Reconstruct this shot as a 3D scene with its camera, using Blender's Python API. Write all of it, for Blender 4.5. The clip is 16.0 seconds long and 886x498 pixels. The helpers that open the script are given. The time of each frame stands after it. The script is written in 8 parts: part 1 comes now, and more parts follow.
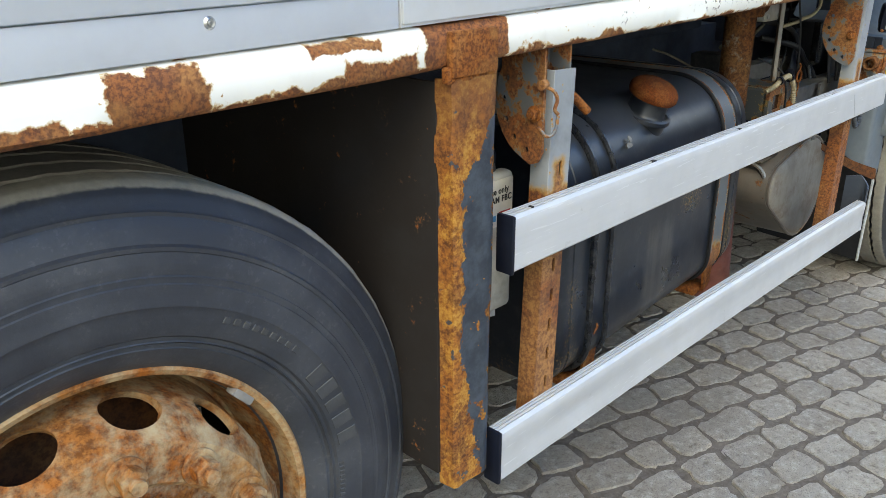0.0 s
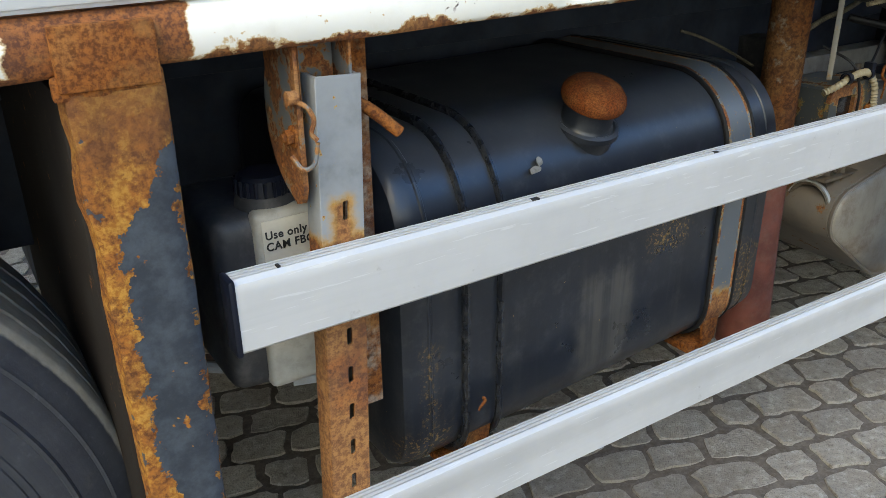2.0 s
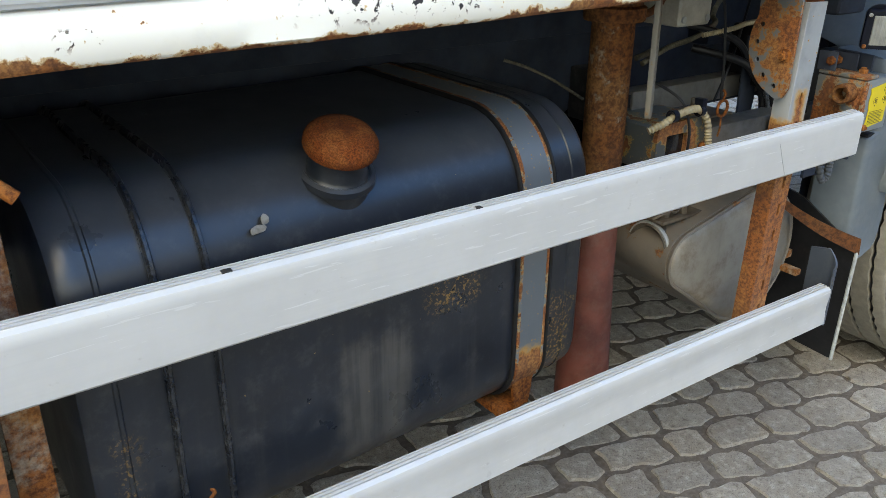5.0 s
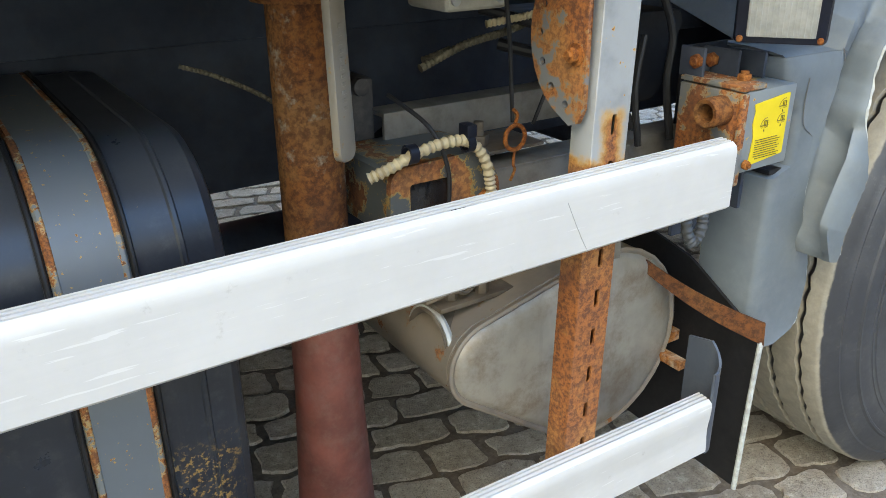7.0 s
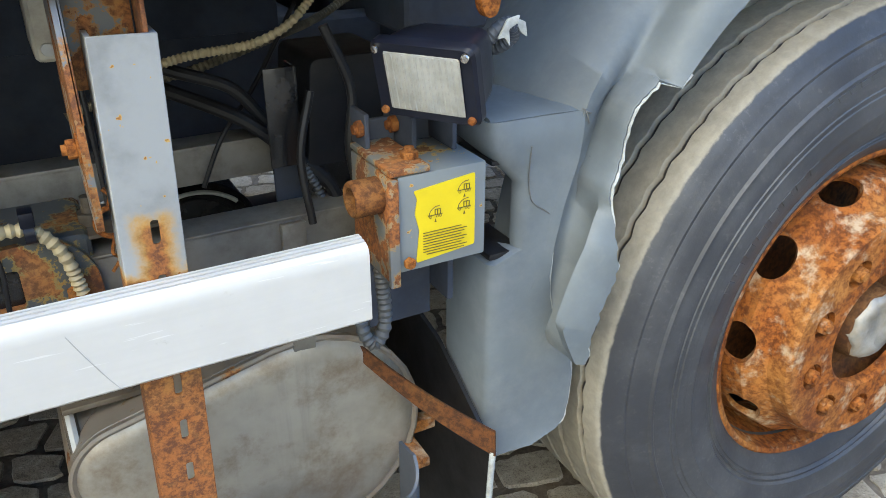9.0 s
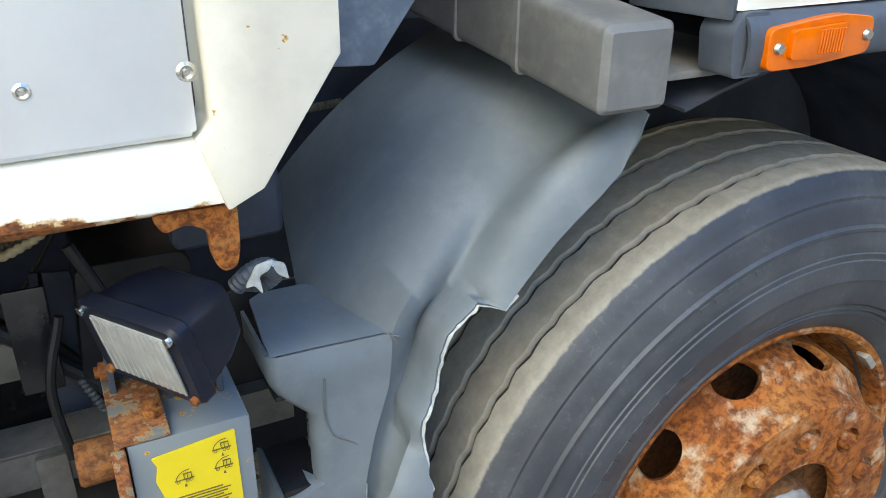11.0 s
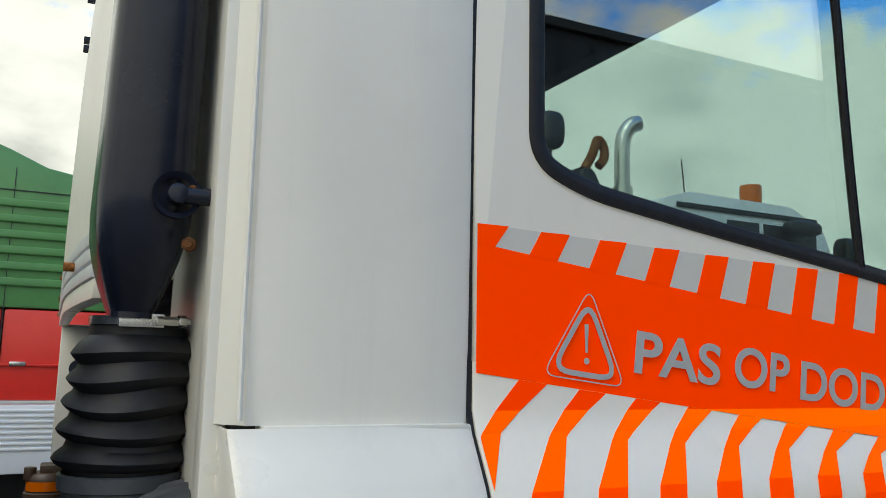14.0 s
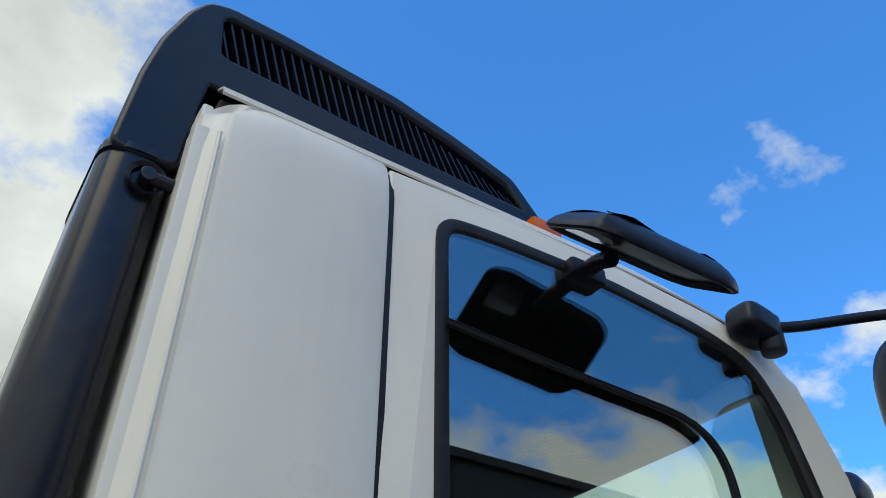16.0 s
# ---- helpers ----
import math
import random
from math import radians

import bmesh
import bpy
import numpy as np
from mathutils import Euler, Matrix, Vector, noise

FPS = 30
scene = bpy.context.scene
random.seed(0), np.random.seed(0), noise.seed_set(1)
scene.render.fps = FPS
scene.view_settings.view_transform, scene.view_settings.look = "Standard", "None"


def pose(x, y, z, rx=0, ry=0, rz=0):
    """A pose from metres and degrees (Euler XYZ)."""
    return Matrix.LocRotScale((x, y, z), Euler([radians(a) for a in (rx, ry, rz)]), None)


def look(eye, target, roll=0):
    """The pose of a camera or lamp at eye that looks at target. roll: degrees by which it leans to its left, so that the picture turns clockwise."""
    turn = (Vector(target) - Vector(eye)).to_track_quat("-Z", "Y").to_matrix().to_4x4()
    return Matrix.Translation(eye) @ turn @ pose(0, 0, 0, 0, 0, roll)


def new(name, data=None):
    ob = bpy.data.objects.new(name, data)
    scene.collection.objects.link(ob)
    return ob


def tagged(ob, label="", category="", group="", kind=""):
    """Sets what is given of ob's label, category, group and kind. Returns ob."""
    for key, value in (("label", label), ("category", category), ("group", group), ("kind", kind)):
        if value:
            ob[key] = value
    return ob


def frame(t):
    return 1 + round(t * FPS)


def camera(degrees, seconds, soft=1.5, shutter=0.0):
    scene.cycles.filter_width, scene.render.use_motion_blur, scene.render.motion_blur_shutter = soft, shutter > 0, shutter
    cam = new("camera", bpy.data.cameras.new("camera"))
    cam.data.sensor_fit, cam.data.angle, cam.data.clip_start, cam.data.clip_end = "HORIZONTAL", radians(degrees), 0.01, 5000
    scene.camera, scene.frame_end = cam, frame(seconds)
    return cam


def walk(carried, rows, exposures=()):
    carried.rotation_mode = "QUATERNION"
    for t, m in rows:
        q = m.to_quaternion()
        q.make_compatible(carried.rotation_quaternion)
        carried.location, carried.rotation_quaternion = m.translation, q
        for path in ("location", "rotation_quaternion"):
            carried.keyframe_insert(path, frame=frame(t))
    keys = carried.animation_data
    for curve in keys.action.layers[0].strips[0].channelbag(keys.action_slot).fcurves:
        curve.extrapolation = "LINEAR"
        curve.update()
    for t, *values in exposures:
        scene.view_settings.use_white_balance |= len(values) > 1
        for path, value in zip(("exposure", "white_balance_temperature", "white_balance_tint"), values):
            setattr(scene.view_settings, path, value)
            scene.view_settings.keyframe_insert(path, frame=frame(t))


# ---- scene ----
cam = camera(57.8, 16.0, soft=0.85)
PATH = [
    (0, (-0.033, 0.233, 1.219), (1.317, 1.519, 0.494), -0.2),
    (0.5, (0.12, 0.182, 1.204), (1.446, 1.494, 0.485), -0.3),
    (1, (0.324, 0.176, 1.224), (1.505, 1.576, 0.422), -0.4),
    (1.5, (0.487, 0.187, 1.232), (1.496, 1.68, 0.365), -0.3),
    (2, (0.614, 0.167, 1.21), (1.605, 1.702, 0.395), -0.8),
    (2.5, (0.704, 0.143, 1.176), (1.59, 1.764, 0.409), -0.9),
    (3, (0.736, 0.159, 1.151), (1.608, 1.797, 0.406), -0.7),
    (3.5, (0.741, 0.15, 1.147), (1.629, 1.784, 0.411), 0.4),
    (4, (0.736, 0.125, 1.18), (1.626, 1.743, 0.411), 1.3),
    (4.5, (0.8, 0.122, 1.227), (1.851, 1.617, 0.414), 1.1),
    (5, (0.972, 0.141, 1.219), (2.052, 1.623, 0.42), 0.7),
    (5.2, (1.039, 0.138, 1.205), (2.129, 1.629, 0.437), -0.2),
    (7.3, (1.772, 0.332, 1.12), (2.755, 1.872, 0.306), -0.6),
    (7.5, (1.791, 0.335, 1.125), (2.743, 1.879, 0.283), -0.7),
    (7.6, (1.808, 0.328, 1.139), (2.741, 1.878, 0.287), -0.8),
    (8, (1.946, 0.276, 1.183), (2.838, 1.842, 0.316), -1.2),
    (8.2, (2.045, 0.256, 1.176), (2.935, 1.818, 0.299), -0.8),
    (10.3, (2.43, 0.361, 1.235), (3.235, 1.949, 0.322), 0.4),
    (10.4, (2.446, 0.376, 1.236), (3.282, 1.958, 0.342), 0.3),
    (10.5, (2.472, 0.366, 1.266), (3.291, 1.949, 0.357), 0.5),
    (11, (2.606, 0.348, 1.342), (3.425, 1.954, 0.474), 0.6),
    (11.5, (2.681, 0.289, 1.377), (3.541, 1.944, 0.654), 0.6),
    (12, (2.761, 0.151, 1.434), (3.61, 1.906, 0.991), 0.5),
    (12.5, (2.856, 0.133, 1.493), (3.706, 1.898, 1.087), 0.7),
    (13, (2.968, 0.174, 1.572), (3.81, 1.957, 1.234), 0.8),
    (13.5, (3.012, 0.154, 1.641), (3.847, 1.969, 1.568), 1.0),
    (14, (3.001, 0.123, 1.699), (3.857, 1.91, 1.967), 1.4),
    (14.5, (2.984, 0.091, 1.747), (3.911, 1.764, 2.33), 1.5),
    (15, (2.977, 0.078, 1.799), (3.929, 1.656, 2.575), 1.4),
    (15.5, (2.978, 0.122, 1.822), (3.895, 1.524, 2.915), 0.9),
    (16, (3.006, 0.167, 1.82), (3.882, 1.501, 3.025), 0.5),
]
walk(cam, [(t, look(eye, target, roll)) for t, eye, target, roll in PATH],
     exposures=[(0, 0.97, 8900, 3), (1, 1.19, 9000, 3), (2.4, 0.83, 9600, 3), (3.0, 1.1, 10100, 3), (4.1, 1.14, 10100, 3), (4.6, 0.92, 9500, 3), (5, 0.92, 9300, 3), (7.5, 1.49, 9600, 3), (10.4, 1.33, 9050, 3), (11.2, 1.25, 9050, 3), (12, 0.92, 9200, 3), (13, 0.32, 9100, 3), (14, -0.06, 9100, 3), (15, -0.14, 8850, 3), (16, -0.35, 8200, 3)])

# ---- light ----
world = bpy.data.worlds.new("sky")
scene.world = world
world.use_nodes = True
SUN_EL, SUN_AZ = 52.0, 218.0      # degrees; azimuth counter-clockwise from +x


def sky_nodes():
    nt = world.node_tree
    nt.nodes.clear()
    N, L = nt.nodes.new, nt.links.new
    out, bg = N("ShaderNodeOutputWorld"), N("ShaderNodeBackground")
    sky = N("ShaderNodeTexSky")
    sky.sky_type, sky.sun_disc = "NISHITA", False
    sky.sun_elevation, sky.sun_rotation = radians(SUN_EL), radians(90 - SUN_AZ)
    sky.air_density, sky.dust_density, sky.ozone_density = 1.0, 0.6, 2.5
    co, sep = N("ShaderNodeTexCoord"), N("ShaderNodeSeparateXYZ")
    L(co.outputs["Generated"], sep.inputs[0])
    up = N("ShaderNodeMath"); up.operation = "MAXIMUM"; up.inputs[1].default_value = 0.0
    L(sep.outputs["Z"], up.inputs[0])
    add = N("ShaderNodeMath"); add.inputs[1].default_value = 0.35
    L(up.outputs[0], add.inputs[0])
    comb = N("ShaderNodeCombineXYZ")
    for k, axis in enumerate("XY"):
        div = N("ShaderNodeMath"); div.operation = "DIVIDE"
        L(sep.outputs[axis], div.inputs[0]); L(add.outputs[0], div.inputs[1]); L(div.outputs[0], comb.inputs[k])
    mp = N("ShaderNodeMapping"); mp.inputs["Location"].default_value = CLOUD_SHIFT
    L(comb.outputs[0], mp.inputs[0])
    big = N("ShaderNodeTexNoise"); big.inputs["Scale"].default_value = 1.55; big.inputs["Detail"].default_value = 11; big.inputs["Roughness"].default_value = 0.58
    L(mp.outputs[0], big.inputs["Vector"])
    ramp = N("ShaderNodeValToRGB")
    ramp.color_ramp.elements[0].position, ramp.color_ramp.elements[1].position = CLOUD_EDGE
    # more cloud towards the back of the truck, less ahead
    tilt = N("ShaderNodeVectorMath"); tilt.operation = "DOT_PRODUCT"; tilt.inputs[1].default_value = (-0.12, 0.02, 0.0)
    L(co.outputs["Generated"], tilt.inputs[0])
    cover = N("ShaderNodeMath")
    L(big.outputs["Fac"], cover.inputs[0]); L(tilt.outputs["Value"], cover.inputs[1])
    # near the horizon the cloud deck closes
    low = N("ShaderNodeMapRange"); low.inputs["From Min"].default_value = 0.55; low.inputs["From Max"].default_value = 0.22
    L(sep.outputs["Z"], low.inputs["Value"])
    dense = N("ShaderNodeMath"); dense.operation = "MULTIPLY_ADD"; dense.inputs[1].default_value = 0.29
    L(low.outputs[0], dense.inputs[0]); L(cover.outputs[0], dense.inputs[2])
    L(dense.outputs[0], ramp.inputs[0])
    shade = N("ShaderNodeTexNoise"); shade.inputs["Scale"].default_value = 3.4; shade.inputs["Detail"].default_value = 5
    L(mp.outputs[0], shade.inputs["Vector"])
    cr = N("ShaderNodeValToRGB")
    cr.color_ramp.elements[0].position, cr.color_ramp.elements[1].position = 0.30, 0.62
    cr.color_ramp.elements[0].color, cr.color_ramp.elements[1].color = (*[c * CLOUD for c in (0.56, 0.66, 0.79)], 1), (*[c * CLOUD for c in (1.06, 1.22, 1.45)], 1)
    thin = N("ShaderNodeMath"); thin.operation = "MULTIPLY_ADD"; thin.inputs[1].default_value, thin.inputs[2].default_value = -0.75, 0.45
    L(cover.outputs[0], thin.inputs[0])
    tone = N("ShaderNodeMath")
    L(shade.outputs["Fac"], tone.inputs[0]); L(thin.outputs[0], tone.inputs[1])
    L(tone.outputs[0], cr.inputs[0])
    # cloud near the sun glows brighter
    sund = N("ShaderNodeVectorMath"); sund.operation = "DOT_PRODUCT"
    sund.inputs[1].default_value = (math.cos(radians(SUN_EL)) * math.cos(radians(SUN_AZ)), math.cos(radians(SUN_EL)) * math.sin(radians(SUN_AZ)), math.sin(radians(SUN_EL)))
    L(co.outputs["Generated"], sund.inputs[0])
    glow = N("ShaderNodeMapRange"); glow.interpolation_type = "SMOOTHSTEP"
    for key, val in (("From Min", 0.35), ("From Max", 1.0), ("To Min", 1.0), ("To Max", 1.7)):
        glow.inputs[key].default_value = val
    L(sund.outputs["Value"], glow.inputs["Value"])
    lit = N("ShaderNodeVectorMath"); lit.operation = "SCALE"
    L(cr.outputs[0], lit.inputs[0]); L(glow.outputs[0], lit.inputs["Scale"])
    gain = N("ShaderNodeMix"); gain.data_type, gain.blend_type = "RGBA", "MULTIPLY"; gain.inputs["Factor"].default_value = 1
    gain.inputs["B"].default_value = (0.62, 2.30, 4.35, 1)
    L(sky.outputs[0], gain.inputs["A"])
    mix = N("ShaderNodeMix"); mix.data_type = "RGBA"
    L(ramp.outputs[0], mix.inputs["Factor"]); L(gain.outputs["Result"], mix.inputs["A"]); L(lit.outputs[0], mix.inputs["B"])
    L(mix.outputs["Result"], bg.inputs[0]); bg.inputs[1].default_value = SKY
    L(bg.outputs[0], out.inputs[0])


SKY, CLOUD, CLOUD_EDGE, CLOUD_SHIFT = 0.11, 8.2, (0.492, 0.560), (3.1, 1.7, 0.0)
sky_nodes()
sun = new("sun", bpy.data.lights.new("sun", "SUN"))
sun.data.energy, sun.data.angle, sun.data.color = 1.2, radians(40), (1.0, 0.87, 0.70)
sun.matrix_world = look((0, 0, 8), (-math.cos(radians(SUN_AZ)) * 5, -math.sin(radians(SUN_AZ)) * 5, 8 - 5 * math.tan(radians(SUN_EL))))

# ---- materials ----


class Nodes:
    """A small wrapper to write node materials in few lines."""

    def __init__(self, name, rough=0.5, metal=0.0):
        self.m = bpy.data.materials.new(name)
        self.m.use_nodes = True
        self.t = self.m.node_tree
        self.b = self.t.nodes["Principled BSDF"]
        self.b.inputs["Roughness"].default_value, self.b.inputs["Metallic"].default_value = rough, metal
        self.co = self.t.nodes.new("ShaderNodeTexCoord").outputs["Object"]

    def n(self, kind, **given):
        node = self.t.nodes.new("ShaderNode" + kind)
        for k, v in given.items():
            node.inputs[k].default_value = v
        return node

    def link(self, a, b):
        self.t.links.new(a, b)

    def scaled(self, s, shift=(0, 0, 0)):
        m = self.n("Mapping", Scale=s if isinstance(s, tuple) else (s, s, s), Location=shift)
        self.link(self.co, m.inputs["Vector"])
        return m.outputs[0]

    def noise(self, scale, detail=5.0, rough=0.6, shift=(0, 0, 0), stretch=(1, 1, 1)):
        t = self.n("TexNoise", Scale=scale, Detail=detail, Roughness=rough)
        self.link(self.scaled(stretch, shift), t.inputs["Vector"])
        return t.outputs["Fac"]

    def ramp(self, fac, a, b, va=0.0, vb=1.0):
        r = self.n("MapRange", **{"From Min": a, "From Max": b, "To Min": va, "To Max": vb})
        r.interpolation_type = "SMOOTHSTEP"
        self.link(fac, r.inputs["Value"])
        return r.outputs[0]

    def math(self, op, a, b=0.0, clamp=False):
        m = self.n("Math")
        m.operation, m.use_clamp = op, clamp
        for k, v in enumerate((a, b)):
            if isinstance(v, (int, float)):
                m.inputs[k].default_value = v
            else:
                self.link(v, m.inputs[k])
        return m.outputs[0]

    def mix(self, fac, a, b):
        m = self.n("Mix")
        m.data_type = "RGBA"
        for key, v in (("Factor", fac), ("A", a), ("B", b)):
            if isinstance(v, (int, float)):
                m.inputs[key].default_value = v
            elif isinstance(v, tuple):
                m.inputs[key].default_value = (*v, 1)
            else:
                self.link(v, m.inputs[key])
        return m.outputs["Result"]

    def axis(self, which):
        s = self.n("SeparateXYZ")
        self.link(self.co, s.inputs[0])
        return s.outputs[which]

    def patch(self, x0, x1, z0, z1, warp=0.03, scale=30.0, soft=0.012):
        """1 inside a ragged-edged rectangle in x and z."""
        nx, nz = self.noise(scale, 4, 0.65), self.noise(scale, 4, 0.65, (7, 3, 1))
        out = None
        for which, n, lo, hi in (("X", nx, x0, x1), ("Z", nz, z0, z1)):
            v = self.math("ADD", self.axis(which), self.math("MULTIPLY", self.math("SUBTRACT", n, 0.5), warp * 2))
            inside = self.math("MULTIPLY", self.ramp(v, lo - soft, lo + soft), self.ramp(v, hi + soft, hi - soft))
            out = inside if out is None else self.math("MULTIPLY", out, inside)
        return out

    def colour(self, c):
        if isinstance(c, tuple):
            self.b.inputs["Base Color"].default_value = (*c, 1)
        else:
            self.link(c, self.b.inputs["Base Color"])

    def rough(self, fac, a, b):
        self.link(self.ramp(fac, 0, 1, a, b), self.b.inputs["Roughness"])

    def bump(self, height, strength=0.3, distance=0.002):
        k = self.n("Bump", Strength=strength, Distance=distance)
        self.link(height, k.inputs["Height"])
        self.link(k.outputs[0], self.b.inputs["Normal"])


def rust_colour(k, scale=60.0):
    """Mottled rust: warm brown, orange brown, ochre bloom, dark scale."""
    fine, mid, soft = k.noise(scale * 2.6, 7, 0.7), k.noise(scale * 0.5, 6, 0.68, (3, 1, 8)), k.noise(scale * 0.16, 5, 0.6, (7, 2, 1))
    c = k.mix(k.ramp(fine, 0.38, 0.62), (0.105, 0.034, 0.014), (0.30, 0.100, 0.026))
    c = k.mix(k.ramp(k.noise(scale * 0.09, 6, 0.7, (4, 4, 9)), 0.50, 0.62, 0, 0.55), c, (0.105, 0.042, 0.024))
    c = k.mix(k.ramp(soft, 0.47, 0.66, 0, 0.65), c, k.mix(k.ramp(fine, 0.38, 0.62), (0.20, 0.082, 0.027), (0.41, 0.20, 0.070)))
    c = k.mix(k.ramp(mid, 0.53, 0.72, 0, 0.45), c, (0.38, 0.175, 0.055))
    c = k.mix(k.ramp(mid, 0.48, 0.30, 0, 0.3), c, (0.095, 0.040, 0.022))
    return c, fine


def rust(name, scale=60.0, tint=(1, 1, 1), dark=0.0, pale=0.0):
    k = Nodes(name, 0.85)
    k.b.inputs["Specular IOR Level"].default_value = 0.12
    c, fine = rust_colour(k, scale)
    if pale:
        c = k.mix(k.ramp(k.noise(scale * 0.5, 5, 0.7, (9, 9, 2)), 0.60 - pale * 0.2, 0.72), c, (0.42, 0.34, 0.25))
    if dark:
        c = k.mix(dark, c, (0.03, 0.02, 0.016))
    t = k.n("Mix"); t.data_type, t.blend_type = "RGBA", "MULTIPLY"
    t.inputs["Factor"].default_value, t.inputs["B"].default_value = 1, (*tint, 1)
    k.link(c, t.inputs["A"])
    k.colour(t.outputs["Result"])
    k.bump(fine, 0.55, 0.002)
    return k.m


def painted_rust(name, paint, amount=0.5, scale=14.0, rough=0.45, patches=(), edge=(0.46, 0.26, 0.06), spots=0.0, grime=0.25, fine=60.0, shift=(0, 0, 0), gloss=0.4):
    """Paint that has flaked off to rust where the noise falls under amount, in the patches, and in small spots."""
    k = Nodes(name, rough)
    big = k.noise(scale, 7, 0.68, shift)
    mask = k.ramp(big, amount - 0.01, amount - 0.035)
    rim = k.ramp(big, amount + 0.02, amount - 0.004)
    for p in patches:
        mask = k.math("MAXIMUM", mask, k.patch(*p))
        rim = k.math("MAXIMUM", rim, k.patch(p[0] - 0.004, p[1] + 0.004, p[2] - 0.004, p[3] + 0.004, *p[4:]))
    if spots:
        s = k.noise(scale * 5, 3, 0.6, (5, 5, 5))
        mask = k.math("MAXIMUM", mask, k.ramp(s, spots, spots - 0.03))
        rim = k.math("MAXIMUM", rim, k.ramp(s, spots + 0.03, spots))
    r, f = rust_colour(k, fine)
    dirt = k.noise(9, 6, 0.65, (2, 8, 1))
    p = k.mix(k.ramp(dirt, 0.42, 0.75, 0.0, grime), paint, tuple(c * 0.45 + 0.02 for c in paint))
    k.colour(k.mix(mask, k.mix(rim, p, edge), r))
    k.rough(mask, gloss, 0.88)
    h = k.math("SUBTRACT", k.math("MULTIPLY", f, k.math("ADD", k.math("MULTIPLY", mask, 0.8), 0.05)), k.math("MULTIPLY", mask, 0.5))
    k.bump(h, 0.5, 0.0025)
    return k.m


def plain(name, c, rough=0.5, metal=0.0, vary=0.25, scale=12.0, grain=220.0, bump=0.08, dust=0.0, dust_colour=(0.22, 0.20, 0.17), streak=0.0):
    """An even surface with soft blotches, fine grain, optional dust lying on it and run-down streaks."""
    k = Nodes(name, rough, metal)
    blot, fine = k.noise(scale, 6, 0.62), k.noise(grain, 3, 0.6)
    col = k.mix(k.ramp(blot, 0.3, 0.72), c, tuple(v * (1 - vary) for v in c))
    if streak:
        st = k.noise(1.0, 5, 0.6, (0, 4, 0), (38, 38, 2.2))
        col = k.mix(k.ramp(st, 0.52, 0.78, 0.0, streak), col, tuple(v * 0.5 + 0.03 for v in c))
    if dust:
        col = k.mix(k.math("MULTIPLY", k.ramp(k.noise(scale * 2.7, 7, 0.7, (4, 4, 4)), 0.42, 0.74), dust), col, dust_colour)
    k.colour(col)
    k.rough(blot, max(0.03, rough - 0.1), min(1, rough + 0.12))
    k.bump(fine, bump, 0.0012)
    return k.m


def glass(name, reflect=0.3, tint=(0.8, 0.95, 0.9)):
    k = Nodes(name)
    t = k.t
    a, b, m = t.nodes.new("ShaderNodeBsdfTransparent"), t.nodes.new("ShaderNodeBsdfGlossy"), t.nodes.new("ShaderNodeMixShader")
    a.inputs[0].default_value = (*tint, 1)
    b.inputs["Roughness"].default_value = 0.0
    m.inputs[0].default_value = reflect
    k.link(a.outputs[0], m.inputs[1]); k.link(b.outputs[0], m.inputs[2])
    k.link(m.outputs[0], t.nodes["Material Output"].inputs[0])
    return k.m


BEAM0, RISE = 1.0545, 0.0187       # the body's bottom beam rises slightly towards the cab


def bz(x):
    return BEAM0 + RISE * (x - 0.2)


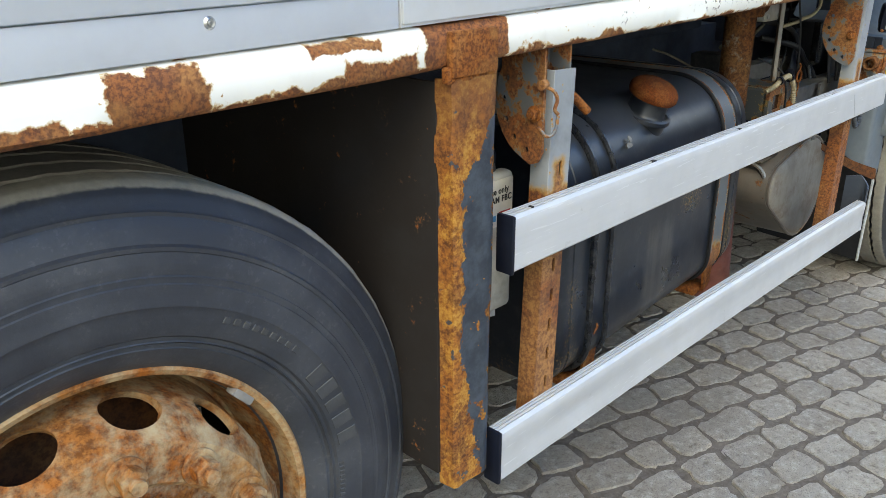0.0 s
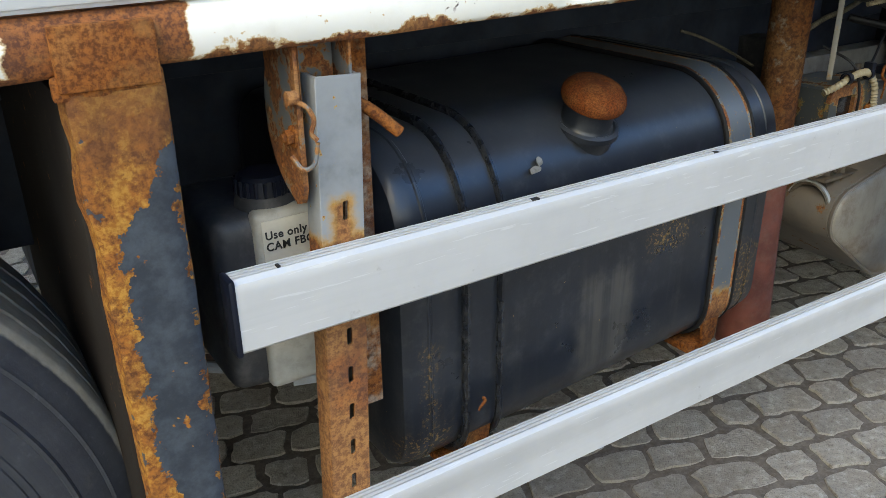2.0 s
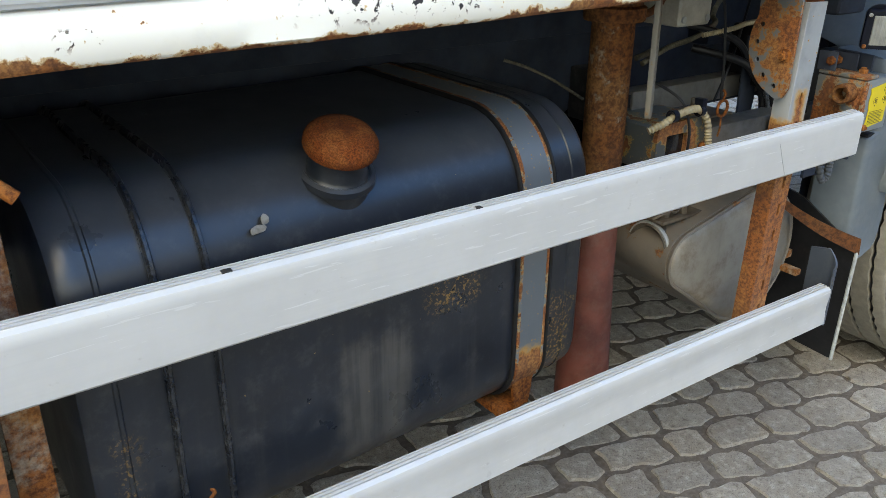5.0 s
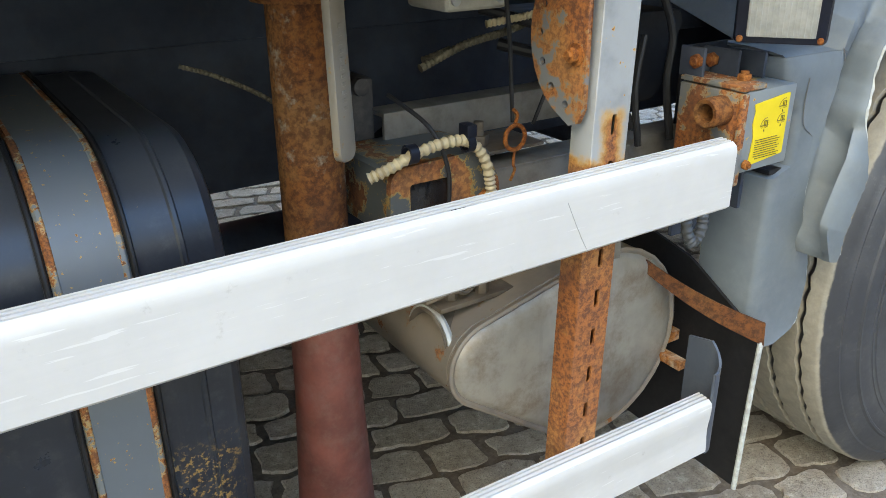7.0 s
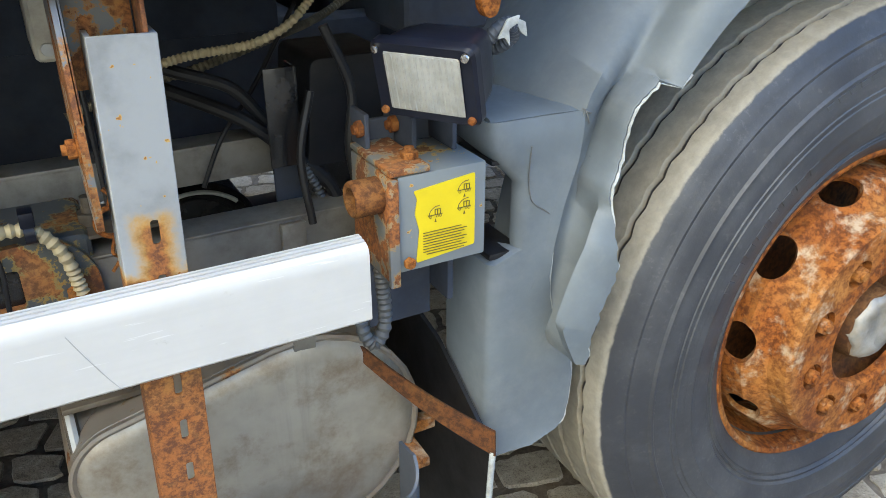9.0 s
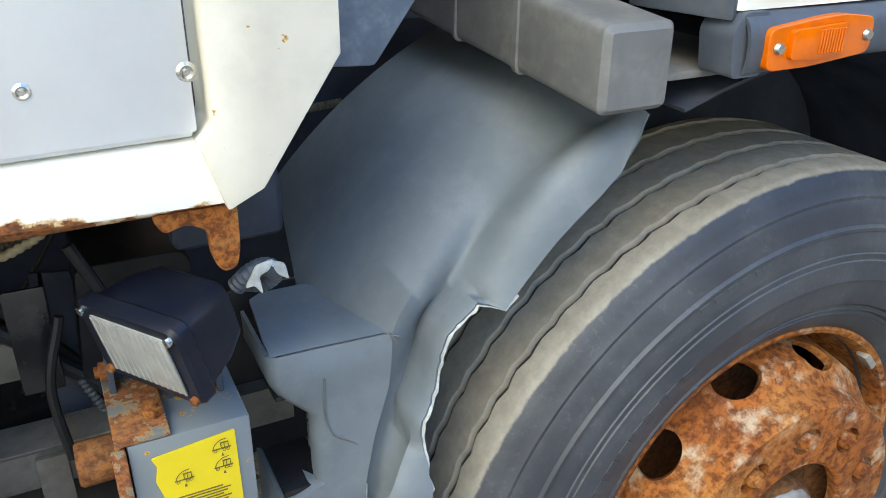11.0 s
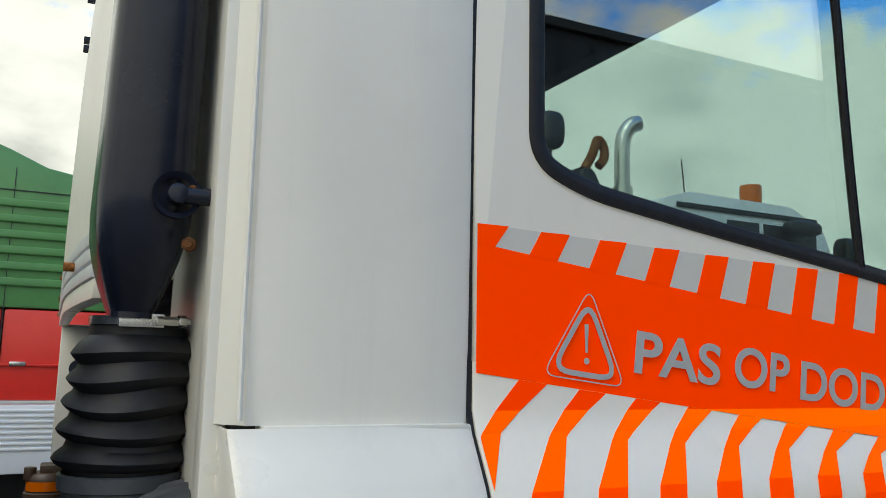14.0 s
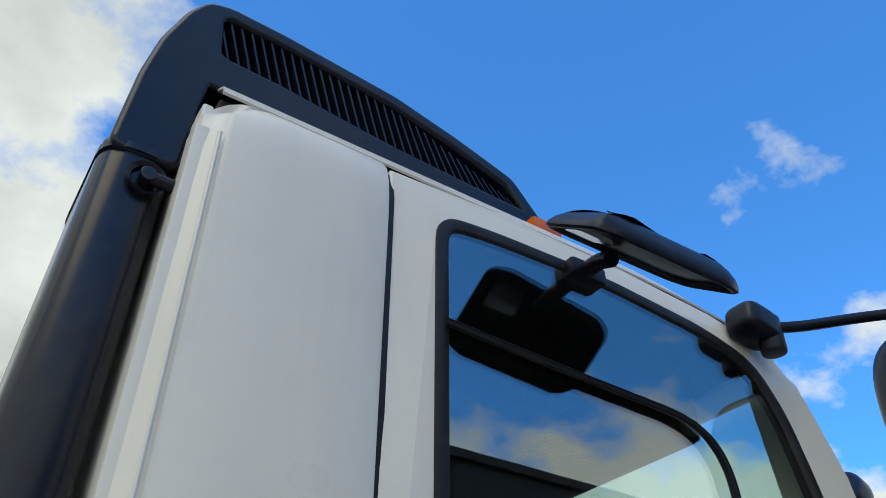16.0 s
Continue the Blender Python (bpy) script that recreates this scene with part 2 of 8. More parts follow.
def beam_paint():
    """White paint with rust along the bottom edge and in the large bare patches."""
    k = Nodes("beam_white_paint", 0.4)
    h = k.math("SUBTRACT", k.math("SUBTRACT", k.axis("Z"), BEAM0 - 0.2 * RISE), k.math("MULTIPLY", k.axis("X"), RISE))
    big, mid = k.noise(34, 8, 0.72, (0, 0, 3)), k.noise(9, 4, 0.6, (1, 2, 3))
    low = k.math("ADD", k.math("MULTIPLY", big, 0.036), k.math("MULTIPLY", k.ramp(mid, 0.45, 0.7), 0.012))
    mask = k.ramp(k.math("SUBTRACT", h, k.math("SUBTRACT", low, 0.0165)), 0.001, -0.001)
    rim = k.ramp(k.math("SUBTRACT", h, k.math("SUBTRACT", low, 0.0145)), 0.0015, -0.001)
    rows = ((0.275, 0.372, 1.0, 1.105, 0.02), (0.55, 0.66, 1.0, 1.085, 0.016), (0.50, 0.60, 1.098, 1.111, 0.012), (0.675, 0.835, 1.0, 1.2, 0.016),
            (2.36, 2.60, 1.0, 1.113, 0.02), (0.15, 0.235, 1.0, 1.072, 0.014))
    for r in rows:
        mask = k.math("MAXIMUM", mask, k.patch(*r, 38.0, 0.0012))
        rim = k.math("MAXIMUM", rim, k.patch(r[0] - 0.0018, r[1] + 0.0018, r[2], r[3] + 0.0018, r[4], 38.0, 0.0015))
    s = k.noise(70, 3, 0.55, (5, 5, 5))
    spot = k.math("MULTIPLY", k.ramp(s, 0.30, 0.27), k.ramp(k.noise(4, 2, 0.5, (8, 0, 0)), 0.45, 0.6))
    mask = k.math("MAXIMUM", mask, spot)
    rim = k.math("MAXIMUM", rim, k.ramp(s, 0.315, 0.285))
    c2 = k.noise(95, 4, 0.6, (3, 3, 9))
    chips = k.math("MULTIPLY", k.math("MAXIMUM", k.patch(1.36, 1.62, 1.095, 1.2, 0.02, 26.0, 0.006), k.patch(1.12, 1.16, 1.09, 1.11, 0.01, 26.0, 0.004)), k.ramp(c2, 0.43, 0.40))
    r, f = rust_colour(k, 70)
    r = k.mix(chips, r, (0.03, 0.028, 0.03))
    mask = k.math("MAXIMUM", mask, chips)
    dirt = k.noise(14, 6, 0.65, (2, 8, 1))
    p = k.mix(k.ramp(dirt, 0.5, 0.8, 0.0, 0.35), (0.80, 0.78, 0.71), (0.55, 0.50, 0.41))
    k.colour(k.mix(mask, k.mix(k.math("MULTIPLY", rim, 0.8), p, (0.55, 0.33, 0.10)), r))
    k.rough(mask, 0.38, 0.9)
    k.bump(k.math("SUBTRACT", k.math("MULTIPLY", f, k.math("ADD", k.math("MULTIPLY", mask, 0.8), 0.12)), k.math("MULTIPLY", mask, 0.5)), 0.5, 0.0025)
    return k.m


def tyre_rubber(name, centre, edge):
    """Black rubber on the walls, dusty brown-grey on the tread; wear rings follow the axle."""
    k = Nodes(name, 0.6)
    d = k.n("VectorMath"); d.operation = "SUBTRACT"; d.inputs[1].default_value = centre
    k.link(k.co, d.inputs[0])
    flat = k.n("VectorMath"); flat.operation = "MULTIPLY"; flat.inputs[1].default_value = (1, 0, 1)
    k.link(d.outputs[0], flat.inputs[0])
    ln = k.n("VectorMath"); ln.operation = "LENGTH"
    k.link(flat.outputs[0], ln.inputs[0])
    r = ln.outputs["Value"]
    n1, n2 = k.noise(7, 6, 0.65), k.noise(40, 5, 0.7, (3, 3, 3))
    tread = k.ramp(k.math("ADD", r, k.math("MULTIPLY", k.math("SUBTRACT", n2, 0.5), 0.006)), edge - 0.0015, edge + 0.0015)
    wall = k.mix(k.ramp(n1, 0.4, 0.75), (0.024, 0.027, 0.034), (0.052, 0.056, 0.064))
    wall = k.mix(k.ramp(n2, 0.58, 0.70, 0, 0.4), wall, (0.065, 0.063, 0.06))
    n3 = k.noise(110, 4, 0.7, (6, 1, 2))
    wall = k.mix(k.math("MULTIPLY", k.ramp(n3, 0.56, 0.66, 0, 0.25), k.ramp(n1, 0.42, 0.6)), wall, (0.13, 0.13, 0.13))
    n4 = k.noise(36, 7, 0.72, (2, 2, 6))
    top = k.mix(k.ramp(n4, 0.3, 0.7), (0.19, 0.175, 0.146), (0.265, 0.245, 0.205))
    k.colour(k.mix(tread, wall, top))
    ring = k.n("TexNoise", Scale=90.0, Detail=2.0)
    cm = k.n("CombineXYZ"); k.link(r, cm.inputs[0]); k.link(cm.outputs[0], ring.inputs["Vector"])
    k.rough(tread, 0.5, 0.95)
    k.bump(k.math("ADD", k.math("MULTIPLY", ring.outputs["Fac"], 0.6), k.math("MULTIPLY", n2, 0.6)), 0.35, 0.003)
    return k.m


def stone_paving():
    k = Nodes("concrete_paver", 0.8)
    rnd = k.n("ObjectInfo").outputs["Random"]
    isl = k.n("NewGeometry").outputs["Random Per Island"]
    geo = k.n("TexCoord").outputs["Generated"]
    w = k.n("NewGeometry").outputs["Position"]
    a, b = k.n("TexNoise", Scale=13.0, Detail=7.0, Roughness=0.7), k.n("TexNoise", Scale=48.0, Detail=7.0, Roughness=0.75)
    c3 = k.n("TexNoise", Scale=1.3, Detail=4.0, Roughness=0.6)
    for t in (a, b, c3):
        k.link(w, t.inputs["Vector"])
    tone = k.math("ADD", k.math("MULTIPLY", rnd, 0.5), k.math("MULTIPLY", isl, 0.5))
    d4 = k.n("TexNoise", Scale=260.0, Detail=3.0, Roughness=0.7)
    k.link(w, d4.inputs["Vector"])
    c = k.mix(tone, (0.275, 0.243, 0.205), (0.375, 0.338, 0.287))
    c = k.mix(k.ramp(a.outputs["Fac"], 0.42, 0.72, 0, 0.6), c, (0.215, 0.187, 0.155))
    c = k.mix(k.ramp(b.outputs["Fac"], 0.50, 0.64, 0, 0.7), c, (0.46, 0.43, 0.375))
    c = k.mix(k.ramp(b.outputs["Fac"], 0.46, 0.34, 0, 0.75), c, (0.12, 0.10, 0.082))
    c = k.mix(k.ramp(d4.outputs["Fac"], 0.54, 0.62, 0, 0.6), c, (0.11, 0.095, 0.08))
    c = k.mix(k.ramp(c3.outputs["Fac"], 0.48, 0.68, 0, 0.4), c, (0.14, 0.125, 0.105))
    k.colour(c)
    k.bump(k.math("ADD", b.outputs["Fac"], k.math("MULTIPLY", d4.outputs["Fac"], 0.5)), 1.0, 0.009)
    return k.m


def rail_paint():
    """Milky anodised aluminium with fine lengthwise drawing lines, scratches and grey smears."""
    k = Nodes("anodised_rail", 0.36, 0.15)
    blot, fine = k.noise(6, 6, 0.62), k.noise(1.0, 4, 0.6, (0, 3, 0), (3, 160, 160))
    c = k.mix(k.ramp(blot, 0.3, 0.72), (0.52, 0.52, 0.515), (0.46, 0.46, 0.455))
    c = k.mix(k.ramp(fine, 0.42, 0.7, 0, 0.18), c, (0.42, 0.43, 0.43))
    scr = k.noise(1.0, 3, 0.5, (4, 0, 9), (14, 90, 230))
    c = k.mix(k.ramp(scr, 0.66, 0.70, 0, 0.35), c, (0.70, 0.71, 0.71))
    dirt = k.noise(26, 6, 0.7, (7, 7, 7))
    c = k.mix(k.ramp(dirt, 0.62, 0.76, 0, 0.55), c, (0.27, 0.255, 0.235))
    k.colour(c)
    k.rough(blot, 0.28, 0.5)
    k.bump(fine, 0.08, 0.001)
    return k.m


def plate_paint():
    """Scaly orange rust with an island of dark slate paint down the outer half."""
    k = Nodes("hanger_plate_paint", 0.6)
    k.b.inputs["Specular IOR Level"].default_value = 0.2
    n1, n2 = k.noise(26, 6, 0.7), k.noise(75, 5, 0.65, (5, 1, 2))
    x, z = k.axis("X"), k.axis("Z")
    edge = k.math("ADD", k.math("MULTIPLY", k.math("MAXIMUM", k.math("SUBTRACT", z, 0.90), 0.0), 0.65), k.math("MULTIPLY", k.math("MAXIMUM", k.math("SUBTRACT", 0.66, z), 0.0), 0.16))
    d = k.math("SUBTRACT", k.math("SUBTRACT", x, 0.737), edge)
    d = k.math("ADD", d, k.math("ADD", k.math("MULTIPLY", k.math("SUBTRACT", n1, 0.5), 0.06), k.math("MULTIPLY", k.math("SUBTRACT", n2, 0.5), 0.03)))
    paint = k.ramp(d, -0.0006, 0.0012)
    far_edge = k.math("ADD", k.math("SUBTRACT", 0.797, x), k.math("ADD", k.math("MULTIPLY", k.math("SUBTRACT", n1, 0.44), 0.10), k.math("MULTIPLY", k.math("SUBTRACT", n2, 0.5), 0.03)))
    paint = k.math("MULTIPLY", paint, k.ramp(far_edge, -0.0006, 0.0012))
    isl = k.ramp(k.noise(30, 4, 0.6, (9, 2, 4)), 0.375, 0.355)
    paint = k.math("MULTIPLY", paint, k.math("SUBTRACT", 1.0, isl))
    chip = k.ramp(k.noise(36, 4, 0.6, (1, 8, 3)), 0.66, 0.68)
    paint = k.math("MAXIMUM", paint, k.math("MULTIPLY", chip, 0.9))
    fine, mid = k.noise(125, 7, 0.70), k.noise(30, 7, 0.72, (3, 1, 8))
    c = k.mix(k.ramp(fine, 0.36, 0.62), (0.13, 0.045, 0.018), (0.34, 0.125, 0.028))
    c = k.mix(k.ramp(mid, 0.45, 0.58, 0, 0.85), c, k.mix(k.ramp(fine, 0.40, 0.60), (0.32, 0.125, 0.024), (0.50, 0.25, 0.055)))
    scale = k.noise(20, 7, 0.72, (6, 3, 5))
    c = k.mix(k.ramp(scale, 0.52, 0.58, 0, 0.7), c, k.mix(k.ramp(fine, 0.40, 0.60), (0.075, 0.028, 0.014), (0.20, 0.075, 0.026)))
    top = k.ramp(z, 0.93, 1.03)
    c = k.mix(k.math("MULTIPLY", top, 0.6), c, (0.16, 0.065, 0.03))
    slate = k.mix(k.ramp(n1, 0.35, 0.7), (0.030, 0.036, 0.045), (0.060, 0.072, 0.085))
    k.colour(k.mix(paint, c, slate))
    k.rough(paint, 0.9, 0.5)
    k.bump(k.math("ADD", k.math("MULTIPLY", k.math("ADD", fine, mid), k.math("SUBTRACT", 1.0, paint)), k.math("MULTIPLY", paint, 0.9)), 0.7, 0.003)
    return k.m


def tank_paint():
    """Glossy blue-black paint with run-down stains, faint dust, a dusty sheen painted on upward faces, and rust showing
    low down and at the weld.
    """
    k = Nodes("black_tank_paint", 0.3)
    k.b.inputs["Specular IOR Level"].default_value = 0.5
    blot, fine = k.noise(9, 6, 0.62), k.noise(180, 3, 0.6)
    z = k.axis("Z")
    c = k.mix(k.ramp(blot, 0.3, 0.72), (0.0140, 0.0180, 0.0255), (0.0085, 0.0112, 0.0160))
    st = k.noise(1.0, 6, 0.65, (0, 4, 0), (44, 44, 2.0))
    low = k.ramp(z, 0.80, 0.55)
    c = k.mix(k.math("MULTIPLY", k.ramp(st, 0.50, 0.72, 0.0, 0.6), low), c, (0.032, 0.033, 0.035))
    dust = k.ramp(k.noise(30, 7, 0.72, (4, 4, 4)), 0.48, 0.76, 0, 0.33)
    c = k.mix(dust, c, (0.085, 0.085, 0.084))
    # upward faces coloured lighter for the top's sheen, along with its dust
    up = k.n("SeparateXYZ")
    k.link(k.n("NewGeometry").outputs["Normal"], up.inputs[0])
    sheen_dust = k.math("MULTIPLY", k.ramp(up.outputs["Z"], 0.25, 0.95, 0, 0.55), k.ramp(blot, 0.25, 0.65, 0.5, 1.0))
    c = k.mix(sheen_dust, c, (0.080, 0.086, 0.094))
    worn = k.patch(1.44, 1.56, 0.42, 0.63, 0.04, 24.0, 0.02)
    c = k.mix(k.math("MULTIPLY", worn, k.ramp(st, 0.36, 0.62, 0.15, 0.55)), c, (0.095, 0.088, 0.078))
    s = k.noise(150, 4, 0.7, (5, 5, 5))
    near = None
    for p in ((1.60, 1.70, 0.63, 0.72), (1.84, 1.93, 0.38, 0.58), (1.09, 1.16, 0.36, 0.47), (1.42, 1.60, 0.36, 0.40), (1.125, 1.138, 0.40, 0.62)):
        q = k.patch(*p, 0.03, 30.0, 0.02)
        near = q if near is None else k.math("MAXIMUM", near, q)
    speck = k.math("MULTIPLY", near, k.ramp(s, 0.53, 0.60))
    rare = k.ramp(k.noise(110, 3, 0.6, (2, 9, 5)), 0.745, 0.77)
    c = k.mix(k.math("MAXIMUM", speck, rare), c, (0.26, 0.155, 0.05))
    k.colour(c)
    k.rough(blot, 0.22, 0.42)
    k.bump(k.math("ADD", fine, k.math("MULTIPLY", speck, 2.0)), 0.06, 0.0012)
    return k.m


def orange_film():
    """Fluorescent orange-red film: the dye turns shorter light into red, embedded reflectors add a yellower orange."""
    k = Nodes("orange_red_film", 0.45)
    k.colour((1.0, 0.036, 0.0))
    k.b.inputs["Specular IOR Level"].default_value = 0.04
    dye, g = k.n("BsdfDiffuse", Color=(0.36, 0.012, 0.0, 1)), k.n("BsdfGlossy", Color=(0.28, 0.16, 0.0, 1), Roughness=0.22)
    m, m2 = k.n("AddShader"), k.n("AddShader")
    k.link(k.b.outputs[0], m.inputs[0]); k.link(dye.outputs[0], m.inputs[1])
    k.link(m.outputs[0], m2.inputs[0]); k.link(g.outputs[0], m2.inputs[1])
    k.link(m2.outputs[0], k.t.nodes["Material Output"].inputs[0])
    return k.m


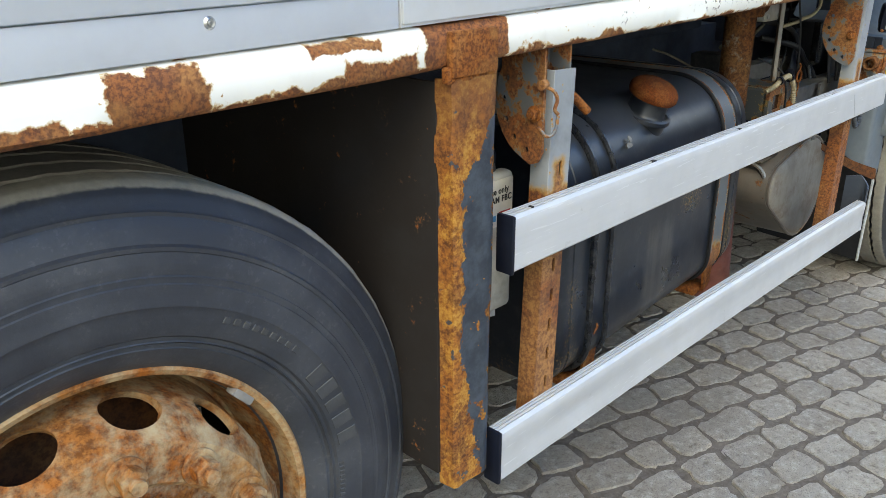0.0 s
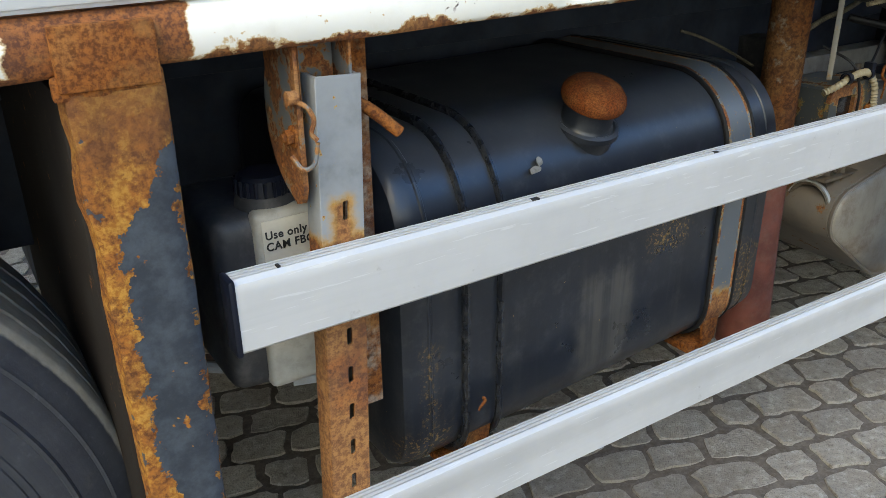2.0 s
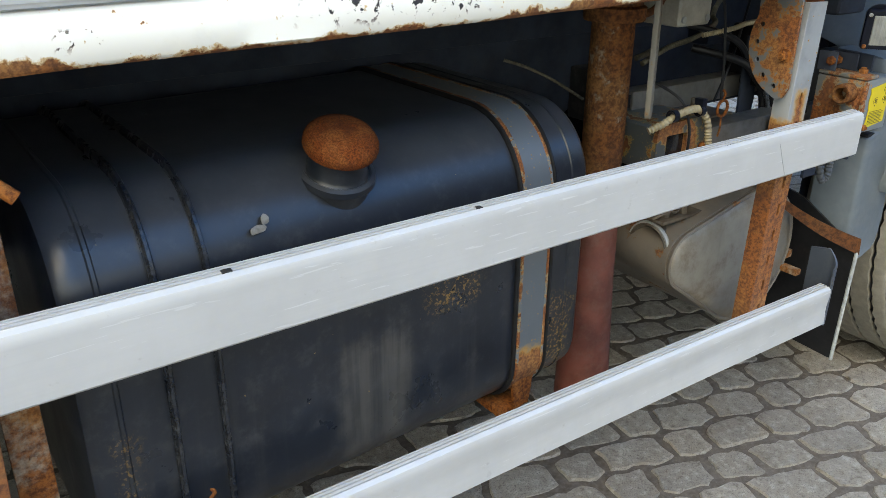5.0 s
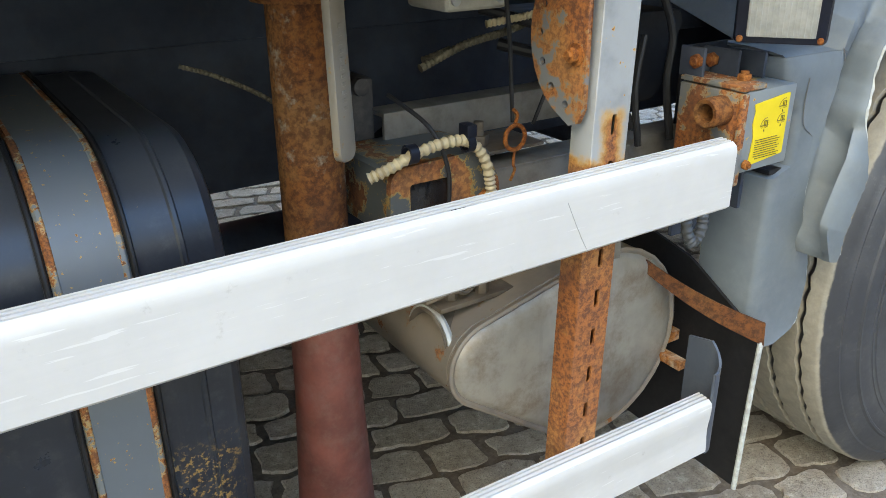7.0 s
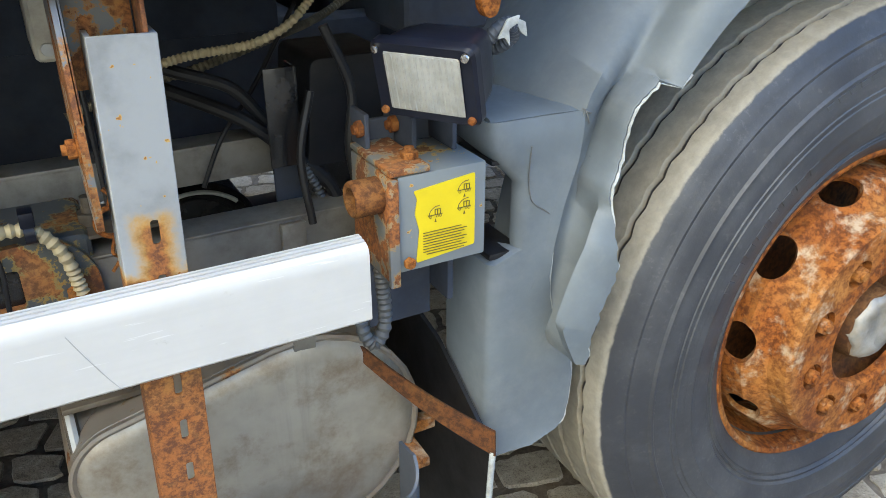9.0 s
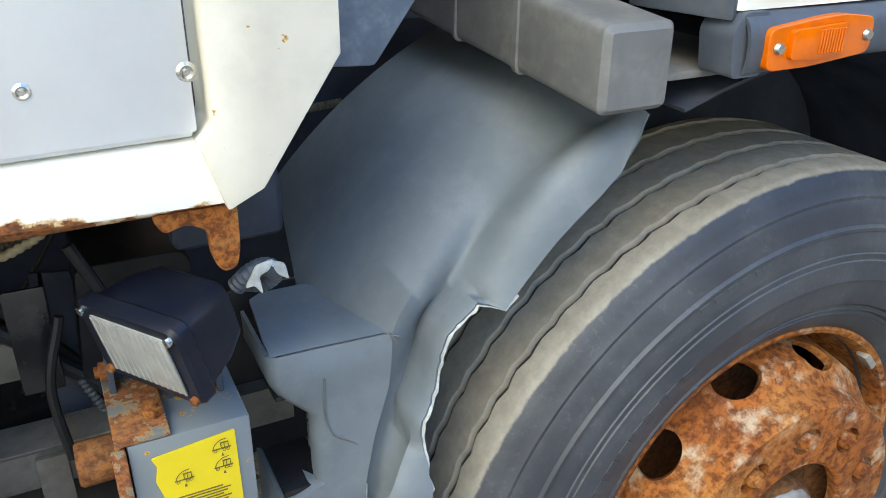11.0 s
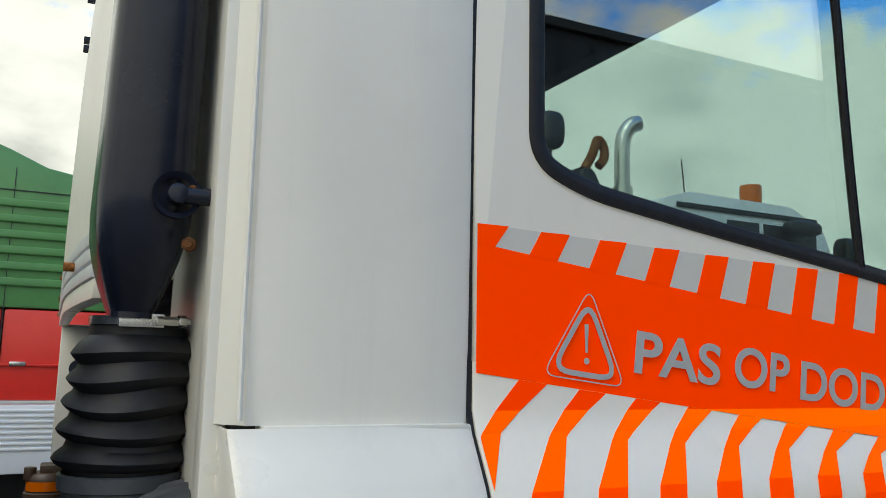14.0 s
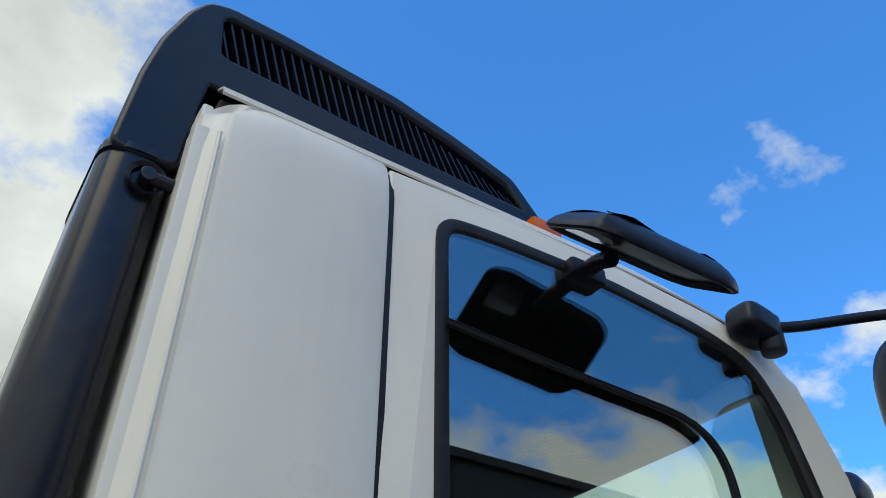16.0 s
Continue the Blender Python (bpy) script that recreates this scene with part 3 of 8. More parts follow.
M = dict(
    beam=beam_paint(),
    white=plain("cab_white_paint", (0.705, 0.685, 0.625), 0.32, 0, 0.06, 3, 300, 0.02, 0.10, (0.50, 0.47, 0.40), 0.10),
    body_white=painted_rust("body_white_paint", (0.61, 0.575, 0.49), 0.27, 16, 0.4, spots=0.275, grime=0.35, edge=(0.52, 0.34, 0.12)),
    alu=plain("brushed_aluminium_panel", (0.60, 0.62, 0.64), 0.38, 0.35, 0.10, 5, 160, 0.05, 0.15, (0.42, 0.42, 0.42)),
    rail=rail_paint(),
    galv=painted_rust("galvanised_steel", (0.25, 0.265, 0.275), 0.37, 16, 0.45, ((0, 3, 0.0, 0.845, 0.02, 40, 0.008), (0.970, 0.992, 0.80, 0.890, 0.012, 55, 0.008), (2.362, 2.385, 0.80, 0.900, 0.012, 55, 0.008)), spots=0.29, grime=0.95),
    channel=plain("grimy_steel_channel", (0.20, 0.19, 0.17), 0.5, 0.3, 0.4, 9, 120, 0.15, 0.6, (0.075, 0.06, 0.045)),
    oily=plain("oily_black_steel", (0.010, 0.011, 0.013), 0.22, 0, 0.4, 14, 140, 0.15, 0.3, (0.05, 0.045, 0.04)),
    lever=painted_rust("worn_rusty_lever", (0.185, 0.165, 0.135), 0.40, 20, 0.6, spots=0.26, grime=0.7, fine=80, edge=(0.22, 0.15, 0.08)),
    olive=plain("faded_olive_print", (0.13, 0.105, 0.02), 0.6),
    sooty=plain("sooty_brown_steel", (0.14, 0.115, 0.09), 0.6, 0.2, 0.5, 14, 140, 0.25, 0.6, (0.06, 0.042, 0.03)),
    galv_plain=plain("grey_galvanised_steel", (0.47, 0.49, 0.49), 0.5, 0.3, 0.3, 10, 120, 0.1, 0.35, (0.30, 0.25, 0.19)),
    rust=rust("rusty_steel"),
    reservoir=plain("oily_brown_plastic", (0.085, 0.05, 0.03), 0.45, 0, 0.5, 25, 160, 0.15, 0.4, (0.03, 0.025, 0.02)),
    rust_pale=rust("pale_flaking_rust", 45, pale=0.8),
    rust_dark=rust("dark_rusty_steel", 40, dark=0.62),
    # colour darkened to match the shade deep inside the wheel arch
    mud=painted_rust("shade_dark_mud_plate", (0.024, 0.020, 0.018), 0.36, 26, 0.8, spots=0.27, grime=0.5, fine=60, edge=(0.05, 0.035, 0.025), gloss=0.85),
    hinge=painted_rust("dirty_hinge_steel", (0.13, 0.14, 0.15), 0.53, 20, 0.6, spots=0.30, grime=0.6, shift=(2.7, 1, 0), edge=(0.25, 0.12, 0.04)),
    rust_wheel=rust("wheel_rust_orange", 34, (1.0, 0.92, 0.86), pale=0.35),
    plate=plate_paint(),
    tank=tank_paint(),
    strap=painted_rust("strap_paint", (0.105, 0.122, 0.135), 0.33, 30, 0.5, ((1.7, 1.9, 0.3, 0.49, 0.02, 40, 0.008),), spots=0.30),
    strap_rubber=plain("glossy_black_rubber", (0.012, 0.015, 0.022), 0.26, 0, 0.5, 30, 160, 0.15, 0.25, (0.14, 0.14, 0.135)),
    strap_edge=painted_rust("strap_rust_edge", (0.13, 0.145, 0.15), 0.54, 30, 0.5, spots=0.42, fine=110, edge=(0.34, 0.22, 0.09)),
    black=plain("black_plastic", (0.008, 0.0105, 0.020), 0.33, 0, 0.3, 9, 200, 0.05, 0.05, (0.12, 0.12, 0.12)),
    duct=plain("satin_black_plastic", (0.010, 0.014, 0.026), 0.21, 0, 0.3, 5, 300, 0.03, 0.06, (0.10, 0.10, 0.12)),
    rubber=plain("black_rubber", (0.012, 0.0125, 0.015), 0.5, 0, 0.4, 20, 200, 0.08, 0.12, (0.06, 0.058, 0.055)),
    chassis=plain("dirty_black_chassis_paint", (0.050, 0.062, 0.088), 0.6, 0, 0.4, 10, 120, 0.15, 0.25, (0.07, 0.06, 0.05)),
    fender=plain("grey_fender_plastic", (0.120, 0.147, 0.168), 0.58, 0, 0.25, 6, 260, 0.05, 0.22, (0.24, 0.25, 0.26)),
    greybox=plain("weathered_grey_plastic", (0.13, 0.133, 0.134), 0.55, 0, 0.3, 7, 200, 0.1, 0.4, (0.24, 0.235, 0.22)),
    trim=plain("blue_grey_trim_plastic", (0.056, 0.069, 0.091), 0.42, 0, 0.12, 7, 260, 0.03, 0.12, (0.25, 0.25, 0.25)),
    filter=plain("grey_filter_plastic", (0.076, 0.085, 0.097), 0.42, 0, 0.4, 9, 200, 0.08, 0.35, (0.12, 0.12, 0.12)),
    bluepost=plain("blue_grey_steel", (0.095, 0.132, 0.182), 0.45, 0.1, 0.6, 6, 120, 0.1, 0.8, (0.26, 0.30, 0.34), 0.7),
    can=plain("grey_translucent_plastic", (0.46, 0.44, 0.38), 0.5, 0, 0.25, 18, 200, 0.05, 0.5, (0.22, 0.20, 0.17)),
    can_dark=plain("sooty_plastic", (0.035, 0.036, 0.04), 0.55, 0, 0.4, 14, 200, 0.06, 0.5, (0.12, 0.11, 0.10)),
    label=plain("cream_label", (0.62, 0.58, 0.49), 0.6, 0, 0.10, 30, 200, 0.02, 0.25, (0.45, 0.40, 0.32)),
    ink=plain("black_ink", (0.02, 0.02, 0.02), 0.6),
    blue_ink=plain("blue_ink", (0.05, 0.22, 0.42), 0.6),
    red_ink=plain("red_ink", (0.45, 0.04, 0.03), 0.6),
    cap=rust("rusty_filler_cap", 170, (0.90, 0.66, 0.55), dark=0.25),
    pipe=rust("rusty_pipe", 44, (0.86, 0.92, 1.0), dark=0.34, pale=0.12),
    pipe_red=plain("red_oxide_sleeve", (0.17, 0.045, 0.030), 0.7, 0, 0.5, 14, 120, 0.25, 0.4, (0.16, 0.10, 0.08)),
    oval=plain("dull_stainless_shell", (0.40, 0.37, 0.32), 0.45, 0.5, 0.4, 6, 120, 0.08, 0.85, (0.20, 0.145, 0.10), 0.6),
    steel_dull=plain("dull_grey_metal", (0.31, 0.30, 0.28), 0.5, 0.3, 0.5, 22, 160, 0.2, 0.5, (0.25, 0.19, 0.13)),
    rust_flake=rust("flaking_wheel_rust", 38, (1.05, 0.97, 0.76), pale=1.2),
    steel=plain("bare_steel", (0.55, 0.55, 0.53), 0.3, 0.9, 0.25, 12),
    chrome=plain("zinc_steel", (0.60, 0.60, 0.58), 0.25, 1.0, 0.2, 20),
    cream=plain("cream_corrugated_hose", (0.42, 0.35, 0.22), 0.6, 0, 0.3, 30, 200, 0.05, 0.5, (0.22, 0.18, 0.13)),
    # darker copy of the cream hose, with the shade put into its colour
    shaded_hose=plain("shaded_corrugated_hose", (0.17, 0.15, 0.105), 0.7, 0, 0.5, 30, 200, 0.05, 0.7, (0.05, 0.045, 0.04)),
    grey_hose=plain("grey_corrugated_hose", (0.075, 0.08, 0.085), 0.55),
    yellow=plain("yellow_sticker", (0.62, 0.47, 0.02), 0.5, 0, 0.10, 20, 200, 0.02),
    box=painted_rust("grey_box_paint", (0.15, 0.175, 0.19), 0.40, 12, 0.5, spots=0.30, shift=(1.1, 2, 0)),
    box_rust=painted_rust("rusted_box_paint", (0.13, 0.14, 0.145), 0.53, 18, 0.5, spots=0.33, shift=(3.1, 1, 0), edge=(0.25, 0.17, 0.09)),
    lens=plain("lamp_lens", (0.33, 0.34, 0.33), 0.12, 0.2, 0.2, 60, 90, 0.5),
    amber=plain("amber_lens", (0.66, 0.125, 0.004), 0.18, 0, 0.25, 40, 90, 0.15),
    orange=orange_film(),
    film_white=plain("silvery_white_film", (0.54, 0.53, 0.49), 0.45, 0, 0.05, 12),
    silver=plain("silver_film", (0.50, 0.51, 0.51), 0.4, 0.3, 0.1, 20),
    interior=plain("dark_cab_lining", (0.012, 0.013, 0.016), 0.85),
    glass=glass("window_glass", 0.22, (0.82, 0.93, 0.91)),
    screen=glass("windscreen_glass", 0.06, (0.94, 1.0, 0.99)),
    mirror=plain("mirror_face", (0.8, 0.82, 0.84), 0.03, 1.0, 0.02, 5, 50, 0.0),
    paver=stone_paving(),
    sand=plain("brown_joint_sand", (0.125, 0.102, 0.082), 0.95, 0, 0.45, 30, 260, 0.9, 0.6, (0.20, 0.17, 0.14)),
    green=plain("green_lorry_paint", (0.08, 0.27, 0.085), 0.35, 0, 0.2, 2),
    red=plain("red_lorry_paint", (0.78, 0.030, 0.022), 0.35, 0, 0.2, 2),
    white_far=plain("white_lorry_paint", (0.78, 0.80, 0.80), 0.4, 0, 0.08, 2),
    far_dark=plain("dark_lorry_parts", (0.02, 0.022, 0.025), 0.5),
    seam=painted_rust("seam_steel", (0.185, 0.155, 0.125), 0.40, 16, 0.5, spots=0.28, fine=80, grime=0.9, edge=(0.17, 0.11, 0.06)),
    letter=plain("worn_tyre_lettering", (0.052, 0.054, 0.057), 0.6, 0, 0.4, 30),
    bracket=painted_rust("rusty_bracket_paint", (0.060, 0.068, 0.070), 0.49, 16, 0.6, spots=0.30, grime=0.8, fine=50, edge=(0.24, 0.16, 0.05)),
    torn=plain("torn_pale_plastic", (0.42, 0.45, 0.45), 0.7, 0, 0.4, 60, 220, 0.3, 0.4, (0.16, 0.17, 0.18)),
)
for key in ("chassis", "mud"):
    M[key].node_tree.nodes["Principled BSDF"].inputs["Specular IOR Level"].default_value = 0.08
for key in ("duct", "rubber", "black", "trim", "filter", "greybox"):
    M[key].node_tree.nodes["Principled BSDF"].inputs["Specular IOR Level"].default_value = 0.3
M["black"].node_tree.nodes["Principled BSDF"].inputs["Specular IOR Level"].default_value = 0.22
TYRE_F = tyre_rubber("front_tyre_rubber", (3.43, 1.0, 0.500), 0.5065)
TYRE_R = tyre_rubber("rear_tyre_rubber", (0.235, 1.0, 0.495), 0.4865)

# ---- mesh helpers ----


def merge(*bms):
    """Joins bmeshes into the first."""
    for b in bms[1:]:
        me = bpy.data.meshes.new("tmp")
        b.to_mesh(me)
        b.free()
        bms[0].from_mesh(me)
        bpy.data.meshes.remove(me)
    return bms[0]


def bevelled(bm, width, seg=2):
    if width > 0:
        edges = [e for e in bm.edges if len(e.link_faces) == 2 and e.calc_face_angle(0) > 0.35]
        bmesh.ops.bevel(bm, geom=edges, offset=width, segments=seg, affect="EDGES", profile=0.6, clamp_overlap=True)
    return bm


def box(x0, x1, y0, y1, z0, z1, bev=0.003, seg=2):
    bm = bmesh.new()
    bmesh.ops.create_cube(bm, size=1, matrix=Matrix.LocRotScale(((x0 + x1) / 2, (y0 + y1) / 2, (z0 + z1) / 2), None, (abs(x1 - x0), abs(y1 - y0), abs(z1 - z0))))
    return bevelled(bm, bev, seg)


def prism(pts, axis, a0, a1, bev=0.0, seg=2):
    """A polygon (two coordinates each, in the order of the axes left) pushed along an axis from a0 to a1."""
    def at(p, a):
        return {"x": (a, p[0], p[1]), "y": (p[0], a, p[1]), "z": (p[0], p[1], a)}[axis]
    bm = bmesh.new()
    lo, hi = [bm.verts.new(at(p, a0)) for p in pts], [bm.verts.new(at(p, a1)) for p in pts]
    n = len(pts)
    bm.faces.new(lo), bm.faces.new(hi[::-1])
    for i in range(n):
        bm.faces.new((lo[i], hi[i], hi[(i + 1) % n], lo[(i + 1) % n]))
    bmesh.ops.recalc_face_normals(bm, faces=bm.faces)
    return bevelled(bm, bev, seg)


def lathe(profile, centre, axis="y", n=64, closed=False, a0=0.0, a1=360.0):
    """Turns (radius, along) points round an axis through centre."""
    bm = bmesh.new()
    full = abs(a1 - a0) >= 360
    c = Vector(centre)
    rings = []
    for i in range(n if full else n + 1):
        a = radians(a0 + (a1 - a0) * i / n)
        row = []
        for r, d in profile:
            u, v = r * math.cos(a), r * math.sin(a)
            row.append(bm.verts.new(c + Vector({"x": (d, u, v), "y": (u, d, v), "z": (u, v, d)}[axis])))
        rings.append(row)
    m, k = len(profile), len(rings)
    for i in range(k if full else k - 1):
        p, q = rings[i], rings[(i + 1) % k]
        for j in range(m if closed else m - 1):
            bm.faces.new((p[j], p[(j + 1) % m], q[(j + 1) % m], q[j]))
    bmesh.ops.remove_doubles(bm, verts=bm.verts, dist=1e-6)
    bmesh.ops.recalc_face_normals(bm, faces=bm.faces)
    return bm


def smooth_path(pts, steps=8):
    """A Catmull-Rom line through the points."""
    p = [Vector(v) for v in pts]
    p = [2 * p[0] - p[1], *p, 2 * p[-1] - p[-2]]
    out = []
    for i in range(1, len(p) - 2):
        for s in range(steps):
            t = s / steps
            out.append(0.5 * (2 * p[i] + (p[i + 1] - p[i - 1]) * t + (2 * p[i - 1] - 5 * p[i] + 4 * p[i + 1] - p[i + 2]) * t * t + (3 * p[i] - p[i - 1] - 3 * p[i + 1] + p[i + 2]) * t ** 3))
    return out + [p[-2]]


def tube(pts, r, n=10, steps=8, corrugate=0.0, pitch=0.008, flat=1.0):
    """A round (or flattened) rod along a smooth line; corrugate: depth of its rings."""
    path = smooth_path(pts, steps) if steps > 1 else [Vector(v) for v in pts]
    if corrugate:
        dense = [path[0]]
        for a, b in zip(path, path[1:]):
            k = max(1, int((b - a).length / (pitch / 2)))
            dense += [a.lerp(b, (j + 1) / k) for j in range(k)]
        path = dense
    bm = bmesh.new()
    rings, side = [], None
    for i, p in enumerate(path):
        d = (path[min(i + 1, len(path) - 1)] - path[max(i - 1, 0)]).normalized()
        if side is None:
            side = d.orthogonal().normalized()
        side = (side - d * side.dot(d)).normalized()
        up = d.cross(side)
        rr = r - (corrugate if corrugate and i % 2 else 0)
        rings.append([bm.verts.new(p + side * rr * math.cos(2 * math.pi * k / n) + up * rr * flat * math.sin(2 * math.pi * k / n)) for k in range(n)])
    for a, b in zip(rings, rings[1:]):
        for k in range(n):
            bm.faces.new((a[k], a[(k + 1) % n], b[(k + 1) % n], b[k]))
    bm.faces.new(rings[0][::-1]), bm.faces.new(rings[-1])
    bmesh.ops.recalc_face_normals(bm, faces=bm.faces)
    return bm


def cyl(a, b, r, n=24, bev=0.0, r2=None):
    """A rod from a to b."""
    a, b = Vector(a), Vector(b)
    bm = bmesh.new()
    m = Matrix.Translation((a + b) / 2) @ (b - a).to_track_quat("Z", "Y").to_matrix().to_4x4()
    bmesh.ops.create_cone(bm, cap_ends=True, segments=n, radius1=r, radius2=r if r2 is None else r2, depth=(b - a).length, matrix=m)
    return bevelled(bm, bev)


def sheet(rows, thick, flip=False):
    """A skin through rows of points, thickened along its normals and closed round the edge."""
    bm = bmesh.new()
    v = [[bm.verts.new(p) for p in row] for row in rows]
    for a, b in zip(v, v[1:]):
        for i in range(len(a) - 1):
            bm.faces.new((a[i], a[i + 1], b[i + 1], b[i]) if not flip else (a[i], b[i], b[i + 1], a[i + 1]))
    bm.normal_update()
    if thick:
        w = [[bm.verts.new(q.co - q.normal * thick) for q in row] for row in v]
        for a, b in zip(w, w[1:]):
            for i in range(len(a) - 1):
                bm.faces.new((a[i], b[i], b[i + 1], a[i + 1]) if not flip else (a[i], a[i + 1], b[i + 1], b[i]))
        rim = v[0] + [r[-1] for r in v[1:]] + v[-1][-2::-1] + [r[0] for r in v[-2:0:-1]]
        rin = w[0] + [r[-1] for r in w[1:]] + w[-1][-2::-1] + [r[0] for r in w[-2:0:-1]]
        for i in range(len(rim)):
            k = (i + 1) % len(rim)
            bm.faces.new((rim[k], rim[i], rin[i], rin[k]))
        bmesh.ops.recalc_face_normals(bm, faces=bm.faces)
    return bm


def hexnut(at, direction, size, high):
    at, d = Vector(at), Vector(direction).normalized()
    return merge(cyl(at, at + d * high, size / 2, 6, 0.0012), cyl(at, at + d * high * 1.5, size * 0.27, 12))


def part(name, bm, material, parent, label="", smooth=True, angle=0.6):
    """Links a bmesh as one mesh object under a thing or a part."""
    me = bpy.data.meshes.new(name)
    bm.to_mesh(me)
    bm.free()
    if smooth:
        me.shade_smooth()
        me.set_sharp_from_angle(angle=angle)
    me.materials.append(material)
    ob = new(name, me)
    if parent:
        ob.parent = parent
    if label:
        ob["label"] = label
    return ob


def each(name, bms, material, parent, label="", smooth=True):
    """Separate parts that share a name."""
    return [part(name, b, material, parent, label, smooth) for b in bms]


def thing(name, label, category, kind="", group="", at=(0, 0, 0)):
    ob = new(name)
    ob.empty_display_size = 0.1
    ob.location = at
    return tagged(ob, label, category, group, kind)


def frozen(name, ob, parent, label="", material=None):
    """The mesh of a temporary object with its modifiers or curve worked out, as a part; the temporary one goes."""
    deps = bpy.context.evaluated_depsgraph_get()
    deps.update()
    me = bpy.data.meshes.new_from_object(ob.evaluated_get(deps))
    m = ob.matrix_world.copy()
    data = ob.data
    bpy.data.objects.remove(ob)
    if isinstance(data, bpy.types.Mesh):
        bpy.data.meshes.remove(data)
    else:
        bpy.data.curves.remove(data)
    me.transform(m)
    if material:
        me.materials.clear()
        me.materials.append(material)
    got = new(name, me)
    if parent:
        got.parent = parent
    if label:
        got["label"] = label
    return got


def lettering(name, words, m, size, material, parent, bold=0.0, depth=0.0006, spacing=1.0, squash=1.0):
    cu = bpy.data.curves.new(name, "FONT")
    cu.body, cu.size, cu.extrude, cu.offset, cu.space_character = words, size, depth, bold, spacing
    ob = new(name, cu)
    ob.matrix_world = m @ Matrix.Diagonal((squash, 1, 1, 1))
    bpy.context.view_layer.update()
    return frozen(name, ob, parent, "", material)


def plate2d(name, outer, holes, y, thick, material, parent, label="", bev=0.0):
    """A flat plate in x and z with holes, its face at y."""
    cu = bpy.data.curves.new(name, "CURVE")
    cu.dimensions, cu.fill_mode, cu.extrude, cu.bevel_depth = "2D", "BOTH", thick / 2 - bev, bev
    for loop in (outer, *holes):
        s = cu.splines.new("POLY")
        s.points.add(len(loop) - 1)
        for p, (x, z) in zip(s.points, loop):
            p.co = (x, z, 0, 1)
        s.use_cyclic_u = True
    ob = new(name, cu)
    ob.matrix_world = Matrix.Translation((0, y + thick / 2, 0)) @ Matrix.Rotation(radians(90), 4, "X")
    bpy.context.view_layer.update()
    return frozen(name, ob, parent, label, material)


def rounded(pts, r, seg=5):
    """A polygon with its corners rounded off."""
    out, n = [], len(pts)
    for i in range(n):
        p, a, b = Vector(pts[i]), Vector(pts[i - 1]), Vector(pts[(i + 1) % n])
        rr = min(r, (a - p).length * 0.45, (b - p).length * 0.45)
        s, e = p + (a - p).normalized() * rr, p + (b - p).normalized() * rr
        out += [tuple((s.lerp(p, t)).lerp(p.lerp(e, t), t)) for t in (k / seg for k in range(seg + 1))]
    return out


def inset(pts, d):
    """A polygon moved inwards by d (outwards if negative), for loops that turn either way."""
    area = sum(a[0] * b[1] - b[0] * a[1] for a, b in zip(pts, pts[1:] + pts[:1]))
    s = d if area > 0 else -d
    out, n = [], len(pts)
    for i in range(n):
        p, a, b = Vector(pts[i]), Vector(pts[i - 1]), Vector(pts[(i + 1) % n])
        u, v = (p - a).normalized(), (b - p).normalized()
        t = (u + v).normalized() if (u + v).length > 1e-6 else u
        nrm = Vector((-t.y, t.x))
        k = max(0.35, nrm.dot(Vector((-u.y, u.x))))
        out.append(tuple(p + nrm * s / k))
    return out


# ---- the truck ----
truck = thing("truck", "white hook-lift truck with rusty undercarriage parked on block paving", "truck")


def wall_offset(r, big, fr, sunk_rim, shoulder):
    """How far behind its bulge a tyre wall lies at a radius."""
    rb = fr + 0.42 * (big - fr)
    return shoulder * ((r - rb) / (big - rb)) ** 2 if r > rb else sunk_rim * ((rb - r) / (rb - fr)) ** 2


def wheel(x, y, z, big, tyre_mat, disc_mat, label, hub_label, spec, tread_w=0.285, shoulder=0.040):
    """A tyre on a steel disc that bulges out of its rim; y is the plane of the tyre wall's bulge, big its radius.
    spec: flange y, ring y, ring radius, nut radius, bore radius, nuts, turn, nuts recessed, hand holes' turn, flange radius."""
    fl, ry, rr, nr, br, count, turn, sunk, turn2, fr = spec
    prof = [(fr - 0.016, fl - y + 0.035), (fr - 0.008, fl - y + 0.014)]
    steps = {3: 0.0012, 4: 0.0012, 9: -0.0010, 12: 0.0016, 13: 0.0016, 16: -0.0014, 20: 0.0012}
    for i in range(24):
        r = fr + 0.004 + (big - 0.014 - fr - 0.004) * i / 23
        d = wall_offset(r, big, fr, fl - y, shoulder)
        prof += [(r, d), (r + 0.0015, d + steps[i]), (r + 0.006, d + steps[i])] if i in steps else [(r, d)]
    prof += [(big - 0.008, shoulder * 0.94), (big - 0.0045, shoulder + 0.001), (big - 0.0025, shoulder + 0.006)]
    w = tread_w
    for g in (0.040, 0.099, 0.157, 0.215):
        g += shoulder - 0.005
        prof += [(big, g - 0.0062), (big - 0.002, g - 0.0048), (big - 0.016, g - 0.0030), (big - 0.016, g + 0.0030), (big - 0.002, g + 0.0048), (big, g + 0.0062)]
    prof += [(big - 0.0025, w - 0.012), (big - 0.019, w - 0.004), (big - 0.06, w), (big - 0.14, w + 0.01), (big - 0.22, w - 0.03)]
    bm = lathe(prof, (x, y, z), "y", 288)
    # the grooves wander from side to side and the shoulder is worn unevenly
    for v in bm.verts:
        r = math.hypot(v.co.x - x, v.co.z - z)
        a = math.atan2(v.co.z - z, v.co.x - x)
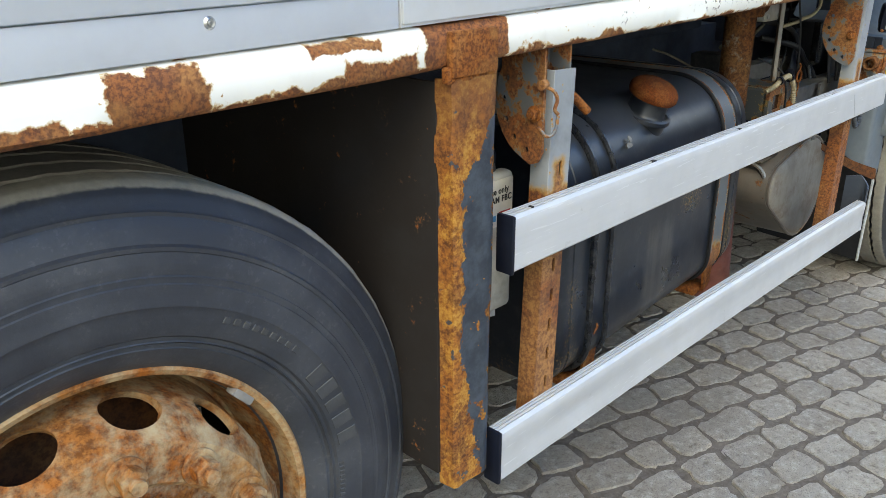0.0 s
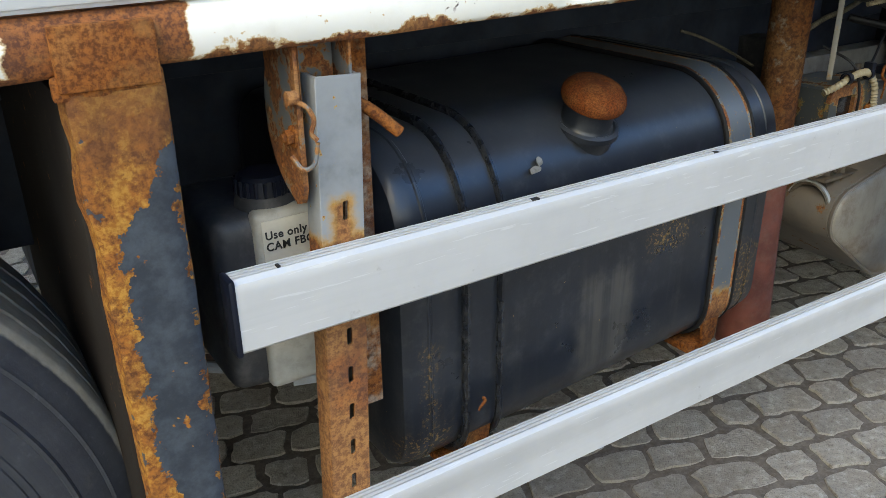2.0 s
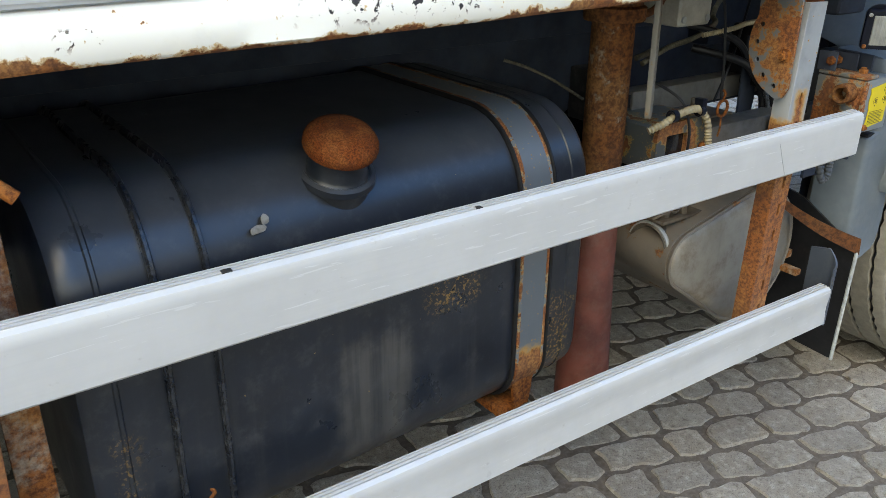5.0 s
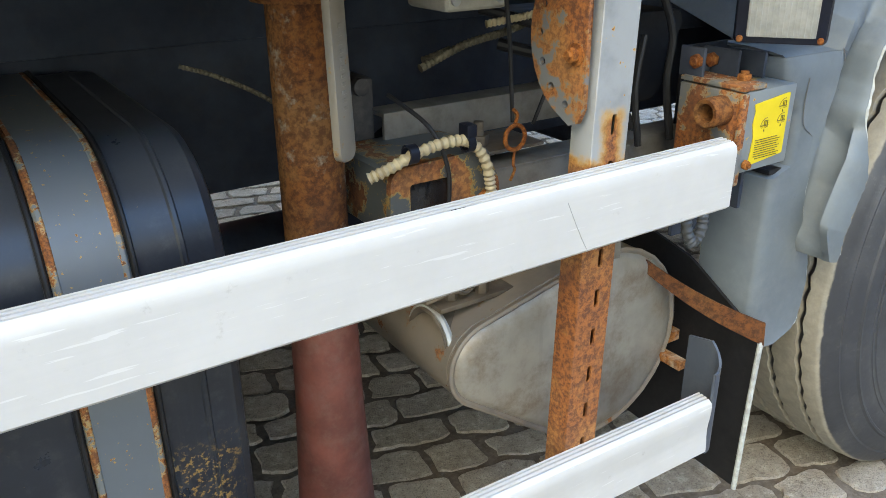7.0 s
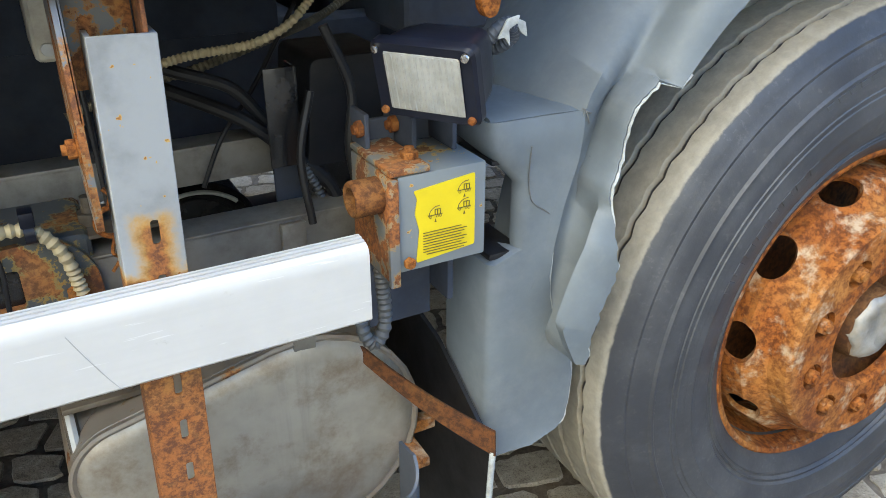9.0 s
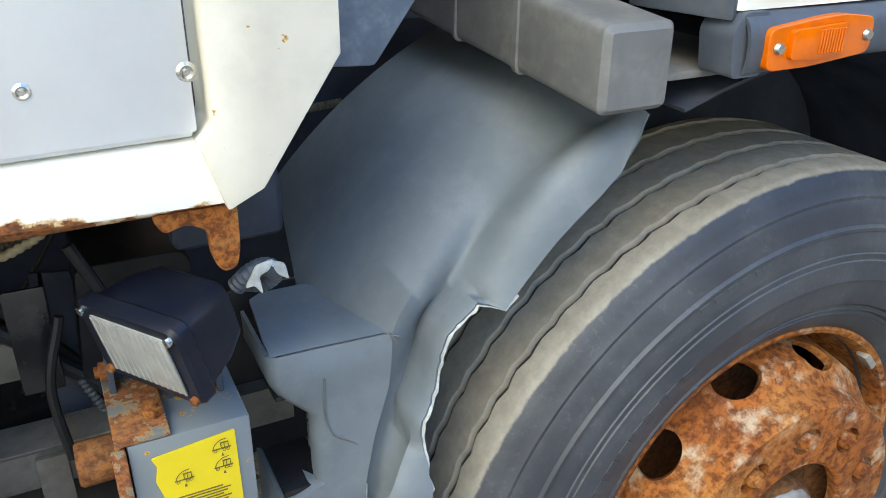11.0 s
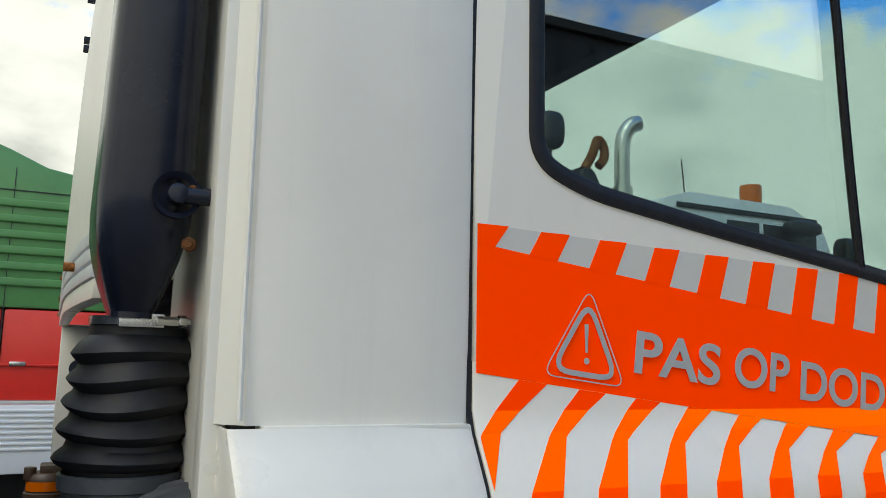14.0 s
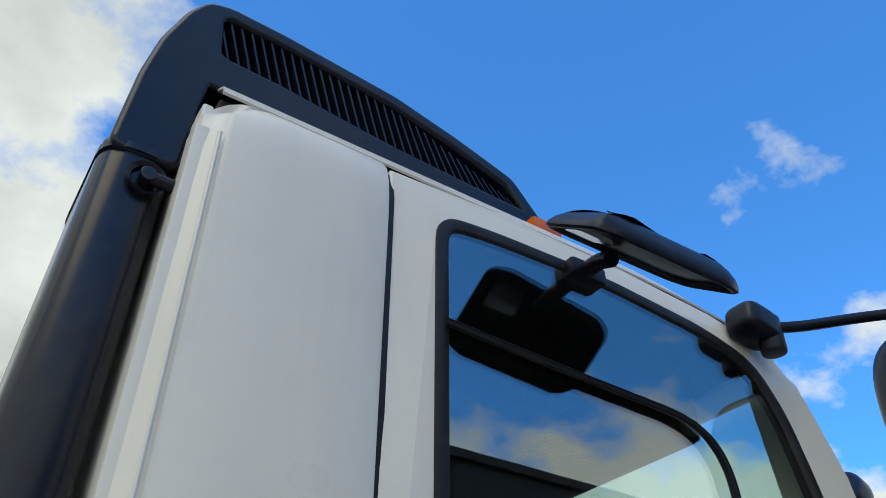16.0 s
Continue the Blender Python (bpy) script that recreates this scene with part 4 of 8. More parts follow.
        if r > big - 0.0165 and y + shoulder + 0.02 < v.co.y < y + w - 0.025:
            v.co.y += 0.0024 * math.sin(a * 72) + 0.0022 * noise.noise(Vector((a * 30, v.co.y * 20, 0)))
        elif r > big - 0.012 and v.co.y < y + shoulder + 0.02:
            v.co.y += 0.0026 * noise.noise(Vector((a * 40, 3, 0)))
            k = 1 + 0.0030 * noise.noise(Vector((a * 25, 0, 1)))
            v.co.x, v.co.z = x + (v.co.x - x) * k, z + (v.co.z - z) * k
    # rim flange, barrel, cone and mounting ring as one closed section, then the holes
    front = [(fr + 0.007, fl + 0.012), (fr + 0.006, fl), (fr, fl - 0.0045), (fr - 0.007, fl - 0.001), (fr - 0.010, fl + 0.008), (fr - 0.014, fl + 0.030), (fr - 0.020, fl + 0.075), (fr - 0.026, fl + 0.098), (fr - 0.032, fl + 0.094),
             (fr - 0.036, fl + 0.070), (fr - 0.040, fl + 0.030), (fr - 0.046, fl - 0.004), *([(rr + 0.022, ry + 0.046), (rr + 0.012, ry + 0.036), (rr + 0.007, ry + 0.006), (rr + 0.002, ry)] if sunk else [(rr + 0.014, ry + 0.018), (rr + 0.008, ry + 0.010), (rr + 0.002, ry + 0.001)]), (rr - 0.006, ry), (br + 0.006, ry), (br, ry + 0.005)]
    back = [(br, ry + 0.018), (rr - 0.012, ry + 0.018), (rr - 0.004, ry + (0.056 if sunk else 0.030)), (fr - 0.057, fl + 0.004), (fr - 0.050, fl + 0.034), (fr - 0.046, fl + 0.080), (fr - 0.034, fl + 0.108), (fr - 0.016, fl + 0.106), (fr - 0.010, fl + 0.074), (fr - 0.004, fl + 0.030)]
    disc = lathe(front + back, (x, 0, z), "y", 120, closed=True)
    me = bpy.data.meshes.new("disc"); disc.to_mesh(me); disc.free()
    ob = new("disc", me)
    cut = bmesh.new()
    hr, hy = (fr - 0.044 if sunk else fr - 0.050), fl + 0.006
    holes = 10 if sunk else 12
    for i in range(holes):
        a = 2 * math.pi * i / holes + turn2
        axis = Vector((math.cos(a) * 0.80, -0.60, math.sin(a) * 0.80)).normalized()
        side = Vector((-math.sin(a), 0, math.cos(a)))
        upv = axis.cross(side)
        m = Matrix(((side.x, upv.x, axis.x, x + hr * math.cos(a)), (side.y, upv.y, axis.y, hy), (side.z, upv.z, axis.z, z + hr * math.sin(a)), (0, 0, 0, 1)))
        bmesh.ops.create_cone(cut, cap_ends=True, segments=28, radius1=1, radius2=1, depth=1, matrix=m @ Matrix.Diagonal((0.036, 0.026 if sunk else 0.030, 0.052, 1)))
    if sunk:
        for i in range(count):
            a = 2 * math.pi * i / count + turn
            m = Matrix.Translation((x + nr * math.cos(a), ry + 0.01, z + nr * math.sin(a))) @ Matrix.Rotation(-a, 4, "Y") @ Matrix.Rotation(radians(90), 4, "X") @ Matrix.Diagonal((0.020, 0.025, 1, 1))
            bmesh.ops.create_cone(cut, cap_ends=True, segments=24, radius1=1, radius2=1, depth=0.06, matrix=m)
    cme = bpy.data.meshes.new("cut"); cut.to_mesh(cme); cut.free()
    cob = new("cut", cme)
    mod = ob.modifiers.new("holes", "BOOLEAN")
    mod.operation, mod.object, mod.solver = "DIFFERENCE", cob, "EXACT"
    got = frozen("wheel", ob, truck, label, disc_mat)
    bpy.data.objects.remove(cob); bpy.data.meshes.remove(cme)
    got.data.shade_smooth(); got.data.set_sharp_from_angle(angle=0.5)
    part("tyre", bm, tyre_mat, got, "worn black tyre with brown dusty tread", angle=0.5)
    for i in range(count):
        a = 2 * math.pi * i / count + turn
        c = (x + nr * math.cos(a), ry + (0.014 if sunk else 0.0), z + nr * math.sin(a))
        part("wheel_nut", merge(cyl(c, (c[0], c[1] - 0.006, c[2]), 0.017 if sunk else 0.023, 20, 0.002), hexnut((c[0], c[1] - 0.006, c[2]), (0, -1, 0), 0.027 if sunk else 0.034, 0.012 if sunk else 0.020)), disc_mat, got)
    hub = lathe([(0.040, ry + 0.006), (0.060, ry + 0.010), (0.064, ry + 0.02), (0.066, ry + 0.048), (0.095, ry + 0.052), (br - 0.004, ry + 0.056), (rr - 0.01, ry + 0.030)], (x, 0, z), "y", 48)
    part("hub", hub, M["rust_dark"] if sunk else M["rust_pale"], got, hub_label)
    cap = lathe([(0.0, ry + 0.002), (0.030, ry + 0.002), (0.036, ry - 0.001), (0.052, ry + 0.001), (0.057, ry + 0.008), (0.058, ry + 0.02)], (x, 0, z), "y", 40)
    for v in cap.verts:
        n3 = noise.noise(Vector((v.co.x * 60, v.co.z * 60, 2.0)))
        v.co.y += 0.006 * n3 * sunk
        v.co.x, v.co.z = x + (v.co.x - x) * (1 + 0.14 * n3 * sunk), z + (v.co.z - z) * (1 + 0.14 * n3 * sunk)
    part("hub_cap", cap, M["steel_dull"] if sunk else M["rust"], got, "dull grey hub cap" if sunk else "", angle=2.0)
    part("brake_drum", lathe([(0.0, fl + 0.10), (0.20, fl + 0.10), (0.215, fl + 0.11), (0.215, fl + 0.20), (0.0, fl + 0.20)], (x, 0, z), "y", 48), M["rust_dark"], got)
    # balance weight on the rim
    a = radians(42)
    part("balance_weight", (lambda b: (b.transform(Matrix.Translation((x + (fr - 0.012) * math.cos(a), fl + 0.004, z + (fr - 0.012) * math.sin(a))) @ Matrix.Rotation(math.pi / 2 - a, 4, "Y")), b)[1])(box(-0.018, 0.018, -0.007, 0.012, -0.006, 0.006, 0.004)), M["steel_dull"], got, "lead balance weight")
    return got


def wall_marks(x, z, arcs, parent, material, depth):
    """Raised bars round a tyre wall, where moulded writing is worn past reading; depth gives the wall's y at a radius."""
    for a0, a1, r, h, count in arcs:
        for i in range(count):
            bm = bmesh.new()
            a = radians(a0 + (a1 - a0) * (i + 0.5) / count)
            half = radians(abs(a1 - a0) / count) * r * 0.33
            lean_out = math.atan2(depth(r + h / 2) - depth(r - h / 2), h)
            m = Matrix.Translation((x + r * math.cos(a), depth(r), z + r * math.sin(a))) @ Matrix.Rotation(-a + math.pi / 2, 4, "Y") @ Matrix.Rotation(-lean_out, 4, "X")
            bmesh.ops.create_cube(bm, size=1, matrix=m @ Matrix.Diagonal((half * 2, 0.0018, h, 1)))
            part("moulded_mark", bevelled(bm, 0.0008, 1), material, parent)


RW, FW = (0.235, 1.0, 0.495, 0.497), (3.43, 0.918, 0.500, 0.514)
rear = wheel(*RW, TYRE_R, M["rust_flake"], "rusty steel wheel disc with flaking paint and hand holes", "rusty wheel hub", (1.030, 0.988, 0.203, 0.178, 0.150, 12, radians(24), False, radians(46), 0.278), 0.33, 0.045)
front = wheel(*FW, TYRE_F, M["rust_wheel"], "orange rusted steel wheel disc with recessed nuts", "bare metal axle end in a rusty hub", (0.955, 0.888, 0.196, 0.150, 0.102, 10, radians(18), True, radians(-1), 0.281))
wall_marks(RW[0], RW[2], ((62, 40, 0.350, 0.009, 9), (34, 8, 0.345, 0.030, 5), (4, -12, 0.33, 0.008, 12)), rear, M["letter"], lambda r: RW[1] + wall_offset(r, 0.497, 0.278, 0.030, 0.045) - 0.0004)
wall_marks(FW[0], FW[2], ((158, 122, 0.365, 0.014, 8), (118, 104, 0.43, 0.008, 5)), front, TYRE_F, lambda r: FW[1] + wall_offset(r, 0.514, 0.279, 0.044, 0.040) - 0.0004)

# bottom beam, body panels and front frame of the load body (it sits on the truck's frame)
body = thing("load_body", "white steel load body with aluminium side panels and rusted bottom beam", "truck body")


def beam_box(x0, x1, y0, y1, lo, hi, bev=0.004):
    """A bar along x that rises with the beam; lo and hi are heights over its bottom edge."""
    pts = [(x0, bz(x0) + lo), (x1, bz(x1) + lo), (x1, bz(x1) + hi), (x0, bz(x0) + hi)]
    return prism(pts, "y", y0, y1, bev)


def along(x0, x1, y0, y1, lo, hi, n=60, wob=0.0015):
    """The same bar cut in steps, with slightly dented edges."""
    rows = []
    for i in range(n + 1):
        x = x0 + (x1 - x0) * i / n
        d = wob * noise.noise(Vector((x * 5, 0.3, 0.7))) * 2
        e = wob * noise.noise(Vector((x * 9, 4.3, 0.7))) * 2
        b, t, r = bz(x) + lo, bz(x) + hi, 0.006
        rows.append([(x, y1, b), (x, y0 + r, b + e * 0.6), (x, y0 + d, b + r + e * 0.6), (x, y0 + d * 0.6, (b + t) / 2), (x, y0 + d, t - r * 1.6), (x, y0 + r * 1.6, t), (x, y1, t)])
    bm = bmesh.new()
    v = [[bm.verts.new(p) for p in row] for row in rows]
    for a, b in zip(v, v[1:]):
        for i in range(7):
            bm.faces.new((a[i], b[i], b[(i + 1) % 7], a[(i + 1) % 7]))
    bm.faces.new(v[0]), bm.faces.new(v[-1][::-1])
    bmesh.ops.recalc_face_normals(bm, faces=bm.faces)
    return bm


part("bottom_beam", along(-1.3, 2.716, 0.935, 1.0, 0.0, 0.053, 120), M["beam"], body, "white painted steel beam with large rust patches", angle=0.9)
part("lower_strip", merge(beam_box(-1.3, 0.637, 0.941, 0.96, 0.056, 0.098, 0.002), beam_box(0.640, 2.70, 0.941, 0.96, 0.056, 0.098, 0.002)), M["alu"], body, "riveted aluminium strip")
for x0, x1 in ((-1.3, 0.636), (0.641, 2.556), (2.559, 2.703)):
    part("side_panel", beam_box(x0, x1, 0.937, 0.957, 0.0995 if x1 < 2 else 0.060, 0.70, 0.003), M["alu"], body)
for x, h, r in ((0.388, 0.085, 0.0055), (-0.12, 0.085, 0.0055), (0.61, 0.115, 0.005), (0.665, 0.115, 0.005), (2.700, 0.105, 0.0062), (2.594, 0.104, 0.0052), (1.2, 0.085, 0.0055), (1.9, 0.085, 0.0055)):
    c = Vector((x, 0.9375 if h > 0.09 else 0.9412, bz(x) + h))
    part("rivet", lathe([(0, -0.0035), (r * 0.35, -0.0035), (r * 0.4, -0.002), (r * 0.8, -0.0025), (r * 1.25, 0.0)], c, "y", 20), M["chrome"], body)
# front frame post of the body with its cut-off lower corner
fr = [(2.716, bz(2.716)), (2.745, bz(2.716) + 0.014), (2.8115, 1.213), (2.8115, 1.80), (2.712, 1.80), (2.712, bz(2.716) + 0.066), (2.700, bz(2.7) + 0.0535)]
part("front_post", prism(fr, "y", 0.921, 0.99, 0.003), M["body_white"], body, "white steel corner post with cut-off lower corner")
part("beam_face", prism([(2.30, bz(2.3) + 0.020), (2.716, bz(2.716) + 0.004), (2.716, bz(2.716) + 0.052), (2.30, bz(2.3) + 0.052)], "y", 0.9285, 0.9345, 0.002), M["beam"], body)
part("floor", beam_box(-1.3, 2.70, 0.97, 3.15, 0.03, 0.075, 0), M["chassis"], body)
part("rear_wall", box(-1.32, -1.30, 0.94, 3.2, 1.03, 1.78, 0.004), M["alu"], body)
part("far_side", box(-1.3, 2.7, 3.15, 3.2, 1.05, 1.60, 0.004), M["alu"], body)
part("headboard", box(2.715, 2.75, 0.99, 3.15, 1.15, 1.60, 0.003), M["bluepost"], body)
# rusty pad over the hanger
part("weld_pad", merge(box(0.711, 0.800, 0.923, 0.936, bz(0.74) - 0.012, bz(0.74) + 0.046, 0.004), box(0.706, 0.803, 0.927, 0.94, bz(0.74) - 0.02, bz(0.74) + 0.002, 0.004)), M["rust"], body, "rust-scaled weld pad")

# hanger plate beside the rear wheel
rows = []
for i in range(25):
    t = i / 24
    z = 1.05 - t * 0.63
    x0 = 0.714 + 0.004 * t + 0.004 * noise.noise(Vector((0, 0, z * 14))) - (0.004 if 0.12 < t < 0.2 else 0)
    x1 = 0.804 - 0.005 * t + 0.002 * noise.noise(Vector((3, 0, z * 16)))
    yy = 0.927 + 0.004 * noise.noise(Vector((0, 2, z * 7)))
    rows.append([(x0, yy + 0.03, z), (x0 + 0.003, yy + 0.003, z), (x0 + 0.01, yy, z)] + [(x0 + 0.01 + (x1 - x0 - 0.012) * k / 6, yy + 0.0015 * math.sin(k), z) for k in range(1, 6)] + [(x1 - 0.003, yy + 0.001, z), (x1, yy + 0.006, z)])
part("hanger_plate", sheet(rows, -0.006), M["plate"], truck, "rust-eaten steel hanger plate with remains of grey paint", angle=1.0)
part("mud_plate", merge(box(0.712, 0.720, 0.955, 1.75, 0.44, 1.045, 0.002), box(0.716, 0.78, 0.957, 0.963, 0.44, 1.04, 0.001)), M["mud"], truck, "mud plate coloured near black for its shade, with a little rust")

# rails of the side guard
def rail(name, a, b, height, sag, label, bend=0.0):
    """An extruded rail from a to b (front face, top edge), with grooves along its top."""
    sec = [(0.0, -height + 0.004), *[(0.0, -height * (0.80 - 0.06 * i)) for i in range(11)], (0.0, -0.010), (0.002, -0.004), (0.006, -0.001), (0.0085, 0.0004), (0.0088, -0.0032), (0.0108, -0.0032), (0.0111, 0.0008), (0.0150, 0.0012), (0.0153, -0.0026), (0.0173, -0.0026), (0.0176, 0.0016), (0.0212, 0.0018), (0.0215, -0.0020), (0.0235, -0.0020), (0.0238, 0.0020), (0.0265, 0.002), (0.029, -0.002), (0.029, -height + 0.004), (0.025, -height), (0.004, -height)]
    n = 80
    rows = []
    for i in range(n + 1):
        t = i / n
        x = a[0] + (b[0] - a[0]) * t
        y = a[1] + (b[1] - a[1]) * t + 0.001 * noise.noise(Vector((x * 3, 1, 0)))
        z = a[2] + (b[2] - a[2]) * t + sag * math.sin(math.pi * t)
        row = []
        for p, q in sec:
            d = bend * math.exp(-((q + height * 0.55) / 0.022) ** 2) if p < 0.001 else 0.0
            row.append((x, y + p + d * (0.0028 + 0.004 * max(0.0, noise.noise(Vector((x * 4.3, 2, 5))))) - d * 0.001, z + q))
        rows.append(row)
    bm = bmesh.new()
    v = [[bm.verts.new(p) for p in row] for row in rows]
    m = len(sec)
    for p, q in zip(v, v[1:]):
        for i in range(m):
            bm.faces.new((p[i], p[(i + 1) % m], q[(i + 1) % m], q[i]))
    bm.faces.new(v[0]), bm.faces.new(v[-1])
    bmesh.ops.recalc_face_normals(bm, faces=bm.faces)
    got = part(name, bm, M["rail"], truck, label, angle=0.4)
    h = height
    part("end_cap", box(a[0] - 0.007, a[0] + 0.001, a[1] - 0.0015, a[1] + 0.031, a[2] - h - 0.002, a[2] + 0.003, 0.004), M["black"], got, "black plastic end cap")
    for x, w in ((1.245, 0.012), (1.60, 0.010), (2.14, 0.018), (0.89, 0.004)):
        part("scuff", box(x, x + w, a[1] + 0.009, a[1] + 0.017, a[2] + 0.0005 + (0.01 if name == "x" else 0), a[2] + 0.003, 0.0005), M["ink"], got) if sag == 0.0 else None
    return got


upper = rail("upper_guard_rail", (0.838, 0.917, 0.838), (2.566, 0.917, 0.842), 0.088, 0.0, "white aluminium side guard rail with black end cap")
lower = rail("lower_guard_rail", (0.820, 0.917, 0.477), (2.597, 0.919, 0.446), 0.094, 0.006, "white aluminium lower guard rail, slightly bent", 1.0)

part("scratch", tube([(2.285, 0.9170, 0.822), (2.297, 0.9168, 0.797), (2.310, 0.9168, 0.772), (2.319, 0.9170, 0.757)], 0.0004, 6, 6), M["galv_plain"], upper)


def post(x, ytop, top, lean, first):
    """A slotted channel post with its hinge plate, bolt and pin."""
    tilt = Matrix.Translation((x, 0, 0.66)) @ Matrix.Rotation(radians(lean), 4, "Y") @ Matrix.Translation((-x, 0, -0.66))
    w = 0.0265
    y = 0.946
    slots = []
    for i in range(9):
        z = 0.878 - 0.0545 * i if first else 0.888 - 0.0545 * i
        if z > 0.40:
            slots.append(rounded([(x + 0.004 - 0.0042, z - 0.0125), (x + 0.004 + 0.0042, z - 0.0125), (x + 0.004 + 0.0042, z + 0.0125), (x + 0.004 - 0.0042, z + 0.0125)], 0.004, 3))
    got = plate2d("guard_post", [(x - w, 0.37), (x + w, 0.37), (x + w, top), (x - w, top)], slots, y, 0.004, M["galv"], truck, "galvanised slotted channel post, rusted below", 0.0005)
    got.data.transform(tilt)
    side = merge(box(x - w - 0.001, x - w + 0.004, y + 0.001, y + 0.036, 0.37, top, 0.001), box(x + w - 0.004, x + w + 0.001, y + 0.001, y + 0.036, 0.37, top, 0.001))
    side.transform(tilt)
    part("flange", side, M["galv"], got)
    # quadrant plate with holes along its round edge
    qx = x - w - 0.006
    arc = [(y + 0.004, top + 0.10), (y + 0.004, 0.91), (y + 0.012, 0.893), (y + 0.026, 0.888)]
    for i in range(10):
        a = radians(-70 + 100 * i / 9)
        arc.append((y + 0.012 + 0.085 * math.cos(a), 0.985 + 0.095 * math.sin(a)))
    arc += [(y + 0.09, top + 0.10)]
    q = plate2d("hinge_plate", arc, [[(y + 0.012 + 0.069 * math.cos(radians(b)) + 0.0048 * math.cos(c), 0.985 + 0.078 * math.sin(radians(b)) + 0.0048 * math.sin(c)) for c in [2 * math.pi * k / 12 for k in range(12)]] for b in (-72, -48, -24, 0, 24)], 0, 0.006, M["hinge"], got, "rusty quadrant hinge plate with holes")
    q.data.transform(Matrix.Translation((qx + 0.003, 0, 0)) @ Matrix.Rotation(radians(90), 4, "Z"))
    part("bolt", merge(cyl((qx - 0.002, y + 0.020, 0.968), (qx - 0.005, y + 0.020, 0.968), 0.013, 20, 0.001), hexnut((qx - 0.005, y + 0.020, 0.968), (-1, 0, 0), 0.018, 0.008)), M["rust"], got)
    # outer hinge cheeks above the galvanised sleeve
    part("hinge_cheek", merge(box(x - w - 0.006, x - w - 0.002, y + 0.004, y + 0.045, 0.99, top + 0.09, 0.0015), box(x + w + 0.002, x + w + 0.006, y + 0.004, y + 0.045, 0.99, top + 0.09, 0.0015), box(x - w, x + w, y + 0.04, y + 0.045, top - 0.05, top + 0.09, 0.001)), M["hinge"], got)
    return got


p1 = post(0.974, 0.946, 1.032, 2.0, True)
p2 = post(2.365, 0.946, 1.060, 1.6, False)
part("pin", tube([(0.990, 0.985, 0.995), (1.012, 0.975, 0.997), (1.035, 0.965, 0.983), (1.065, 0.955, 0.955)], 0.0075, 12, 5), M["rust"], p1, "bent rusty locking pin")
part("safety_clip", merge(tube([(0.936, 0.945, 1.012), (0.944, 0.935, 1.005), (0.949, 0.932, 0.992), (0.946, 0.934, 0.978), (0.951, 0.931, 0.97)], 0.0028, 8, 5), tube([(0.951, 0.931, 0.968), (0.946, 0.932, 0.945), (0.936, 0.94, 0.938), (0.928, 0.950, 0.952)], 0.0028, 8, 6), cyl((0.938, 0.947, 1.015), (0.926, 0.947, 1.015), 0.008, 12, 0.001)), M["hinge"], p1)

# flat rusty bar behind the first post
part("flat_bar", merge(box(1.010, 1.050, 1.0, 1.008, 0.565, 1.10, 0.002), cyl((1.032, 1.0, 0.853), (1.032, 0.994, 0.853), 0.004, 10), cyl((1.032, 1.0, 0.64), (1.032, 0.994, 0.64), 0.004, 10)), M["rust_pale"], truck, "flat rusty steel bar with slots")

# fluid reservoir
res = part("fluid_reservoir", merge(box(0.862, 0.988, 1.056, 1.24, 0.605, 0.852, 0.030, 4), lathe([(0.0, 0.0), (0.040, 0.0), (0.037, 0.020), (0.030, 0.024)], (0.945, 1.095, 0.848), "z", 32)), M["can_dark"], truck, "sooty plastic fluid reservoir with black screw cap")
part("front_face", box(0.910, 0.994, 1.044, 1.075, 0.606, 0.856, 0.013, 4), M["can"], res, "pale dirty plastic front")
part("screw_cap", merge(lathe([(0, 0.024), (0.030, 0.024), (0.034, 0.020), (0.036, 0.0)], (0.945, 1.095, 0.868), "z", 40), *[box(0.945 + 0.036 * math.cos(a) - 0.002, 0.945 + 0.036 * math.cos(a) + 0.002, 1.095 + 0.036 * math.sin(a) - 0.002, 1.095 + 0.036 * math.sin(a) + 0.002, 0.868, 0.888, 0.0006, 1) for a in [2 * math.pi * k / 20 for k in range(20)]]), M["black"], res, "black ribbed screw cap")
part("label", box(0.918, 0.988, 1.0428, 1.0442, 0.765, 0.846, 0.0), M["label"], res, "cream paper label with black print", smooth=False)
T = Matrix.Translation
R90 = Matrix.Rotation(radians(90), 4, "X")
lettering("label_print", "Use only\nCAM FBC", T((0.921, 1.0420, 0.822)) @ R90 @ Matrix.Rotation(radians(1.0), 4, "Z"), 0.0150, M["ink"], res, 0.00036, 0.0003, 1.10, 0.94)
part("blue_mark", box(0.924, 0.944, 1.0416, 1.0429, 0.776, 0.786, 0), M["blue_ink"], res, smooth=False)
part("red_mark", box(0.953, 0.981, 1.0416, 1.0429, 0.781, 0.790, 0), M["red_ink"], res, smooth=False)
part("grey_print", merge(*[box(0.953, 0.978 - 0.004 * (i % 2), 1.0416, 1.0429, 0.776 - 0.004 * i, 0.778 - 0.004 * i, 0) for i in range(2)]), M["ink"], res, smooth=False)

# fuel tank
TX0, TX1, TY0, TY1, TZ0, TZ1 = 1.083, 1.958, 1.012, 1.62, 0.385, 0.905


def tank_loop(grow=0.0, n=10, y0=TY0, z0=TZ0, z1=TZ1):
    out = []
    for cy, cz, a0, r in ((y0 + 0.135, z1 - 0.135, 180, 0.135), (TY1 - 0.13, z1 - 0.13, 90, 0.13), (TY1 - 0.09, z0 + 0.09, 0, 0.09), (y0 + 0.085, z0 + 0.085, -90, 0.085)):
        for i in range(n + 1):
            a = radians(a0 - 90 * i / n)
            out.append((cy + (r + grow) * math.cos(a), cz + (r + grow) * math.sin(a)))
    return out


def ringed(sections):
    """Closed loops (x, loop of y, z) joined into one solid."""
    bm = bmesh.new()
